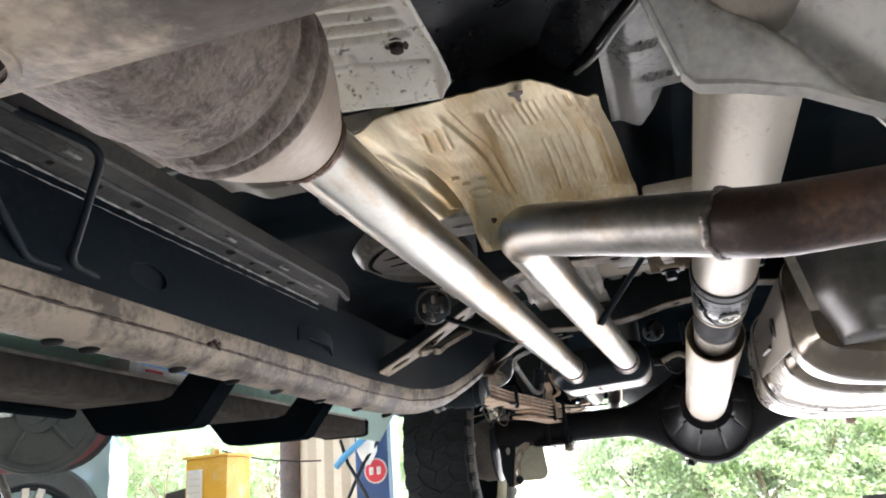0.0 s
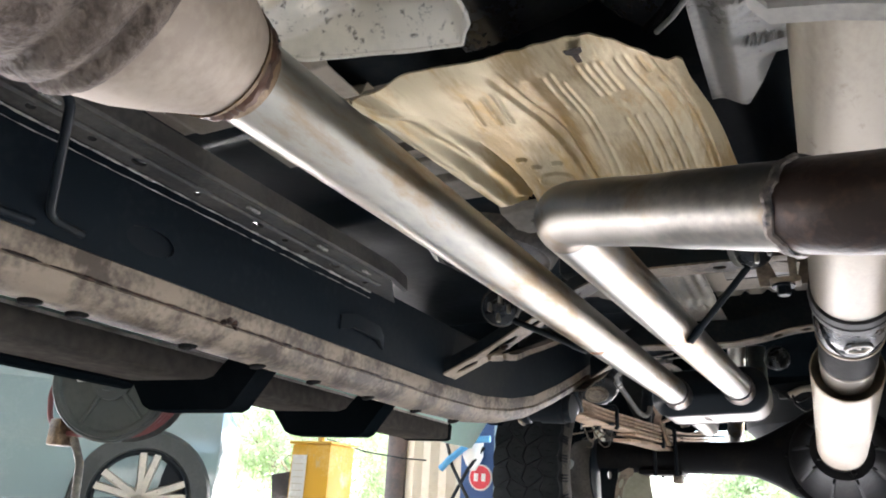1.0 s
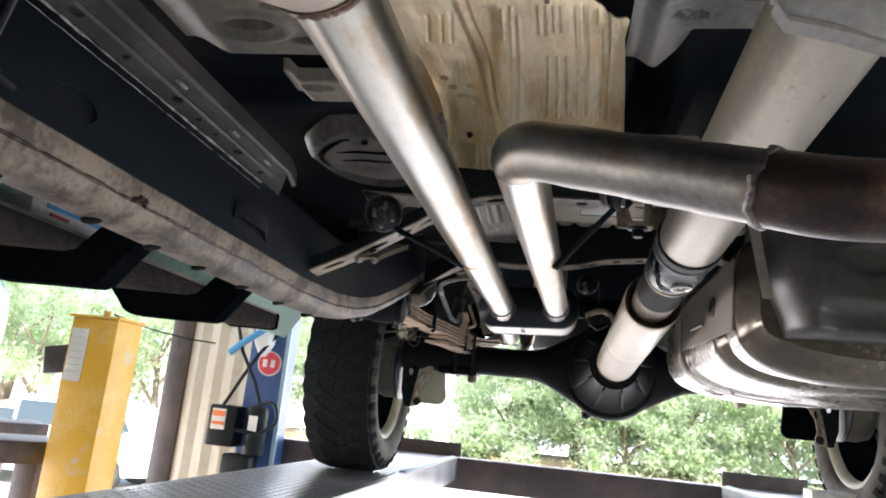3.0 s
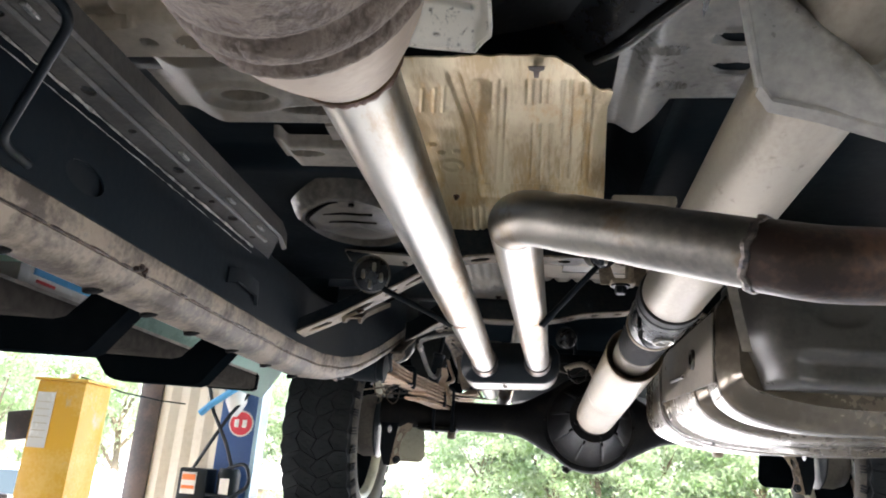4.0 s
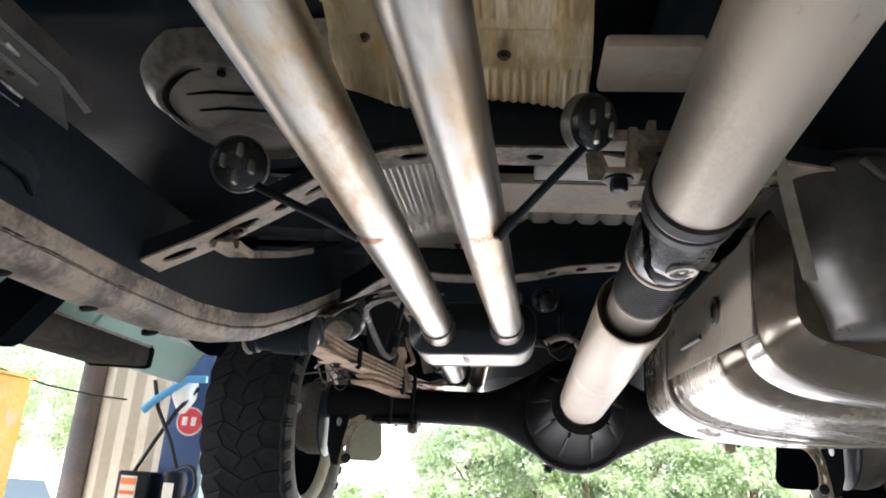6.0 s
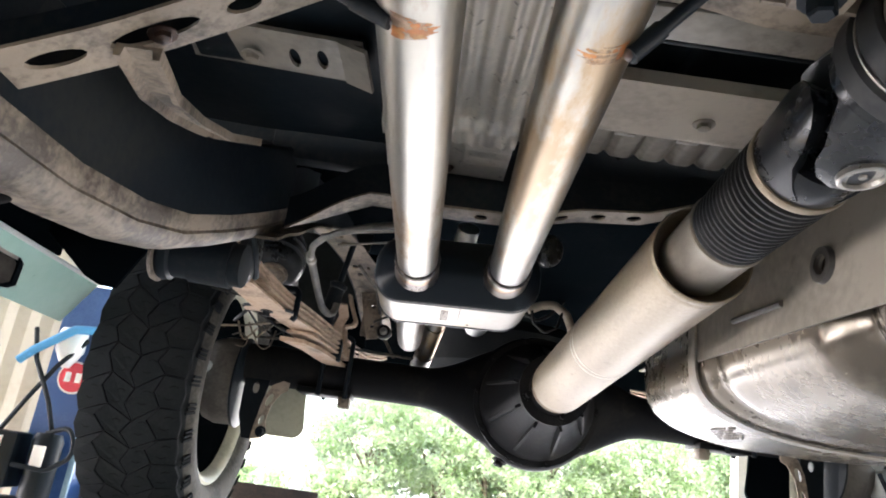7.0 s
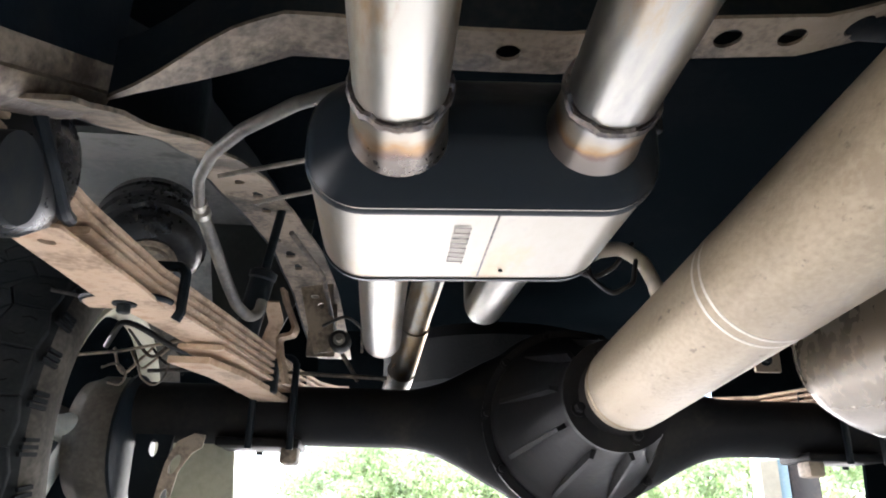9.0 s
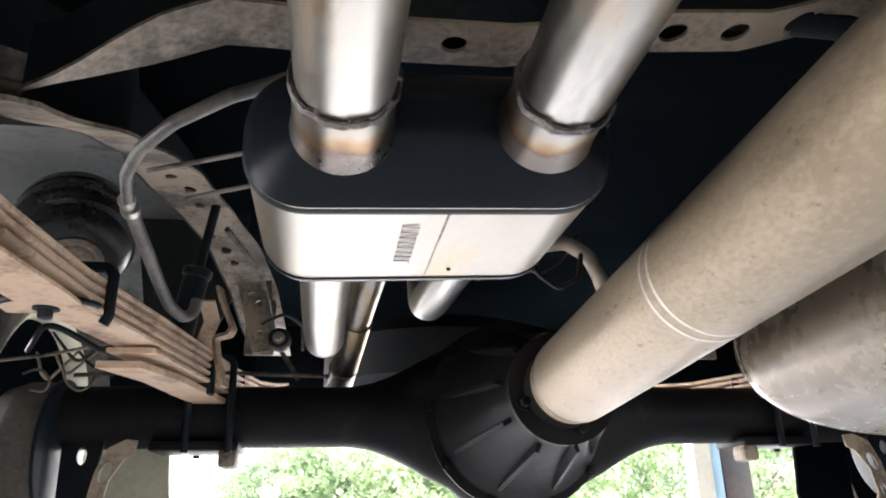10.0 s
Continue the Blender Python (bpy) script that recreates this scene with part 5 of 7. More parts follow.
tube_prof = [(0.43, 0.046), (0.405, 0.0624), (0.392, 0.0647), (0.391, 0.0666), (0.395, 0.0681), (0.401, 0.0681), (0.405, 0.0666), (0.410, 0.0678), (0.416, 0.0671)]
tube_prof += [(0.80, 0.0666), (0.87, 0.0664)]
tube_prof += [(LR - 0.06, 0.0664), (LR - 0.03, 0.0660), (LR - 0.026, 0.0640), (LR - 0.022, 0.0660), (LR, 0.0624)]
part("rear_tube", lathe(U0, D1, tube_prof, 60, cap=False), M_SHAFT, ds, "speckled dusty rear shaft tube")
for q in (0.830, 0.847):
    part("worn_ring", lathe(U0, D1, [(q, 0.0660), (q + 0.0012, 0.0670), (q + 0.0048, 0.0670), (q + 0.006, 0.0660)], 60, cap=False), M_FOIL, ds, "bright worn ring")
part("rear_joint", lathe(D1 - ax * 0.01, D1 + ax, [(0, 0.054), (0.03, 0.05), (0.05, 0.045), (0.08, 0.04)], 30), M_BLACK, ds)

# ---- rear axle ----
AY, AZ = 3.37, 1.772
axle = thing("rear_axle", (CX, AY, 1.58), "black banjo rear axle with a ribbed differential housing", "axle")


def axle_profile():
    """Half height of the housing along x: tube, shoulders and the round middle."""
    rows = []
    for i in range(81):
        x = -0.42 + 1.79 * i / 80
        d = abs(x - 0.475)
        r = 0.0585
        if d < 0.36:
            hump = math.sqrt(max(0, 0.195 ** 2 - d * d)) if d < 0.195 else 0
            flare = 0.0585 + 0.085 * (1 - step(0.10, 0.36, d)) ** 1.4
            r = max(hump, flare)
        rows.append((x, r))
    return rows


bm = bmesh.new()
rings = []
for x, r in axle_profile():
    dep = 0.0585 + (r - 0.0585) * 0.35
    rings.append([V(x, AY + dep * math.cos(k * math.tau / 28), AZ + r * math.sin(k * math.tau / 28)) for k in range(28)])
part("housing", add_rings(bm, rings), M_AXLE, axle, "black axle housing")
DC = V(0.468, 3.28, AZ - 0.004)
PD = (D1 + ax * 0.02)
carrier = part("carrier", lathe(DC, PD, [(-0.06, 0.165), (0.0, 0.165), (0.012, 0.162), (0.03, 0.150), (0.09, 0.125), (0.18, 0.098), (0.24, 0.085), (0.27, 0.080)], 48), M_AXLE, axle, "black cast differential carrier")
part("carrier_flange", lathe(DC, PD, [(-0.03, 0.15), (-0.028, 0.180), (-0.006, 0.181), (-0.002, 0.165)], 48), M_AXLE, axle)
cdir = (PD - DC).normalized()
cs = cdir.cross(V(0, 0, 1)).normalized()
cu = cs.cross(cdir)
for k in range(9):
    a = k * math.tau / 9 + 0.18
    o = cs * math.cos(a) + cu * math.sin(a)
    rib = bmesh.new()
    t = cdir.cross(o) * 0.0045
    add_rings(rib, [[DC + o * 0.160 + t + cdir * 0.0, DC + o * 0.160 - t + cdir * 0.0, DC + o * 0.130 - t + cdir * 0.0, DC + o * 0.130 + t],
                    [DC + o * 0.141 + t + cdir * 0.075, DC + o * 0.141 - t + cdir * 0.075, DC + o * 0.11 - t + cdir * 0.075, DC + o * 0.11 + t + cdir * 0.075],
                    [DC + o * 0.100 + t * 0.7 + cdir * 0.24, DC + o * 0.100 - t * 0.7 + cdir * 0.24, DC + o * 0.08 - t + cdir * 0.24, DC + o * 0.08 + t + cdir * 0.24]])
    part("rib", rib, M_AXLE, carrier)
for k in range(10):
    a = k * math.tau / 10 + 0.05
    o = cs * math.cos(a) + cu * math.sin(a)
    part("bolt", bolt(DC + o * 0.172 + cdir * -0.004, cdir, 0.007, 0.010), M_AXLE, carrier)
part("pinion_flange", lathe(PD + cdir * -0.03, PD + cdir, [(0, 0.06), (0.003, 0.088), (0.018, 0.088), (0.022, 0.05)], 40), M_AXLE, axle, "round black pinion flange")
part("pinion_neck", lathe(DC + cdir * 0.24, PD + cdir, [(0, 0.08), (0.07, 0.06), (0.10, 0.05)], 30), M_AXLE, axle)
for k in range(4):
    a = k * math.tau / 4 - 0.35
    o = cs * math.cos(a) + cu * math.sin(a)
    part("bolt", bolt(PD + cdir * 0.0 - cdir * 0.012 + o * 0.068, -ax, 0.008, 0.012), M_AXLE, axle)
part("drain_plug", bolt((0.385, 3.33, AZ - 0.178), (-0.35, -0.2, -1), 0.014, 0.014), M_AXLE, axle)
for s, x, mm in ((1, -0.081, M_FLAP), (-1, 2 * CX + 0.02, M_BED)):
    part("bump_bracket", box((x, 3.345, 1.692), (0.035, 0.05, 0.034), 0.008), M_RAIL, axle, "dusty cast lug")
    part("spring_seat", box((x - s * 0.06, AY, AZ - 0.058), (0.16, 0.12, 0.018), 0.005), M_AXLE, axle)
    fx = (lambda a: a) if s > 0 else (lambda a: 2 * CX - a)
    pl = plate([(-0.262, 1.728), (-0.243, 1.726), (-0.246, 1.702), (-0.262, 1.692), (-0.283, 1.655), (-0.290, 1.610), (-0.282, 1.578), (-0.296, 1.562), (-0.323, 1.556), (-0.318, 1.60), (-0.307, 1.67), (-0.290, 1.712)], [circle2(-0.290, 1.670, 0.008, 0.019, 16, -0.35), circle2(-0.301, 1.612, 0.006, 0.014, 14, -0.2)], 0.005, lambda u, v, w: V(fx(u), 3.318 + w + 0.25 * (u + 0.29), v))
    bk = part("brake_bracket", pl, M_RAIL, axle, "dusty bracket with holes")
    part("bracket_bolt", bolt((fx(-0.296), 3.314, 1.580), (0, -1, 0), 0.010, 0.012), M_BLACK, bk)
    part("anchor_plate", plate([(-0.375, 1.74), (-0.30, 1.74), (-0.312, 1.66), (-0.325, 1.556), (-0.352, 1.558), (-0.372, 1.62)], [circle2(-0.338, 1.70, 0.009, 0.016, 14)], 0.006, lambda u, v, w: V(fx(u), 3.335 + w, v)), M_BLACK, axle, "black brake anchor plate")
    part("backing_plate", lathe((fx(-0.381), AY, AZ - 0.06), (fx(-0.5), AY, AZ - 0.06), [(0, 0.03), (0.001, 0.122), (0.004, 0.130), (0.010, 0.130), (0.012, 0.125)], 48), M_BLACK, axle, "black brake backing plate")
    part("brake_drum", lathe((fx(-0.392), AY, AZ - 0.06), (fx(-0.5), AY, AZ - 0.06), [(0, 0.11), (0.001, 0.124), (0.055, 0.125), (0.062, 0.121), (0.085, 0.114), (0.088, 0.09)], 48), M_DRUM, axle, "dull tan brake drum")
    cal = part("brake_caliper", box((fx(-0.515), 3.285, 1.655), (0.05, 0.075, 0.12), 0.018, Matrix.Rotation(radians(20 * s), 3, "Y"), seg=3), M_CALIPER, axle, "pale grey brake casting")
    part("caliper_lug", lathe((fx(-0.50), 3.27, 1.725), (fx(-0.44), 3.27, 1.735), [(0, 0.008), (0.002, 0.022), (0.03, 0.024), (0.055, 0.018), (0.058, 0.006)], 24), M_CALIPER, cal)
    part("caliper_rib", tube([(fx(-0.545), 3.245, 1.625), (fx(-0.505), 3.243, 1.645), (fx(-0.482), 3.248, 1.70)], 0.006, 10, 0.02), M_BLACK, cal, "dark line between the castings")
    corner = [(-0.235 + 0.035 * math.sin(a), 1.612 - 0.035 * math.cos(a)) for a in [radians(15 * q) for q in range(7)]]
    # The near flap's colour includes its backlight; the far one is near-black.
    part("mud_guard", plate([(-0.335, 1.735), (-0.335, 1.590), (-0.318, 1.577)] + corner + [(-0.206, 1.66), (-0.212, 1.735)], [], 0.010, lambda u, v, w: V(fx(u), 3.455 + w, v)), mm, axle, "hanging rubber flap behind the wheel")

# ---- wheels ----
WW, WX = 0.275, -0.545
wheel = thing("wheel", (WX, AY, 1.70), "black off-road tyre on a dusty alloy rim, standing on the lift", "wheel", "rear wheels")


def wheel_ring(profile, n=64, close=False):
    rows = profile + ([profile[0]] if close else [])
    return lathe((WX - 0.5, AY, 1.70), (WX + 0.5, AY, 1.70), [(0.5 + a, r) for a, r in rows], n, cap=False)


h = WW / 2
tyre = part("tyre", wheel_ring([(-h + 0.03, 0.275), (-h + 0.005, 0.30), (-h - 0.006, 0.345), (-h + 0.008, 0.382), (-h + 0.03, 0.402), (0, 0.412), (h - 0.03, 0.402), (h - 0.008, 0.382), (h + 0.006, 0.345), (h - 0.005, 0.30), (h - 0.03, 0.275)]), M_TYRE, wheel, "worn black off-road tyre")
rim = part("rim", wheel_ring([(h - 0.035, 0.284), (h - 0.019, 0.284), (h - 0.015, 0.277), (h - 0.020, 0.268), (h - 0.034, 0.258), (h - 0.05, 0.254), (h - 0.055, 0.266)], 64, True), M_RIM, wheel, "dusty beige alloy rim")
part("sidewall", wheel_ring([(h - 0.024, 0.396), (h - 0.0065, 0.380), (h + 0.0032, 0.363), (h + 0.0075, 0.345), (h + 0.003, 0.32), (h - 0.003, 0.30), (h - 0.012, 0.290), (h - 0.026, 0.279)]), M_WALL, tyre, "dusty grey sidewall")
# Barrel, spokes and hub are darker than the lip to paint the rim's inner shade.
part("barrel", wheel_ring([(h - 0.052, 0.262), (h - 0.056, 0.256), (h - 0.09, 0.250), (-h + 0.05, 0.235), (-h + 0.03, 0.26), (-h + 0.03, 0.275)], 64), M_BED, rim, "inner barrel darkened for the shade inside the wheel")
for k in range(6):
    a = k * math.tau / 6 + 0.3
    o, t = V(0, math.cos(a), math.sin(a)), V(0, -math.sin(a), math.cos(a))
    c0 = V(WX - h + 0.05, AY, 1.70)
    part("spoke", add_rings(bmesh.new(), [[c0 + o * r + t * w + V(d, 0, 0) for w, d in ((-b, 0), (b, 0), (b * 0.7, 0.03), (-b * 0.7, 0.03))] for r, b in ((0.05, 0.045), (0.14, 0.032), (0.242, 0.045))]), M_DUSTY, rim)
part("hub", wheel_ring([(-h + 0.03, 0.08), (-h + 0.09, 0.08), (-h + 0.10, 0.03)], 24), M_DUSTY, rim)


TREADS, PERIOD, BASE_R, TOP_R = 36, 6, 0.405, 0.4185
PITCH = math.tau * TOP_R / TREADS
jit = random.Random(17)
JIT = [[(jit.uniform(-0.006, 0.006), jit.uniform(-0.006, 0.006)) for _ in range(2 * PERIOD)] for _ in range(5)]


def tread_node(n, j):
    """A corner of the uneven tread pattern: metres round the tyre and across it."""
    du, dx = JIT[j][n % (2 * PERIOD)]
    k = 1.0 if 0 < j < 4 else 0.35
    return n * PITCH / 2 + du * k, -0.126 + 0.063 * j + (0.010 * (-1) ** (n + j) + dx) * k


def tread_block(i, j):
    """One block of row j with slanting flanks and two thin sipes, laid at the tyre's top."""
    o, s = (0, 1, 0, 1)[j], (1, -1, 1, 0)[j]
    ring = [tread_node(2 * i + o + k, j) for k in (0, 1, 2)] + [tread_node(2 * i + o + s + k, j + 1) for k in (2, 1, 0)]
    cu, cx = sum(p[0] for p in ring) / 6, sum(p[1] for p in ring) / 6
    b = bmesh.new()

    def at(u, x, r):
        a = (u - i * PITCH) / TOP_R
        drop = 0.012 * step(0.075, 0.13, abs(x))
        return V(x, (r - drop) * math.sin(a), (r - drop) * math.cos(a))

    def drawn(gap):
        out = []
        for u, x in ring:
            d = math.hypot(u - cu, x - cx)
            out.append((cu + (u - cu) * (1 - gap / d), cx + (x - cx) * (1 - gap / d)))
        return out

    add_rings(b, [[at(u, x, r) for u, x in drawn(gap)] for gap, r in ((0.0012, BASE_R + 0.006), (0.0018, TOP_R - 0.0012), (0.0034, TOP_R))])
    me_flanks = len(b.faces)
    for k in (-1, 1):
        c, w, t = (cu + k * 0.013, cx + k * 0.004), 0.010, 0.0009
        q = [at(c[0] + du, c[1] + dx, TOP_R + 0.0003) for du, dx in ((-t, -w), (t, -w), (t + 0.004 * k, 0), (t, w), (-t, w), (-t + 0.004 * k, 0))]
        b.faces.new([b.verts.new(p) for p in q]).material_index = 1
    bmesh.ops.recalc_face_normals(b, faces=b.faces[:me_flanks])
    me = bpy.data.meshes.new("tread_block")
    b.to_mesh(me)
    b.free()
    me.materials.append(M_TYRE)
    me.materials.append(M_HOLE)
    return me


def side_lug():
    """A shoulder lug with three thin fins."""
    b = bmesh.new()
    for k in range(3):
        box((0.002 * k, -0.010 + 0.010 * k, 0.002), (0.030 - 0.003 * k, 0.006, 0.006), 0.0, None, b)
    bmesh.ops.recalc_face_normals(b, faces=b.faces)
    me = bpy.data.meshes.new("side_lug")
    b.to_mesh(me)
    b.free()
    me.materials.append(M_TYRE)
    return me


def on_tyre(name, me, a, inner=None):
    ob = new(name, me)
    ob.parent = tyre
    ob.matrix_parent_inverse = tyre.matrix_basis.inverted()
    ob.matrix_basis = Matrix.Translation((WX, AY, 1.70)) @ Matrix.Rotation(-a, 4, "X") @ (inner or Matrix.Identity(4))


for j in range(4):
    row = [tread_block(i, j) for i in range(PERIOD)]
    for i in range(TREADS):
        on_tyre("tread_block", row[i % PERIOD], i * math.tau / TREADS)
lug_mesh = side_lug()
for i in range(TREADS):
    on_tyre("side_lug", lug_mesh, (i + 0.5) * math.tau / TREADS, Matrix.Translation((0.136, 0, 0.383)) @ Matrix.Rotation(radians(66), 4, "Y"))
copy_thing(wheel, pose(2 * CX - WX, AY, 1.70, 8, 0, 180))


# ---- leaf springs ----
def leaf_spring(s):
    """A pack of leaves with clamps, U-bolts and the front hanger; s: -1 on the other side."""
    fx = (lambda x: x) if s > 0 else (lambda x: 2 * CX - x)
    sp = thing("leaf_spring", (fx(-0.14), AY, 1.80), "rusty leaf spring pack clamped over the axle", "leaf spring", "leaf springs")
    path = [(-0.250, 2.36, 1.853), (-0.228, 2.56, 1.834), (-0.211, 2.74, 1.832), (-0.176, 2.95, 1.834), (-0.145, 3.15, 1.835), (-0.113, 3.37, 1.836), (-0.085, 3.6, 1.85), (-0.06, 3.85, 1.885), (-0.05, 4.1, 1.93)]
    for k, (i0, i1) in enumerate(((0, 9), (0, 9), (1, 8), (2, 8), (3, 7))):
        pts = [(fx(x), y, z - 0.0125 * k + 0.025) for x, y, z in path[i0:i1]]
        part("leaf", sweep([(-0.033, 0.0015), (-0.03, 0), (0.03, 0), (0.033, 0.0015), (0.033, 0.0065), (0.03, 0.008), (-0.03, 0.008), (-0.033, 0.0065)], pts), M_LEAF, sp)
    part("overload_leaf", sweep([(-0.03, 0), (0.03, 0), (0.03, 0.010), (-0.03, 0.010)], [(fx(-0.192), 2.955, 1.789), (fx(-0.158), 3.08, 1.791), (fx(-0.113), 3.37, 1.79), (fx(-0.09), 3.6, 1.80)]), M_LEAF, sp)
    part("clamp_plate", plate([(-0.052, 0.012)] + [(0.052 * math.cos(a), 0.022 * math.sin(a)) for a in [radians(180 + 15 * k) for k in range(13)]] + [(0.052, 0.012)], [], 0.006, lambda u, v, w: V(fx(-0.216 + u), 2.747 + v * 1.6, 1.816 + w)), M_LEAF, sp, "tan rounded clamp plate with a bolt")
    part("clamp_edge", tube([V(fx(-0.216 + 0.053 * math.cos(a)), 2.747 + 0.036 * math.sin(a), 1.820) for a in [radians(185 + 17 * k) for k in range(11)]], 0.004, 8), M_BLACK, sp, "dark lower edge of the clamp")
    part("bolt", bolt((fx(-0.216), 2.737, 1.815), (0, 0, -1), 0.009, 0.010), M_BLACK, sp)
    part("clamp_loop", tube([(fx(-0.170), 2.79, 1.810), (fx(-0.165), 2.79, 1.82), (fx(-0.165), 2.79, 1.872), (fx(-0.172), 2.79, 1.882), (fx(-0.245), 2.79, 1.882)], 0.007, 8, 0.006), M_BLACK, sp, "black clamp loop round the leaves")
    part("front_plate", plate([(-0.075, 0.0), (-0.07, -0.028), (0.12, -0.034), (0.17, -0.03), (0.17, 0.03), (0.10, 0.034), (-0.07, 0.03)], [circle2(-0.035, 0.0, 0.008)], 0.004, lambda u, v, w: V(fx(-0.222 + 0.11 * u + v), 2.58 + u, 1.8175 + w - 0.02 * u)), M_LEAF, sp, "tan plate with a bolt hole")
    for y in (3.30, 3.44):
        part("u_bolt", tube([(fx(-0.155), y, 1.70), (fx(-0.155), y, 1.875), (fx(-0.078), y, 1.875), (fx(-0.078), y, 1.70)], 0.007, 10, 0.02), M_BLACK, sp)
    part("band", box((fx(-0.137), 3.215, 1.822), (0.076, 0.03, 0.062), 0.004), M_BLACK, sp, "black band round the leaves")
    part("hanger", box((fx(-0.247), 2.425, 1.935), (0.11, 0.11, 0.07), 0.028, Matrix.Rotation(radians(8 * s), 3, "Z"), seg=4), M_GLOSS, sp, "black box-shaped spring hanger")
    part("hanger_lug", tube([(fx(-0.30), 2.37, 1.87), (fx(-0.26), 2.36, 1.855), (fx(-0.20), 2.37, 1.865)], 0.010, 12, 0.02), M_DUSTY, sp)
    part("hanger_housing", lathe((fx(-0.315), 2.475, 1.872), (fx(-0.19), 2.475, 1.868), [(0, 0.03), (0.006, 0.055), (0.018, 0.068), (0.05, 0.072), (0.085, 0.070), (0.108, 0.060), (0.120, 0.042), (0.124, 0.02)], 40), M_GLOSS, sp, "rounded black hanger housing", 60)
    part("housing_rib", tube([(fx(-0.20), 2.415, 1.905), (fx(-0.192), 2.45, 1.86), (fx(-0.195), 2.50, 1.83), (fx(-0.205), 2.535, 1.838)], 0.007, 10, 0.02), M_BLACK, sp, "raised rib of the housing")
    eye = part("spring_eye", lathe((fx(-0.345), 2.42, 1.83), (fx(-0.19), 2.42, 1.825), [(0, 0.020), (0.002, 0.040), (0.012, 0.046), (0.025, 0.044), (0.030, 0.038), (0.15, 0.038), (0.152, 0.02)], 32), M_BLACK, sp, "black rubber-bushed spring eye")
    part("eye_flange", lathe((fx(-0.348), 2.42, 1.83), (fx(-0.19), 2.42, 1.825), [(0, 0.030), (0.001, 0.049), (0.007, 0.051), (0.009, 0.045)], 32), M_DUSTY, eye, "dusty flange")
    part("eye_wrap", lathe((fx(-0.285), 2.42, 1.828), (fx(-0.19), 2.42, 1.825), [(0, 0.036), (0.0, 0.0425), (0.07, 0.0425), (0.071, 0.036)], 32, cap=False), M_BLACK, sp, "dark rolled end of the top leaf")
    c, d = V(fx(-0.29), 3.0, 1.985), V(0.22 * s, -0.5, -0.8).normalized()
    part("bump_stop", lathe(c, c + d, [(-0.09, 0.06), (-0.078, 0.084), (-0.06, 0.088), (-0.057, 0.080), (-0.051, 0.080), (-0.048, 0.090), (-0.03, 0.090), (-0.027, 0.081), (-0.021, 0.081), (-0.018, 0.088), (0.0, 0.086), (0.003, 0.077), (0.008, 0.076), (0.011, 0.080), (0.022, 0.074), (0.032, 0.06), (0.036, 0.045)], 40), M_GLOSS, sp, "black rubber bump stop with a tan cap")
    part("stop_cap", lathe(c + d * 0.034, c + d, [(0, 0.012), (0.001, 0.040), (0.006, 0.042), (0.009, 0.036), (0.006, 0.03), (0.010, 0.026), (0.012, 0.01)], 26), M_RAIL, sp)
    part("hook_bracket", bent_strip([(fx(-0.105), 3.10, 1.93), (fx(-0.10), 3.14, 1.905), (fx(-0.115), 3.17, 1.88), (fx(-0.12), 3.24, 1.865), (fx(-0.115), 3.28, 1.85)], 0.026, 0.005, (1, 0, 0), 0.02), M_LEAF, sp)


leaf_spring(1), leaf_spring(-1)

bh = thing("brake_hose", (-0.148, 2.745, 1.95), "grey rubber brake hose with a metal fitting", "hose")
part("hose", tube([(0.06, 2.46, 1.955), (0.0, 2.50, 1.957), (-0.06, 2.555, 1.957), (-0.105, 2.615, 1.957), (-0.135, 2.68, 1.957), (-0.148, 2.745, 1.948)], 0.0072, 16, 0.05, 12), M_HOSE, bh)
part("fitting", lathe((-0.148, 2.735, 1.952), (-0.147, 2.80, 1.937), [(0, 0.007), (0.002, 0.0105), (0.009, 0.0105), (0.012, 0.0075), (0.018, 0.0075), (0.020, 0.0115), (0.030, 0.0115), (0.033, 0.008)], 20), M_BOLT, bh, "ringed metal fitting")
part("lower_hose", tube([(-0.147, 2.765, 1.944), (-0.147, 2.85, 1.928), (-0.146, 2.94, 1.908), (-0.142, 3.00, 1.892), (-0.130, 3.04, 1.885), (-0.118, 3.06, 1.895), (-0.115, 3.065, 1.92)], 0.009, 16, 0.03, 10), M_HOSE, bh)

# ---- fuel tank ----
tank = thing("fuel_tank", (0.95, 2.3, 1.675), "dusty dark pressed steel fuel tank held by a strap", "fuel tank")


def tank_ring(y):
    t = (y - 1.78) / 1.0
    end = min(step(0, 0.05, t), 1 - step(0.93, 1.0, t))
    k = 0.75 + 0.25 * end
    rib = 0.030 * math.exp(-((y - 1.985) / 0.036) ** 2) + 0.008 * math.exp(-((y - 2.36) / 0.02) ** 2)
    w, h = 0.345 * (0.9 + 0.1 * end) - rib, 0.145 * k - rib
    out = []
    for i in range(72):
        a = i * math.tau / 72
        c, s = math.cos(a), math.sin(a)
        p = 0.45
        x = 0.945 + w * math.copysign(abs(c) ** p, c)
        z = 1.825 + h * math.copysign(abs(s) ** p, s) - 0.02 * math.cos((x - 0.9) * 5) * (s < 0)
        if s < -0.3:
            z += 0.030 * math.exp(-((y - 1.985 + 0.25 * (x - 0.7)) / 0.045) ** 2) * step(0.66, 0.74, x) - 0.016 * bump_at(x, y, 1.02, 2.26, 0.17, 0.075, 1) + 0.02 * math.exp(-((y - 1.80) / 0.03) ** 2) * step(0.62, 0.70, x)
        out.append(V(x, y, z))
    return out


body = part("tank_shell", add_rings(bmesh.new(), [tank_ring(1.78 + i / 80) for i in range(81)]), M_BELLY, tank, "dusty tank belly with pressed grooves, tan for the reflected floor")
strap = bmesh.new()
pts = [p + (p - V(0.945, 2.43, 1.825)).normalized() * 0.005 for p in tank_ring(2.43)]
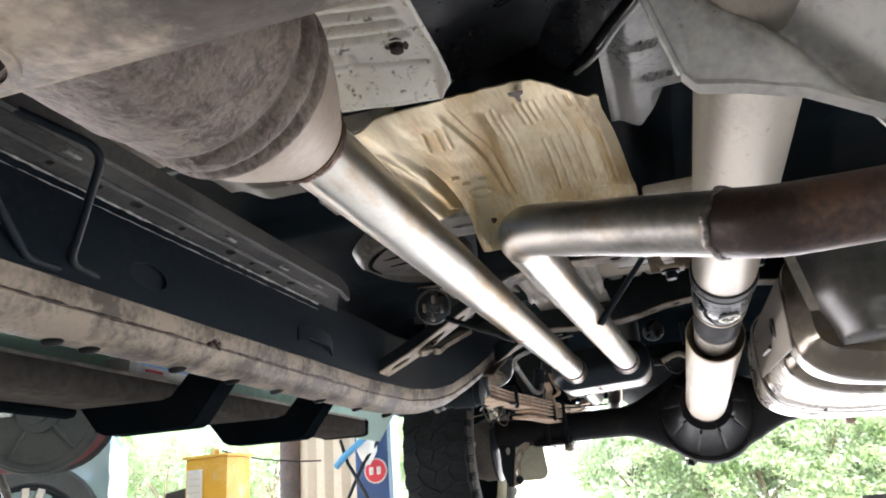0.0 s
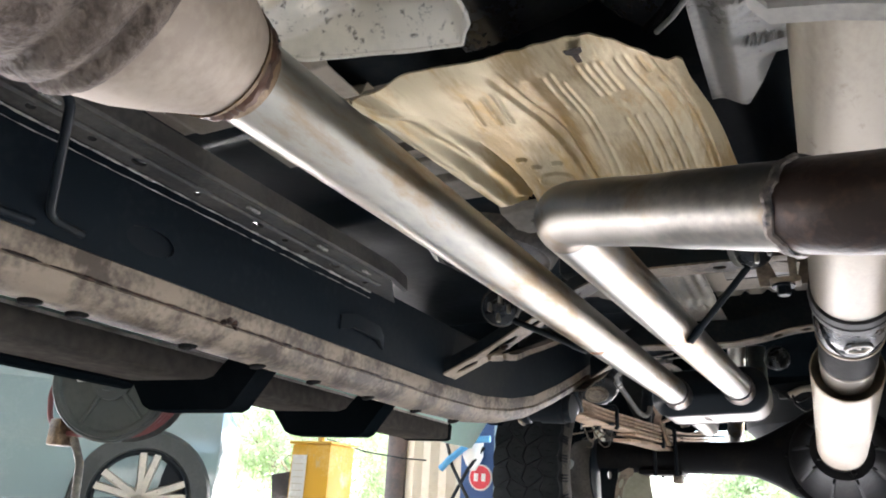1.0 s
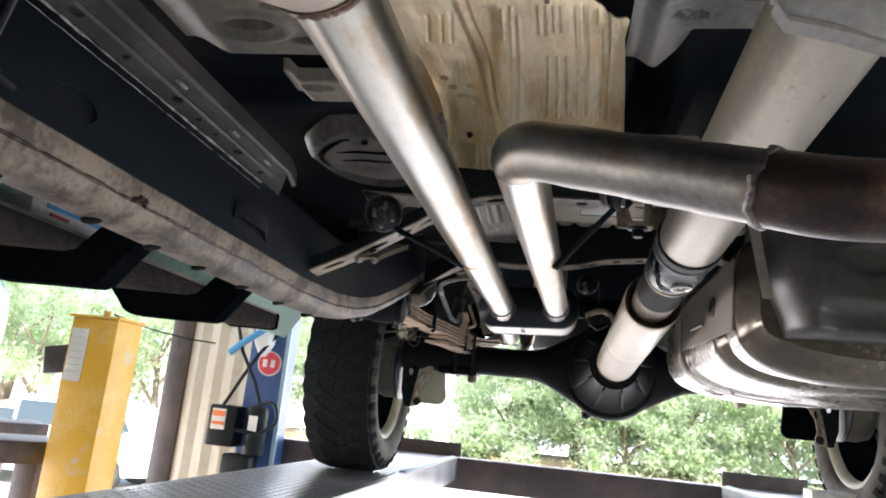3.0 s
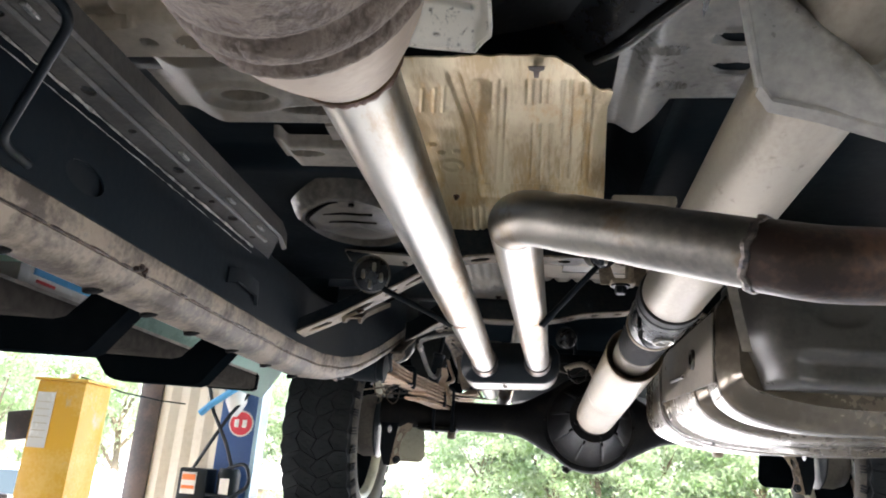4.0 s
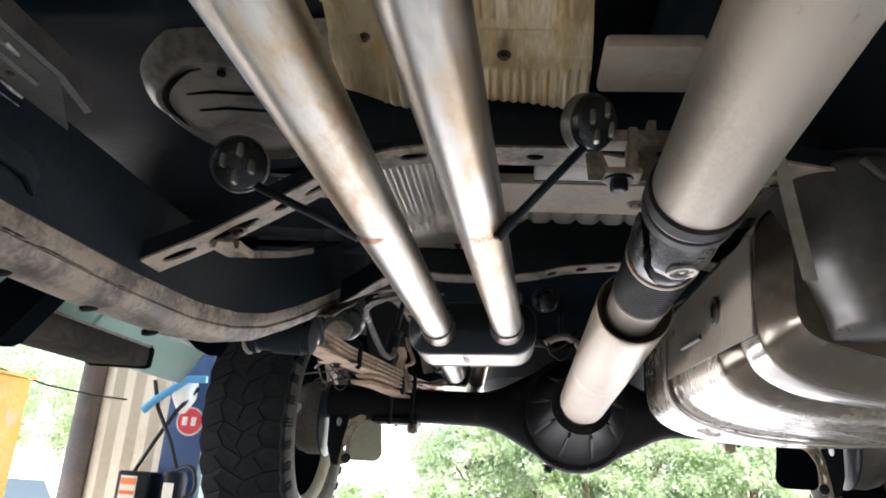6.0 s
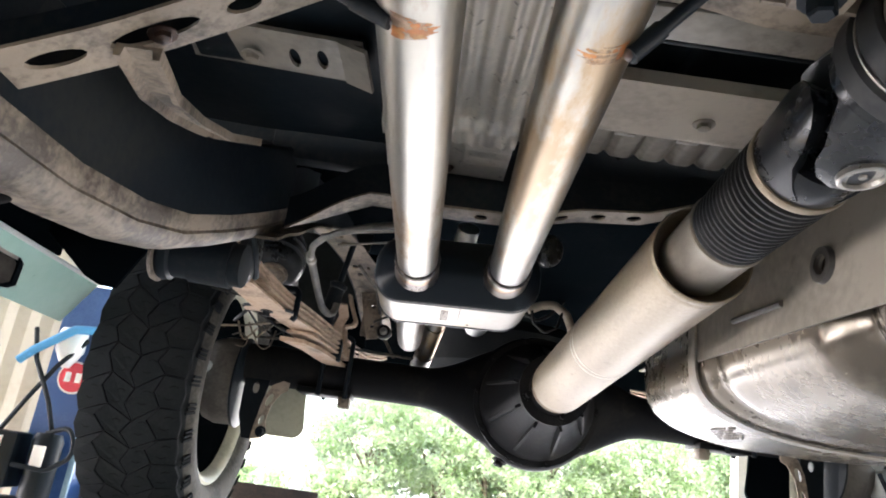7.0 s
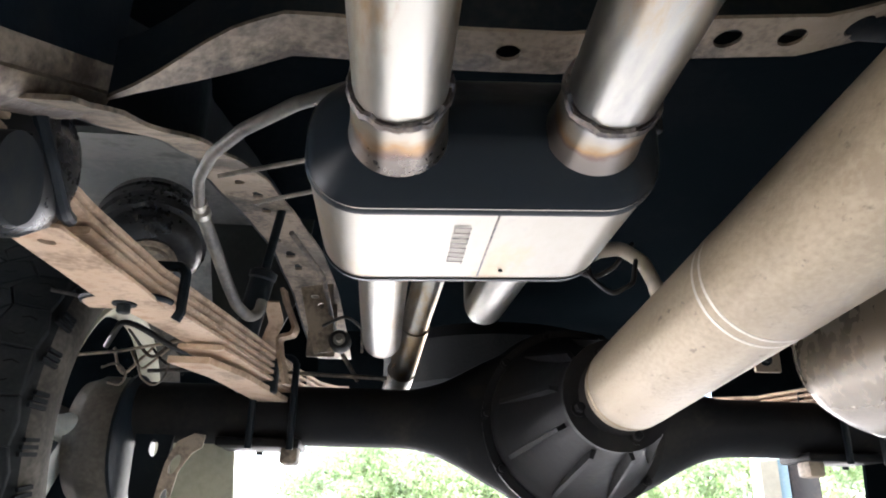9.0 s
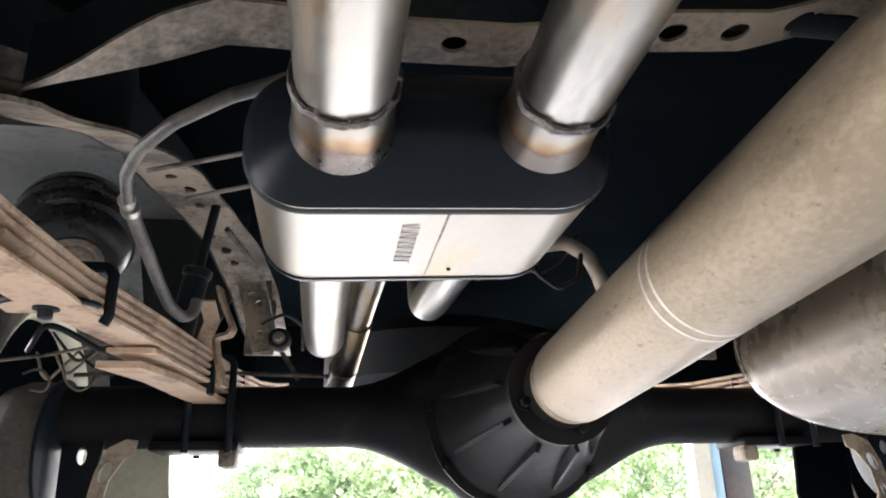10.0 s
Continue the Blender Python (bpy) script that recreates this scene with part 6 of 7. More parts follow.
add_rings(strap, [[p + V(0, d, 0) + (p - V(0.945, 2.43, 1.825)).normalized() * e for d, e in ((-0.016, 0), (0.016, 0), (0.016, 0.004), (-0.016, 0.004))] for p in pts], True, False)
part("strap", strap, M_FLOOR, tank, "grey steel tank strap")
part("strap_tab", box((0.735, 2.43, 1.678), (0.008, 0.012, 0.030), 0.002), M_BOLT, tank)
part("side_shield", plate([(1.84, 1.755), (2.43, 1.772), (2.45, 1.885), (2.35, 1.90), (1.84, 1.90)], [circle2(2.02, 1.83, 0.014), circle2(2.36, 1.86, 0.006)], 0.004, lambda u, v, w: V(0.597 + w + 0.02 * (v - 1.77), u, v)), M_FLOOR, tank, "flat grey side shield")
part("shield_rib", tube([(0.596, 2.12, 1.805), (0.596, 2.27, 1.812)], 0.005, 8), M_TANK, tank)
part("grommet", lathe((0.592, 2.02, 1.83), (0.62, 2.02, 1.83), [(0, 0.013), (0.0, 0.022), (0.006, 0.024), (0.012, 0.022)], 20, cap=False), M_TANK, tank)


def guard_point(u, v):
    """The guard's moulded front: rounded at its inner edge, set back below, with a shallow dish."""
    z = 1.738 + 0.25 * v
    left = 0.672 - 0.030 * step(1.74, 1.85, z) - 0.014 * step(1.85, 1.93, z) + 0.03 * step(1.95, 1.985, z)
    x = left + (1.35 - left) * u
    e = max(0.0, 1 - (x - left) / 0.07)
    y = 1.700 + 0.085 * (1 - math.sqrt(max(0, 1 - e * e)))
    y += 0.028 * step(0.70, 0.76, x) * (1 - step(1.785, 1.808, z)) + 0.03 * (1 - step(1.736, 1.756, z)) ** 2 + 0.03 * step(1.955, 1.988, z)
    return V(x, y + 0.006 * bump_at(x, z, 0.80, 1.88, 0.05, 0.03, 1) + 0.004 * noise.noise(V(x * 7, z * 9, 3)), z)


guard = bmesh.new()
grid = [[guard_point((i / 70) ** 1.6, j / 50) for j in range(51)] for i in range(71)]
grid = [[guard.verts.new(p) for p in row] for row in grid]
for i in range(70):
    for j in range(50):
        guard.faces.new((grid[i][j], grid[i + 1][j], grid[i + 1][j + 1], grid[i][j + 1]))
ext = bmesh.ops.extrude_face_region(guard, geom=list(guard.faces))
for v in [g for g in ext["geom"] if isinstance(g, bmesh.types.BMVert)]:
    v.co.y = 1.87
part("front_guard", guard, M_TANK, tank, "dark moulded guard before the tank", 50)
part("guard_hole", lathe((0.99, 1.705, 1.875), (0.99, 1.66, 1.875), [(0, 0.012), (0.006, 0.022), (0.010, 0.022), (0.011, 0.015), (0.004, 0.012)], 24), M_BLACK, tank, "round black hole rim")
part("guard_rib", tube([(0.70, 1.697, 1.955), (0.72, 1.695, 1.93), (1.3, 1.695, 1.93)], 0.006, 8), M_TANK, tank)
part("guard_strap", sweep([(-0.009, 0), (0.009, 0), (0.009, 0.004), (-0.009, 0.004)], [(0.592, 1.69, 1.965), (0.605, 1.70, 1.92), (0.618, 1.71, 1.86), (0.632, 1.72, 1.80)]), M_FLOOR, tank, "grey strap beside the guard")
bm = bmesh.new()
ta, tb, tc = V(0.688, 2.583, 1.6795), V(0.0085, -0.088, -0.003), V(0.042, 0.050, -0.0085)
for r in range(5):
    for k in range(11 - r % 3):
        if (k * 3 + r) % 7:
            box(ta + tb * (k / 10) + tc * (r / 4), (0.004, 0.0058, 0.0022), 0, None, bm)
part("stamped_text", bm, M_FLOOR, tank, "unreadable stamped lettering as plain bars")

# ---- hanger bracket and lines over the axle ----
br = thing("shaft_bracket", (0.44, 1.65, 1.88), "dusty steel carrier bracket bolted above the drive shaft", "bracket")
for x, lean in ((0.372, -0.020), (0.425, 0.012), (0.560, 0.012)):
    part("fin", plate([(-0.016, 0.0), (0.016, 0.0), (0.004 + lean, 0.085), (-0.006 + lean, 0.085)], [], 0.004, lambda u, v, w, x=x: V(x + u, 1.668 + w, 1.906 + v)), M_RAIL, br, "upright tan bracket fin")
part("bar", box((0.47, 1.655, 1.955), (0.24, 0.03, 0.018), 0.004), M_RAIL, br)
for x in (0.395, 0.55):
    part("foot", box((x, 1.65, 1.905), (0.045, 0.035, 0.01), 0.003), M_RAIL, br)
    part("leg", box((x + 0.012, 1.65, 1.935), (0.012, 0.03, 0.06), 0.003), M_RAIL, br)
    part("bolt", bolt((x - 0.004, 1.648, 1.90), (0, 0, -1), 0.011, 0.014), M_BLACK, br)
pp = thing("vent_hose", (0.36, 2.75, 1.9), "corrugated grey vent hose above the axle", "hose")
part("hose", tube([(0.345, 2.75, 1.90), (0.374, 2.75, 1.915), (0.402, 2.75, 1.920), (0.431, 2.75, 1.902), (0.447, 2.75, 1.866)], 0.0095, 16, 0.025, 14), M_BRIGHT_TAN, pp, "pale bent hose")
part("hose_end", tube([(0.445, 2.75, 1.871), (0.456, 2.755, 1.845), (0.462, 2.775, 1.822)], lambda t: 0.0105 + 0.0016 * math.sin(t * 44), 16, 0.01, 30), M_BRIGHT_TAN, pp, "corrugated end")
part("wire", tube([(0.352, 2.745, 1.905), (0.358, 2.74, 1.872), (0.384, 2.74, 1.852), (0.412, 2.74, 1.868), (0.420, 2.745, 1.903)], 0.0032, 10, 0.014, 10), M_RUBBER, pp, "black wire loop")
part("wire", tube([(0.30, 2.77, 1.93), (0.338, 2.77, 1.895), (0.370, 2.765, 1.882), (0.398, 2.77, 1.90), (0.43, 2.78, 1.94)], 0.0032, 10, 0.016, 10), M_RUBBER, pp, "black wire loop")
part("connector", box((0.33, 2.78, 1.905), (0.03, 0.022, 0.022), 0.004), M_RUBBER, pp, "black plug")


def cable(points, r=0.004, mat=None):
    ob = thing("brake_line", points[0], "thin dusty brake line clipped over the axle", "brake line", "brake lines")
    part("line", tube(points, r, 8, 0.03), mat or M_DUSTY, ob)


cable([(-0.36, 3.30, 1.84), (-0.25, 3.29, 1.845), (-0.18, 3.30, 1.85), (-0.02, 3.31, 1.845), (0.10, 3.31, 1.842)])
cable([(-0.40, 3.18, 1.86), (-0.33, 3.05, 1.88), (-0.27, 3.12, 1.85), (-0.21, 3.24, 1.84), (-0.21, 3.34, 1.84)], 0.005, M_RUBBER)
cable([(-0.38, 3.22, 1.90), (-0.31, 3.16, 1.83), (-0.29, 3.2, 1.88), (-0.25, 3.24, 1.90), (-0.24, 3.3, 1.83)], 0.003, M_DUSTY)
cable([(-0.42, 2.98, 1.90), (-0.30, 3.08, 1.90), (-0.20, 3.15, 1.885)], 0.003)
cable([(-0.06, 2.95, 2.0), (-0.02, 3.1, 1.98), (0.0, 3.3, 1.90), (0.04, 3.36, 1.845)], 0.0045)

cable([(-0.46, 3.12, 1.825), (-0.36, 3.14, 1.843), (-0.27, 3.16, 1.868), (-0.20, 3.18, 1.875)], 0.0028, M_RAIL)
cable([(-0.39, 3.15, 1.815), (-0.366, 3.15, 1.826), (-0.345, 3.15, 1.806), (-0.352, 3.15, 1.785), (-0.375, 3.15, 1.79)], 0.0022, M_DUSTY)
cable([(-0.335, 3.16, 1.83), (-0.322, 3.15, 1.80), (-0.30, 3.15, 1.785), (-0.285, 3.16, 1.80), (-0.28, 3.17, 1.845)], 0.002, M_DUSTY)
cable([(-0.02, 3.16, 1.905), (0.02, 3.17, 1.93), (0.05, 3.2, 1.915), (0.05, 3.25, 1.88)], 0.003)
cable([(-0.145, 2.80, 2.02), (-0.05, 2.78, 2.035), (0.03, 2.74, 2.035)], 0.0035, M_FLOOR)
cable([(-0.12, 2.93, 2.04), (-0.03, 2.90, 2.05), (0.05, 2.86, 2.05)], 0.0035, M_FLOOR)
for a, b, drop in ((-0.37, -0.30, 0.03), (-0.33, -0.25, 0.02), (-0.40, -0.33, 0.04), (-0.29, -0.22, 0.015)):
    cable([(a, 3.22, 1.865), (a + 0.02, 3.20, 1.865 - drop), ((a + b) / 2, 3.19, 1.85 - drop), (b, 3.22, 1.87)], 0.0025, M_RAIL if drop > 0.025 else M_RUBBER)
sh = thing("shock_absorber", (-0.143, 3.1, 1.86), "black shock absorber beside the leaf spring", "shock absorber")
part("body", lathe((-0.150, 3.11, 1.84), (-0.110, 3.09, 2.05), [(0, 0.010), (0.004, 0.021), (0.13, 0.021), (0.134, 0.024), (0.145, 0.024), (0.15, 0.015)], 24), M_BLACK, sh, "black shock body")
part("rod", lathe((-0.125, 3.10, 1.97), (-0.110, 3.09, 2.05), [(0, 0.008), (0.14, 0.008)], 14), M_BLACK, sh)
part("lower_eye", lathe((-0.17, 3.11, 1.835), (-0.13, 3.11, 1.835), [(0, 0.010), (0.0, 0.02), (0.04, 0.02), (0.04, 0.010)], 20), M_DUSTY, sh)
hb = thing("hanger_bracket", (-0.04, 3.2, 1.87), "tan folded bracket with holes above the axle", "bracket")
part("end_plate", plate([(-0.070, 1.99), (-0.010, 2.0), (-0.004, 1.90), (-0.006, 1.868), (-0.036, 1.862), (-0.050, 1.91)], [circle2(-0.03, 1.955, 0.006), circle2(-0.026, 1.90, 0.005), circle2(-0.042, 1.972, 0.008, 0.004)], 0.005, lambda u, v, w: V(u, 3.2 + w, v)), M_RAIL, hb, "tan plate with holes")
part("hook", bent_strip([(-0.094, 3.15, 1.968), (-0.086, 3.15, 1.942), (-0.066, 3.15, 1.897), (-0.070, 3.15, 1.884), (-0.094, 3.15, 1.878), (-0.088, 3.15, 1.845), (-0.074, 3.15, 1.795)], 0.024, 0.006, (0.25, 1, 0), 0.010), M_LEAF, hb, "bent tan hook strip")
bush = part("bush", lathe((0.009, 3.19, 1.889), (0.012, 3.25, 1.889), [(0, 0.006), (0.001, 0.017), (0.006, 0.020), (0.03, 0.020), (0.031, 0.010)], 22), M_RUBBER, hb, "round rubber bush with a bolt")
part("bolt", bolt((0.009, 3.19, 1.889), (0, -1, 0), 0.007, 0.008), M_BOLT, bush)
structure("wheelhouse_panel", plate([(-0.36, 2.28), (-0.10, 2.28), (-0.12, 2.05), (-0.17, 1.92), (-0.20, 1.88), (-0.25, 1.90), (-0.30, 2.0)], [], 0.006, lambda u, v, w: V(u, 3.50 + w + 0.2 * (v - 2.0), v)), M_REEL, "grey-green inner wheelhouse panel", "truck body", 20)

sw = thing("spare_wheel", (CX, 4.35, 1.95), "black spare wheel slung under the truck bed", "wheel")
part("tyre", lathe((CX, 4.35, 1.93), (CX, 4.35, 2.3), [(0.06, 0.22), (0.0, 0.26), (0.0, 0.34), (0.05, 0.39), (0.18, 0.39), (0.23, 0.34), (0.23, 0.22)], 48), M_TYRE, sw)
part("rim", lathe((CX, 4.35, 1.98), (CX, 4.35, 2.3), [(0.0, 0.04), (0.0, 0.1), (0.05, 0.2), (0.03, 0.235), (0.1, 0.235)], 40), M_DUSTY, sw)
part("hoist", lathe((CX, 4.35, 1.99), (CX, 4.35, 2.36), [(0.0, 0.05), (0.01, 0.05), (0.02, 0.01), (0.37, 0.01)], 16), M_BLACK, sw)


# ---- running board and body side ----
sb = thing("running_board", (-0.70, 1.0, 1.72), "black tubular running board on angled brackets", "running board")
part("board", sweep([(-0.76, 1.752), (-0.75, 1.745), (-0.615, 1.743), (-0.602, 1.748), (-0.600, 1.780), (-0.606, 1.790), (-0.74, 1.800), (-0.76, 1.79)], [(0, -1.2, 0), (0, 2.455, 0)]), M_BOARD, sb, "smooth dusty grey board")
part("edge_trim", sweep([(-0.606, 1.789), (-0.598, 1.787), (-0.598, 1.793), (-0.606, 1.795)], [(0, -1.2, 0), (0, 2.452, 0)]), M_BOLT, sb, "thin bright edge trim")
part("outer_bar", sweep([(-0.80, 1.738), (-0.79, 1.732), (-0.77, 1.734), (-0.765, 1.742), (-0.77, 1.752), (-0.795, 1.752)], [(0, -1.2, 0), (0, 1.42, 0)]), M_BED, sb, "matt black lower bar")
part("end_cap", sweep([(-0.764, 1.748), (-0.75, 1.741), (-0.612, 1.739), (-0.598, 1.745), (-0.596, 1.785), (-0.604, 1.795), (-0.74, 1.804), (-0.764, 1.794)], [(0, 2.455, 0), (0, 2.470, 0)]), M_BED, sb, "black plastic end cap")
for y in (1.36, 1.76):
    pl = plate([(-0.70, 1.744), (-0.52, 1.740), (-0.50, 1.745), (-0.395, 1.855), (-0.32, 1.855), (-0.45, 1.694), (-0.465, 1.688), (-0.64, 1.69), (-0.66, 1.698)], [], 0.006, lambda u, v, w, y=y: V(u, y + w, v - 0.008))
    br = part("bracket", pl, M_BED, sb, "flat matt black step bracket", 20)
    part("bracket_lip", sweep([(0.006, 0), (0.045, 0), (0.045, 0.004), (0.006, 0.004)], [(-0.655, y, 1.686), (-0.64, y, 1.682), (-0.465, y, 1.680), (-0.45, y, 1.686), (-0.325, y, 1.842)], axis="x"), M_BED, br)


def body_side(name, y0, y1, label):
    """The lower edge of the body side: a slab that leans in towards its top."""
    sec = [(-0.80, 1.772), (-0.790, 1.768), (-0.722, 1.872), (-0.726, 1.885), (-0.84, 1.90), (-0.86, 1.80)]
    side = part(name, sweep(sec, [(0, y0, 0), (0, y1, 0)]), M_GREEN)
    part("seam_flange", sweep([(-0.726, 1.872), (-0.700, 1.868), (-0.698, 1.873), (-0.726, 1.880)], [(0, y0, 0), (0, y1 - 0.02, 0)]), M_WHITE, side, "pale seam flange spotted with rust")
    return tagged(side, label, "truck body", kind="structure")


body_side("rocker_panel", -1.2, 2.43, "mint green painted sill of the truck cab")
body_side("bed_side", 2.445, 3.03, "mint green painted lower bed side before the wheel")
# Added near-black sheets close the gaps beside the chassis and keep them dark.
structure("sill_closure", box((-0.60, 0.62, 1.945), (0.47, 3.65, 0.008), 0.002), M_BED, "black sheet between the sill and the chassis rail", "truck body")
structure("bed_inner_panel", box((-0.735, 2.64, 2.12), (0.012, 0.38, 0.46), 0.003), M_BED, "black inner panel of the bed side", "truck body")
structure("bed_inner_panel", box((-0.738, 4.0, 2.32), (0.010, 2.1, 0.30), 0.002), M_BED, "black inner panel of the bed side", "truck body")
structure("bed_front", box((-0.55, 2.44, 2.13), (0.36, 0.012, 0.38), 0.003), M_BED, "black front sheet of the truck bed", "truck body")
tagged(part("bed_side", box((2 * CX + 0.775, 2.0, 2.1), (0.06, 6.0, 0.5), 0.015), M_GREEN), "mint green painted far body side", "truck body", kind="structure")
tagged(part("bed_side", box((-0.775, 4.0, 2.3), (0.06, 2.2, 0.3), 0.015), M_GREEN), "mint green painted rear bed side", "truck body", kind="structure")
tagged(part("mud_flap", plate([(-0.79, 2.06), (-0.787, 1.973), (-0.626, 1.838), (-0.59, 1.822), (-0.553, 1.820), (-0.50, 1.928), (-0.48, 2.06)], [], 0.008, lambda u, v, w: V(u, 2.75 + w, v)), M_BED, None, "", 15), "black triangular flap before the rear wheel", "wheel liner", kind="structure")
structure("wheel_liner", sweep([(-0.80, 0), (-0.20, 0), (-0.20, 0.01), (-0.80, 0.01)], [(0, 2.75, 2.05), (0, 2.95, 2.2), (0, 3.3, 2.28), (0, 3.7, 2.24), (0, 3.95, 2.1)]), M_LINER, "dusty grey wheel arch liner", "wheel liner")

# ---- the four-post lift ----
RZ = 1.28
lift = thing("car_lift", (CX, 3.0, GROUND), "four-post car lift with diamond plate runways and blue posts", "car lift")


def runway(x0, x1, s):
    bm = box(((x0 + x1) / 2, 1.5, RZ - 0.008), (x1 - x0, 7.4, 0.016), 0.003)
    deck = part("runway", bm, M_GREYP, lift, "grey diamond plate runway")
    for x, sg in ((x0 + 0.004, 1), (x1 - 0.004, -1)):
        part("side_beam", sweep([(0, 0), (0.05 * sg, 0), (0.05 * sg, 0.012), (0.008 * sg, 0.012), (0.008 * sg, 0.118), (0.05 * sg, 0.118), (0.05 * sg, 0.13), (0, 0.13)], [(x, -2.2, RZ - 0.146), (x, 5.2, RZ - 0.146)]), M_BEAM, lift, "worn blue-grey steel side beam")
    part("wheel_stop", sweep([(-0.006, 0), (0.006, 0), (0.006, 0.085), (-0.006, 0.085)], [(0, 0, 0), (0, 0, 0)] and [(x0 + 0.0, 5.17, RZ), (x1 + 0.02, 5.17, RZ)], axis="x"), M_DARKP, lift, "dark steel wheel stop")
    part("edge_strip", box((x0 + 0.02 if s < 0 else x1 - 0.02, 4.3, RZ + 0.004), (0.03, 1.6, 0.008), 0.002), M_PALE, lift)
    lug = bmesh.new()
    for j in range(120):
        for i in range(14):
            cx, cy = x0 + 0.04 + i * (x1 - x0 - 0.08) / 13, 1.0 + j * 0.028
            a = radians(45 if (i + j) % 2 else -45)
            u, v = V(math.cos(a), math.sin(a), 0), V(-math.sin(a), math.cos(a), 0)
            c = V(cx, cy, RZ)
            q = [lug.verts.new(c + o) for o in (u * 0.011, v * 0.003, -u * 0.011, -v * 0.003)]
            t = lug.verts.new(c + V(0, 0, 0.0022))
            for k in range(4):
                lug.faces.new((q[k], q[(k + 1) % 4], t))
    tagged(part("diamond_relief", lug, M_GREYP, lift, "", 0), kind="stuff")


runway(-0.81, -0.34, 1), runway(1.30, 1.77, -1)
part("cross_beam", box((CX, 5.33, RZ - 0.11), (4.3, 0.16, 0.20), 0.012), M_DARKP, lift, "dark brown-grey cross beam")
part("cross_beam", box((CX, -2.4, RZ - 0.11), (4.3, 0.16, 0.20), 0.012), M_DARKP, lift, "dark brown-grey cross beam")
for x, y in ((-1.69, 5.33), (2.64, 5.33), (-1.69, -2.4), (2.64, -2.4)):
    s = 1 if x < 0 else -1
    sec = [(-0.13, -0.09), (0.13, -0.09), (0.13, 0.09), (0.09, 0.09), (0.09, 0.07), (0.115, 0.07), (0.115, -0.075), (-0.115, -0.075), (-0.115, 0.07), (-0.09, 0.07), (-0.09, 0.09), (-0.13, 0.09)]
    post = part("lift_post", add_rings(bmesh.new(), [[V(x + a, y - 0.17 + b, z) for a, b in sec] for z in (GROUND, 2.25)]), M_BLUE, lift, "dark blue steel lift post", 30)
    part("post_edge", box((x + s * 0.135, y - 0.27, 0.97), (0.03, 0.02, 2.5), 0.004), M_PALE, lift, "pale blue post edge")
    part("base_plate", box((x, y - 0.17, GROUND + 0.01), (0.4, 0.35, 0.02), 0.003), M_BLUE, lift)
for x in (-0.375, 1.335):
    part("lift_cable", tube([(x + (0.02 if x > 0 else -0.02) * 0, -2.2, RZ - 0.07), (x, 5.2, RZ - 0.07)], 0.006, 8), M_BLACK, lift)

sg = thing("warning_sign", (-1.67, 5.05, 1.68), "round red and white warning sticker on the lift post", "sign")
part("disc", lathe((-1.67, 5.068, 1.76), (-1.67, 5.05, 1.76), [(0, 0.085), (0.004, 0.085)], 30), M_CARD, sg)
part("red_disc", lathe((-1.67, 5.063, 1.76), (-1.67, 5.05, 1.76), [(0, 0.075), (0.003, 0.075)], 30), M_RED, sg)
for x in (-1.70, -1.645):
    part("print", box((x, 5.058, 1.76), (0.03, 0.003, 0.05)), M_CARD, sg, "unreadable print as a plain bar")

pu = thing("power_unit", (-1.72, 4.98, 1.05), "black hydraulic power unit with an orange warning label", "power unit")
part("control_box", box((-1.86, 4.95, 1.33), (0.19, 0.16, 0.26), 0.015), M_BLACK, pu)
part("motor", lathe((-1.66, 4.97, 1.16), (-1.66, 4.97, 1.48), [(0, 0.05), (0.004, 0.072), (0.25, 0.072), (0.27, 0.075), (0.31, 0.06)], 28), M_BLACK, pu)
part("tank", box((-1.74, 4.97, 1.08), (0.2, 0.15, 0.16), 0.02), M_BLACK, pu)
lab = part("label", box((-1.88, 4.868, 1.37), (0.095, 0.004, 0.13)), M_CARD, pu, "white and orange warning label")
part("label_band", box((-1.88, 4.864, 1.405), (0.085, 0.004, 0.035)), M_ORANGE, lab)
part("label_band", box((-1.88, 4.864, 1.345), (0.085, 0.004, 0.02)), M_ORANGE, lab)
part("label", box((-1.655, 4.893, 1.36), (0.06, 0.004, 0.10)), M_CARD, pu, "pale printed label")
for a, b in (((-1.90, 4.95, 1.46), (-1.62, 5.0, 1.95)), ((-1.62, 4.93, 1.44), (-1.90, 5.0, 1.98))):
    a, b = V(*a), V(*b)
    part("hydraulic_hose", tube([a, a.lerp(b, 0.3) + V(0.02, -0.05, 0.02), a.lerp(b, 0.7) + V(0, -0.05, 0), b], 0.012, 10, 0.08), M_BLACK, pu)
part("hydraulic_hose", tube([(-1.66, 4.93, 1.47), (-1.52, 4.88, 1.52), (-1.48, 4.88, 1.38), (-1.60, 4.9, 1.30), (-1.76, 4.88, 1.31)], 0.012, 10, 0.08), M_BLACK, pu)
tb = thing("plastic_funnel", (-1.72, 4.98, 1.92), "translucent white bottle with a blue tube on the lift post", "bottle")
part("bottle", lathe((-1.70, 5.0, 1.80), (-1.70, 5.0, 2.1), [(0, 0.02), (0.04, 0.045), (0.09, 0.07), (0.18, 0.07), (0.2, 0.06)], 22), M_WHITE, tb)
part("blue_tube", tube([(-1.90, 4.92, 1.80), (-1.84, 4.92, 1.86), (-1.66, 4.92, 1.99), (-1.55, 4.94, 2.0)], 0.022, 14, 0.05), M_SKYBL, tb, "bright blue plastic tube")

yc = thing("lift_column", (-2.2, 4.0, GROUND), "scuffed yellow steel lift column with a white notice", "lift column")
part("column", box((-2.20, 4.0, 0.78), (0.27, 0.24, 2.16), 0.008), M_YELLOW, yc)
part("top_plate", box((-2.20, 4.0, 1.868), (0.30, 0.27, 0.014), 0.003), M_YELLOW, yc)
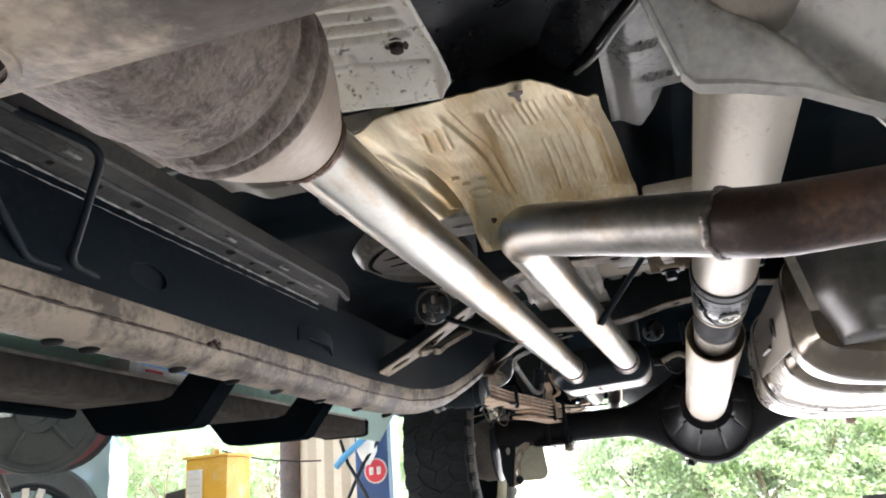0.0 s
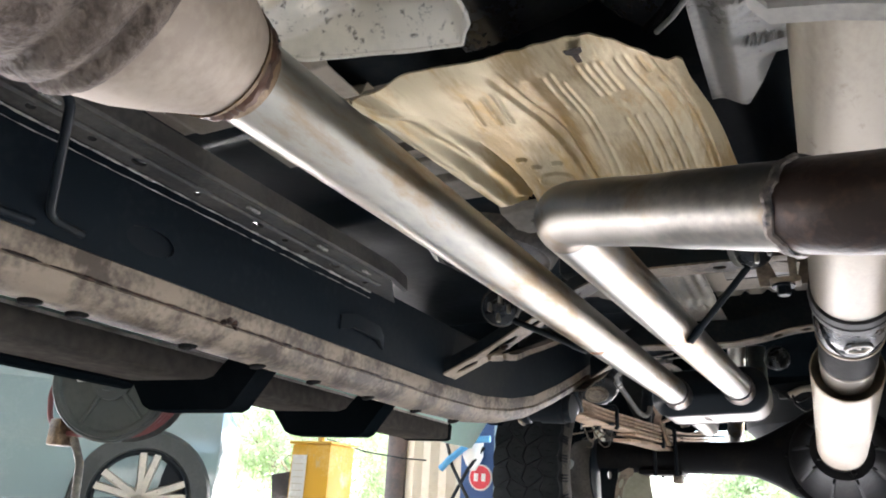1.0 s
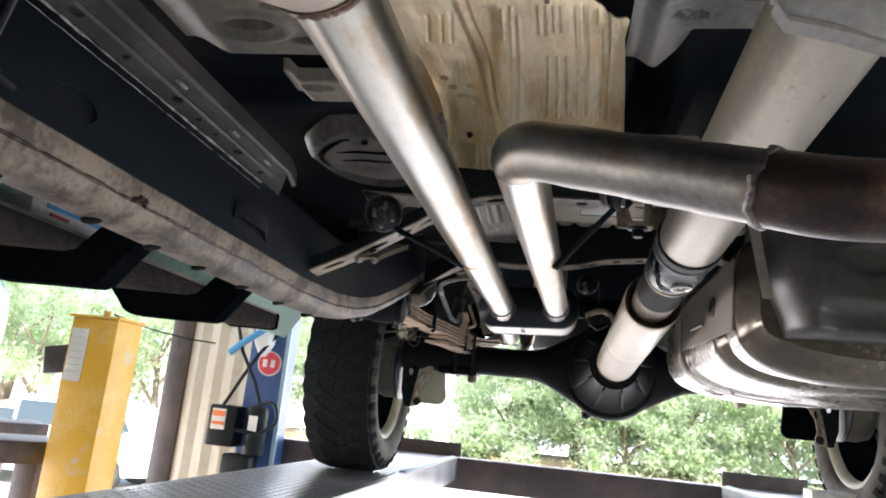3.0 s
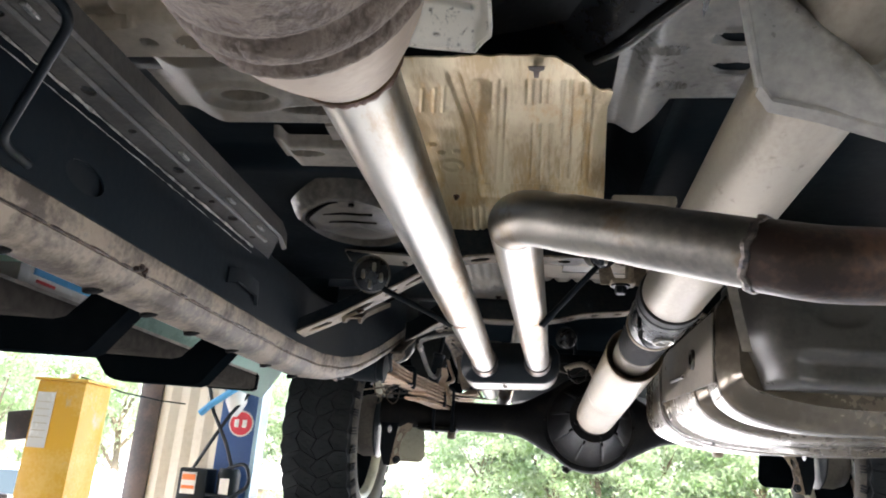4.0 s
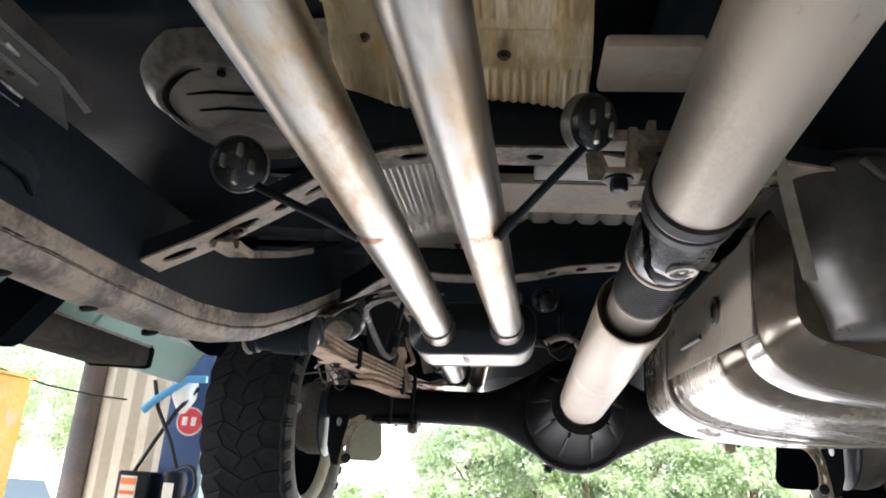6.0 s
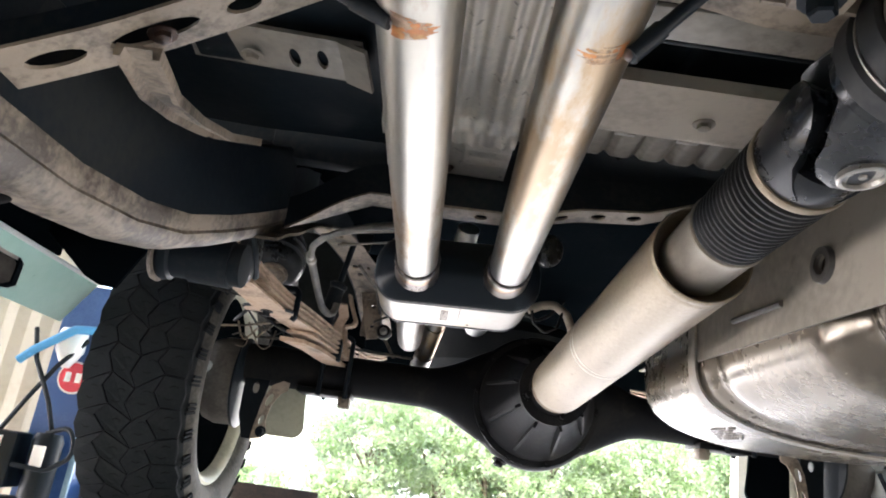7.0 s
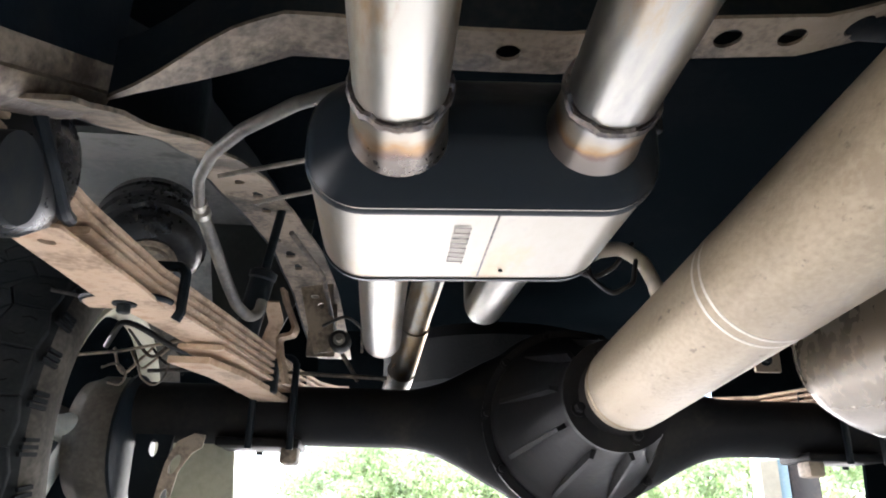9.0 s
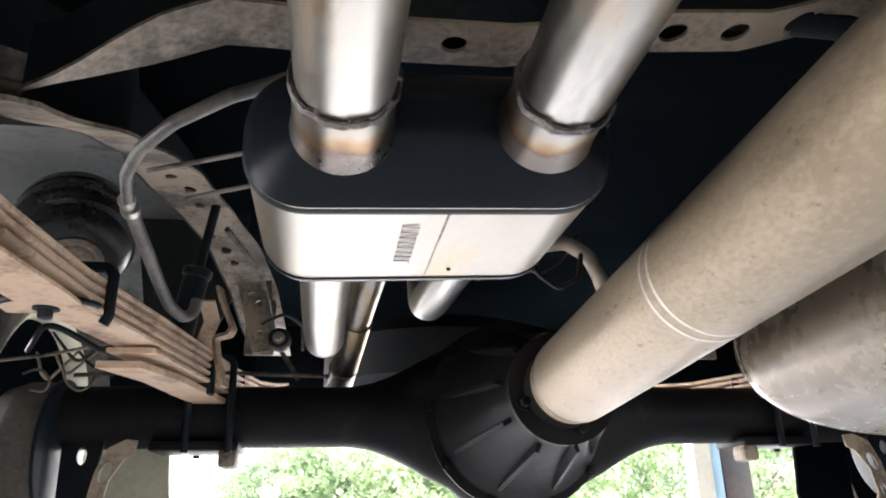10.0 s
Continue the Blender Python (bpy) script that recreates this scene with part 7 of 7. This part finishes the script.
part("bolt", bolt((-2.20, 3.97, 1.875), (0, 0, 1), 0.02, 0.03), M_YELLOW, yc)
nt = part("notice", box((-2.27, 3.876, 1.66), (0.10, 0.004, 0.28)), M_CARD, yc, "white printed notice as plain bars")
bm = bmesh.new()
for k in range(6):
    box((-2.27, 3.8725, 1.75 - k * 0.036), (0.075, 0.003, 0.004), 0, None, bm)
tagged(part("print", bm, M_BEIGE, nt), kind="stuff")
part("switch_box", box((-2.43, 3.98, 1.63), (0.18, 0.05, 0.15), 0.008, Matrix.Rotation(radians(-8), 3, "Y")), M_DARKP, yc, "dark box with pale marks")
wire = thing("wire", (-2.1, 4.4, 1.8), "thin slack wire between lift column and post", "wire")
part("wire", tube([(-2.18, 4.0, 1.90), (-2.14, 4.35, 1.86), (-2.08, 4.7, 1.85), (-2.02, 4.93, 1.855)], 0.005, 6, 0.1), M_BLACK, wire)

# ---- hose reel between the bays ----
hr = thing("hose_reel", (-1.03, 1.57, 1.75), "grey hose reel with dark red air hose", "hose reel")
rc = V(-1.02, 1.604, 1.79)
rd = V(0.42, -0.90, -0.1).normalized()
part("flange", lathe(rc + rd * 0.05, rc + rd, [(0, 0.03), (0.002, 0.137), (0.010, 0.141), (0.014, 0.137), (0.010, 0.05), (0.02, 0.04)], 40), M_REEL, hr)
part("flange", lathe(rc - rd * 0.06, rc + rd, [(0, 0.03), (0.002, 0.137), (0.010, 0.141), (0.014, 0.05)], 40), M_REEL, hr)
bm = bmesh.new()
for k in range(5):
    lathe(rc + rd * (-0.045 + 0.02 * k), rc + rd, [(0, 0.118), (0.004, 0.130), (0.012, 0.132), (0.018, 0.124)], 36, bm, False)
part("hose_coil", bm, M_REDHOSE, hr, "dark red coiled hose")
part("face_ring", lathe(rc + rd * 0.058, rc + rd, [(0, 0.112), (0.004, 0.114), (0.010, 0.122), (0.010, 0.130), (0, 0.136)], 44, cap=False), M_REEL, hr)
part("hub", lathe(rc + rd * 0.055, rc + rd, [(0, 0.05), (0.012, 0.048), (0.018, 0.03), (0.03, 0.028), (0.032, 0.01)], 30), M_REEL, hr)
for k in range(5):
    a = k * math.tau / 5 + 0.2
    su = rd.cross(V(0, 0, 1)).normalized()
    o = su * math.cos(a) + su.cross(rd) * math.sin(a)
    part("web", tube([rc + rd * 0.062 + o * 0.04, rc + rd * 0.060 + o * 0.118], 0.006, 8), M_REEL, hr)
for o in (V(-0.035, -0.082, -0.006), V(0.031, -0.05, -0.010), V(0.006, -0.066, 0.012)):
    c = part("clamp", box(rc + o + rd * 0.008, (0.034, 0.016, 0.022), 0.007, seg=3), M_CARD, hr, "translucent plastic clamp")
part("hose_end", tube([rc + V(-0.02, -0.05, 0.10), rc + V(-0.13, -0.05, 0.07), rc + V(-0.19, -0.05, -0.03), rc + V(-0.17, -0.05, -0.10), rc + V(-0.115, -0.05, -0.125), rc + V(-0.04, -0.05, -0.13)], 0.0065, 12, 0.05), M_REDHOSE, hr)
part("guide_block", box(rc + V(-0.115, -0.05, -0.125), (0.04, 0.05, 0.06), 0.006), M_COLLAR, hr, "yellowed hose guide")
part("trailing_hose", tube([rc + V(-0.09, -0.04, -0.13), rc + V(-0.06, -0.03, -0.19), rc + V(-0.05, 0, -0.6), rc + V(-0.05, 0, -1.7)], 0.009, 12, 0.06), M_HOSE, hr)
part("drop_bar", box((-1.05, 1.60, 3.1), (0.05, 0.05, 2.6), 0.005), M_REEL, hr)

# ---- small tool box on the far runway ----
tbx = thing("parts_box", (1.36, 3.33, RZ), "worn printed cardboard box on the runway", "box")
part("carton", box((1.36, 3.33, RZ + 0.062), (0.31, 0.10, 0.118), 0.004), M_CARD, tbx)
part("blue_panel", box((1.30, 3.277, RZ + 0.055), (0.055, 0.004, 0.07)), M_SKYBL, tbx, "pale blue printed panel")
part("red_panel", box((1.44, 3.277, RZ + 0.062), (0.13, 0.004, 0.112)), M_RED, tbx, "dark red printed panel")
part("print", box((1.42, 3.273, RZ + 0.062), (0.012, 0.003, 0.06)), M_CARD, tbx)
part("print", box((1.445, 3.273, RZ + 0.087), (0.04, 0.003, 0.012)), M_CARD, tbx)
cb = thing("carton", (-0.66, 1.5, 1.797), "small white carton with blue and red print on the running board", "box")
part("body", box((-0.66, 1.52, 1.816), (0.06, 0.24, 0.036), 0.003), M_CARD, cb)
part("blue_band", box((-0.629, 1.53, 1.827), (0.004, 0.19, 0.011)), M_SKYBL, cb)
part("red_band", box((-0.629, 1.47, 1.812), (0.004, 0.05, 0.005)), M_RED, cb)


# ---- parked cars ----
def car(name, c, yaw, paint, label, length=4.5, width=1.8, high=1.55, overhang=0.85):
    """A car: lofted body, cabin with window panes, four wheels."""
    m = pose(c[0], c[1], c[2], 0, 0, yaw)
    ob = thing(name, c, label, "car")
    L2, W2 = length / 2, width / 2

    def ring(x, lo, hi, w):
        r = 0.09
        return [m @ V(x, s * w * k, z) for s, k, z in ((1, 1, lo + r), (1, 1.02, (lo + hi) / 2), (1, 0.97, hi - r), (1, 0.86, hi), (-1, 0.86, hi), (-1, 0.97, hi - r), (-1, 1.02, (lo + hi) / 2), (-1, 1, lo + r), (-1, 0.9, lo), (1, 0.9, lo))]

    rows = [(-L2, 0.45, 0.75, 0.75), (-L2 + 0.12, 0.3, 0.92, 0.95), (-L2 + 0.9, 0.24, 1.0, 1.0), (0, 0.22, 1.0, 1.0), (L2 - 1.1, 0.24, 0.98, 1.0), (L2 - 0.2, 0.3, 0.86, 0.94), (L2, 0.42, 0.7, 0.75)]
    part("body", add_rings(bmesh.new(), [ring(x, a, b, W2 * w) for x, a, b, w in rows]), paint, ob)
    cab = [(-L2 + 0.25, 0.98, 0.80), (-L2 + 0.75, high, 0.70), (0.35, high, 0.70), (1.15, 0.98, 0.80)]
    rings = [[m @ V(x, s * W2 * w * k, z) for s, k, z in ((1, 1.08, 0.95), (1, 1, zz), (-1, 1, zz), (-1, 1.08, 0.95))] for x, zz, w in cab]
    part("cabin", add_rings(bmesh.new(), rings), paint, ob, "", 20)
    for s in (1, -1):
        for x0, x1 in ((-L2 + 0.75, -0.75), (-0.68, 0.25), (0.32, 0.78)):
            top = high - 0.08 if x1 < 0.5 else high - 0.25
            q = [m @ V(x, s * W2 * (0.865 - 0.14 * (z - 0.95)) * 0.995 + s * 0.012, z) for x, z in ((x0 - (0.25 if x0 < -1 else 0), 1.02), (x1 + (0.15 if x1 > 0.5 else 0), 1.02), (x1 - (0.1 if x1 > 0.5 else 0), top), (x0, top))]
            b = bmesh.new()
            n = m.to_3x3() @ V(0, s * 0.012, 0)
            add_rings(b, [q, [p + n for p in q]])
            part("window", b, M_GLASS, ob, "dark window glass", 0)
    for x in (-L2 + overhang, L2 - 0.9):
        for s in (1, -1):
            p, o = m @ V(x, s * (W2 - 0.2), 0.35), m.to_3x3() @ V(0, s, 0)
            # Grey instead of tyre black, to paint the sunlight on the rubber.
            wh = part("wheel", lathe(p, p + o, [(0, 0.22), (0.0, 0.33), (0.02, 0.35), (0.18, 0.35), (0.21, 0.33), (0.215, 0.25), (0.19, 0.235), (0.17, 0.22)], 40), M_REEL, ob, "road tyre in a lighter grey that stands for sunlight")
            part("rim", lathe(p + o * 0.15, p + o, [(0.0, 0.05), (0.01, 0.235), (0.055, 0.24), (0.06, 0.225), (0.03, 0.21), (0.02, 0.06)], 40), M_BLACK, wh)
            ux = (m.to_3x3() @ V(1, 0, 0))
            for k in range(10):
                a = (k // 2) * math.tau / 5 + 0.25 + 0.32 * (k % 2)
                r1, t1 = ux * math.cos(a) + V(0, 0, math.sin(a)), ux * -math.sin(a) + V(0, 0, math.cos(a))
                part("spoke", add_rings(bmesh.new(), [[p + o * d + r1 * r + t1 * w for w, d in ((-b, 0.17), (b, 0.17), (b * 0.6, 0.21), (-b * 0.6, 0.21))] for r, b in ((0.0, 0.03), (0.10, 0.024), (0.225, 0.026))]), M_FOIL, wh, "silver spoke")
    return ob


car("parked_car", (-8.7, 12.6, GROUND), 188, M_WHITE, "white car parked in the bright yard", 4.5, 1.8, 1.47)
suv_z = 1.19
car("parked_car", (-4.63, 2.45, suv_z - 0.02), -131.8, M_SUV, "grey-teal car raised on the neighbouring lift", 4.6, 1.85, 1.7, 0.48)
nl = thing("car_lift", (-4.6, 3.0, GROUND), "dark steel lift under the neighbouring car", "car lift")
for d in (-0.75, 0.75):
    part("runway", box(V(-4.6, 3.0, suv_z - 0.06) + Matrix.Rotation(radians(48), 3, "Z") @ V(0, d, 0), (5.0, 0.45, 0.12), 0.01, Matrix.Rotation(radians(48), 3, "Z")), M_DARKP, nl)
for a, b in ((-2.2, -0.75), (2.2, -0.75), (-2.2, 0.75), (2.2, 0.75)):
    part("leg", box(V(-4.6, 3.0, (suv_z + GROUND) / 2 - 0.06) + Matrix.Rotation(radians(48), 3, "Z") @ V(a, b, 0), (0.14, 0.14, suv_z - GROUND - 0.1), 0.01), M_DARKP, nl)


# ---- trees behind the yard ----
def leaf_cloud(seed, count, rx, ry, rz, cz, size):
    """Many small bent leaves in uneven clumps."""
    rnd = random.Random(seed)
    verts, faces = [], []
    clumps = []
    for _ in range(52):
        a, b, r = rnd.uniform(0, math.tau), rnd.uniform(-0.9, 1.0), rnd.uniform(0.55, 1.0)
        c = math.sqrt(max(0, 1 - b * b))
        clumps.append((V(rx * r * c * math.cos(a), ry * r * c * math.sin(a), cz + rz * r * b), rnd.uniform(0.35, 0.8)))
    for _ in range(count):
        c, spread = clumps[rnd.randrange(len(clumps))]
        p = c + V(rnd.gauss(0, spread * 0.5), rnd.gauss(0, spread * 0.5), rnd.gauss(0, spread * 0.4))
        q = Euler((rnd.uniform(-1.2, 1.2), rnd.uniform(-1.2, 1.2), rnd.uniform(0, 6.3))).to_matrix()
        s = size * rnd.uniform(0.6, 1.3)
        i = len(verts)
        for x, y, z in ((-0.5, 0, 0), (0, 0.28, 0.1), (0.55, 0, -0.06), (0, -0.28, 0.1)):
            verts.append(p + q @ V(x * s, y * s, z * s))
        faces += [(i, i + 1, i + 2), (i, i + 2, i + 3)]
    me = bpy.data.meshes.new("crown")
    me.from_pydata([tuple(v) for v in verts], [], faces)
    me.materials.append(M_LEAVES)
    return me


def tree(seed, x, y, s, bare=False):
    rnd = random.Random(seed)
    t = thing("tree", (x, y, GROUND), "leafy green tree at the edge of the yard", "tree", "trees along the yard")
    base = V(x, y, GROUND)
    part("trunk", tube([base, base + V(0.1, 0, 1.2 * s), base + V(-0.1, 0.1, 2.6 * s), base + V(0.2, 0, 4.6 * s)], lambda u: 0.16 * s * (1 - 0.75 * u), 10, 0.3), M_BARK, t)
    for k in range(6):
        a = rnd.uniform(0, 6.3)
        z0 = rnd.uniform(0.9, 3.0) * s
        part("limb", tube([base + V(0, 0, z0), base + V(0.7 * math.cos(a), 0.7 * math.sin(a), z0 + 0.8 * s), base + V(1.6 * math.cos(a) * s, 1.6 * math.sin(a) * s, z0 + 1.5 * s)], lambda u: 0.06 * s * (1 - 0.8 * u), 7, 0.2), M_BARK, t)
    me = leaf_cloud(seed, 12500, 2.4 * s, 1.8 * s, 2.6 * s, 3.4 * s, 0.075 + 0.07 * s)
    crown = new("crown", me)
    crown.parent = t
    crown.matrix_parent_inverse = Matrix.Identity(4)
    return t


protos = [tree(11, -10.5, 25.0, 1.0), tree(12, -13.5, 24.0, 1.05), tree(13, -17.0, 22.5, 0.95)]
for i, (x, y, s) in enumerate([(-8.6, 27.5, 1.0), (-20, 20, 1.1), (-22.5, 17, 1.15), (-25, 14, 1.2), (-27, 11, 1.2), (-14, 29, 1.5), (-21, 26, 1.6), (20.5, 27, 0.9)]):
    copy_thing(protos[i % 3], pose(x, y, GROUND, 0, 0, 70 * i) @ Matrix.Scale(s, 4))
bush = [tree(21, -1.2, 26.0, 0.80), tree(22, 0.9, 26.6, 1.02), tree(23, 2.6, 25.6, 0.86)]
for i, (x, y, s) in enumerate([(-1.0, 27.2, 1.05), (1.2, 25.4, 0.9), (3.4, 27.0, 0.95), (4.6, 25.7, 1.0), (6.3, 26.4, 0.95), (7.8, 25.6, 1.05), (9.4, 26.5, 1.1), (11.0, 25.8, 1.0), (12.8, 26.4, 1.15), (14.8, 25.8, 1.1), (17.0, 26.2, 1.2), (19.5, 25.8, 1.2)]):
    copy_thing(bush[i % 3], pose(x, y, GROUND, 0, 0, 70 * i) @ Matrix.Scale(s, 4))
me = leaf_cloud(31, 14000, 15.0, 0.7, 1.0, 0.7, 0.2)
ug = tagged(new("undergrowth", me), "tangled green and dry undergrowth below the trees", "undergrowth", kind="stuff")
ug.location = (4.0, 25.0, GROUND)
bank = structure("earth_bank", sweep([(0, -0.3), (0.4, 0.25), (1.0, 0.45), (3.0, 0.5), (3.0, -0.3)], [(-26, 24.5, 0), (26, 24.5, 0)], axis="x"), M_BRUSH, "dry brown earth bank under the trees", "earth bank")
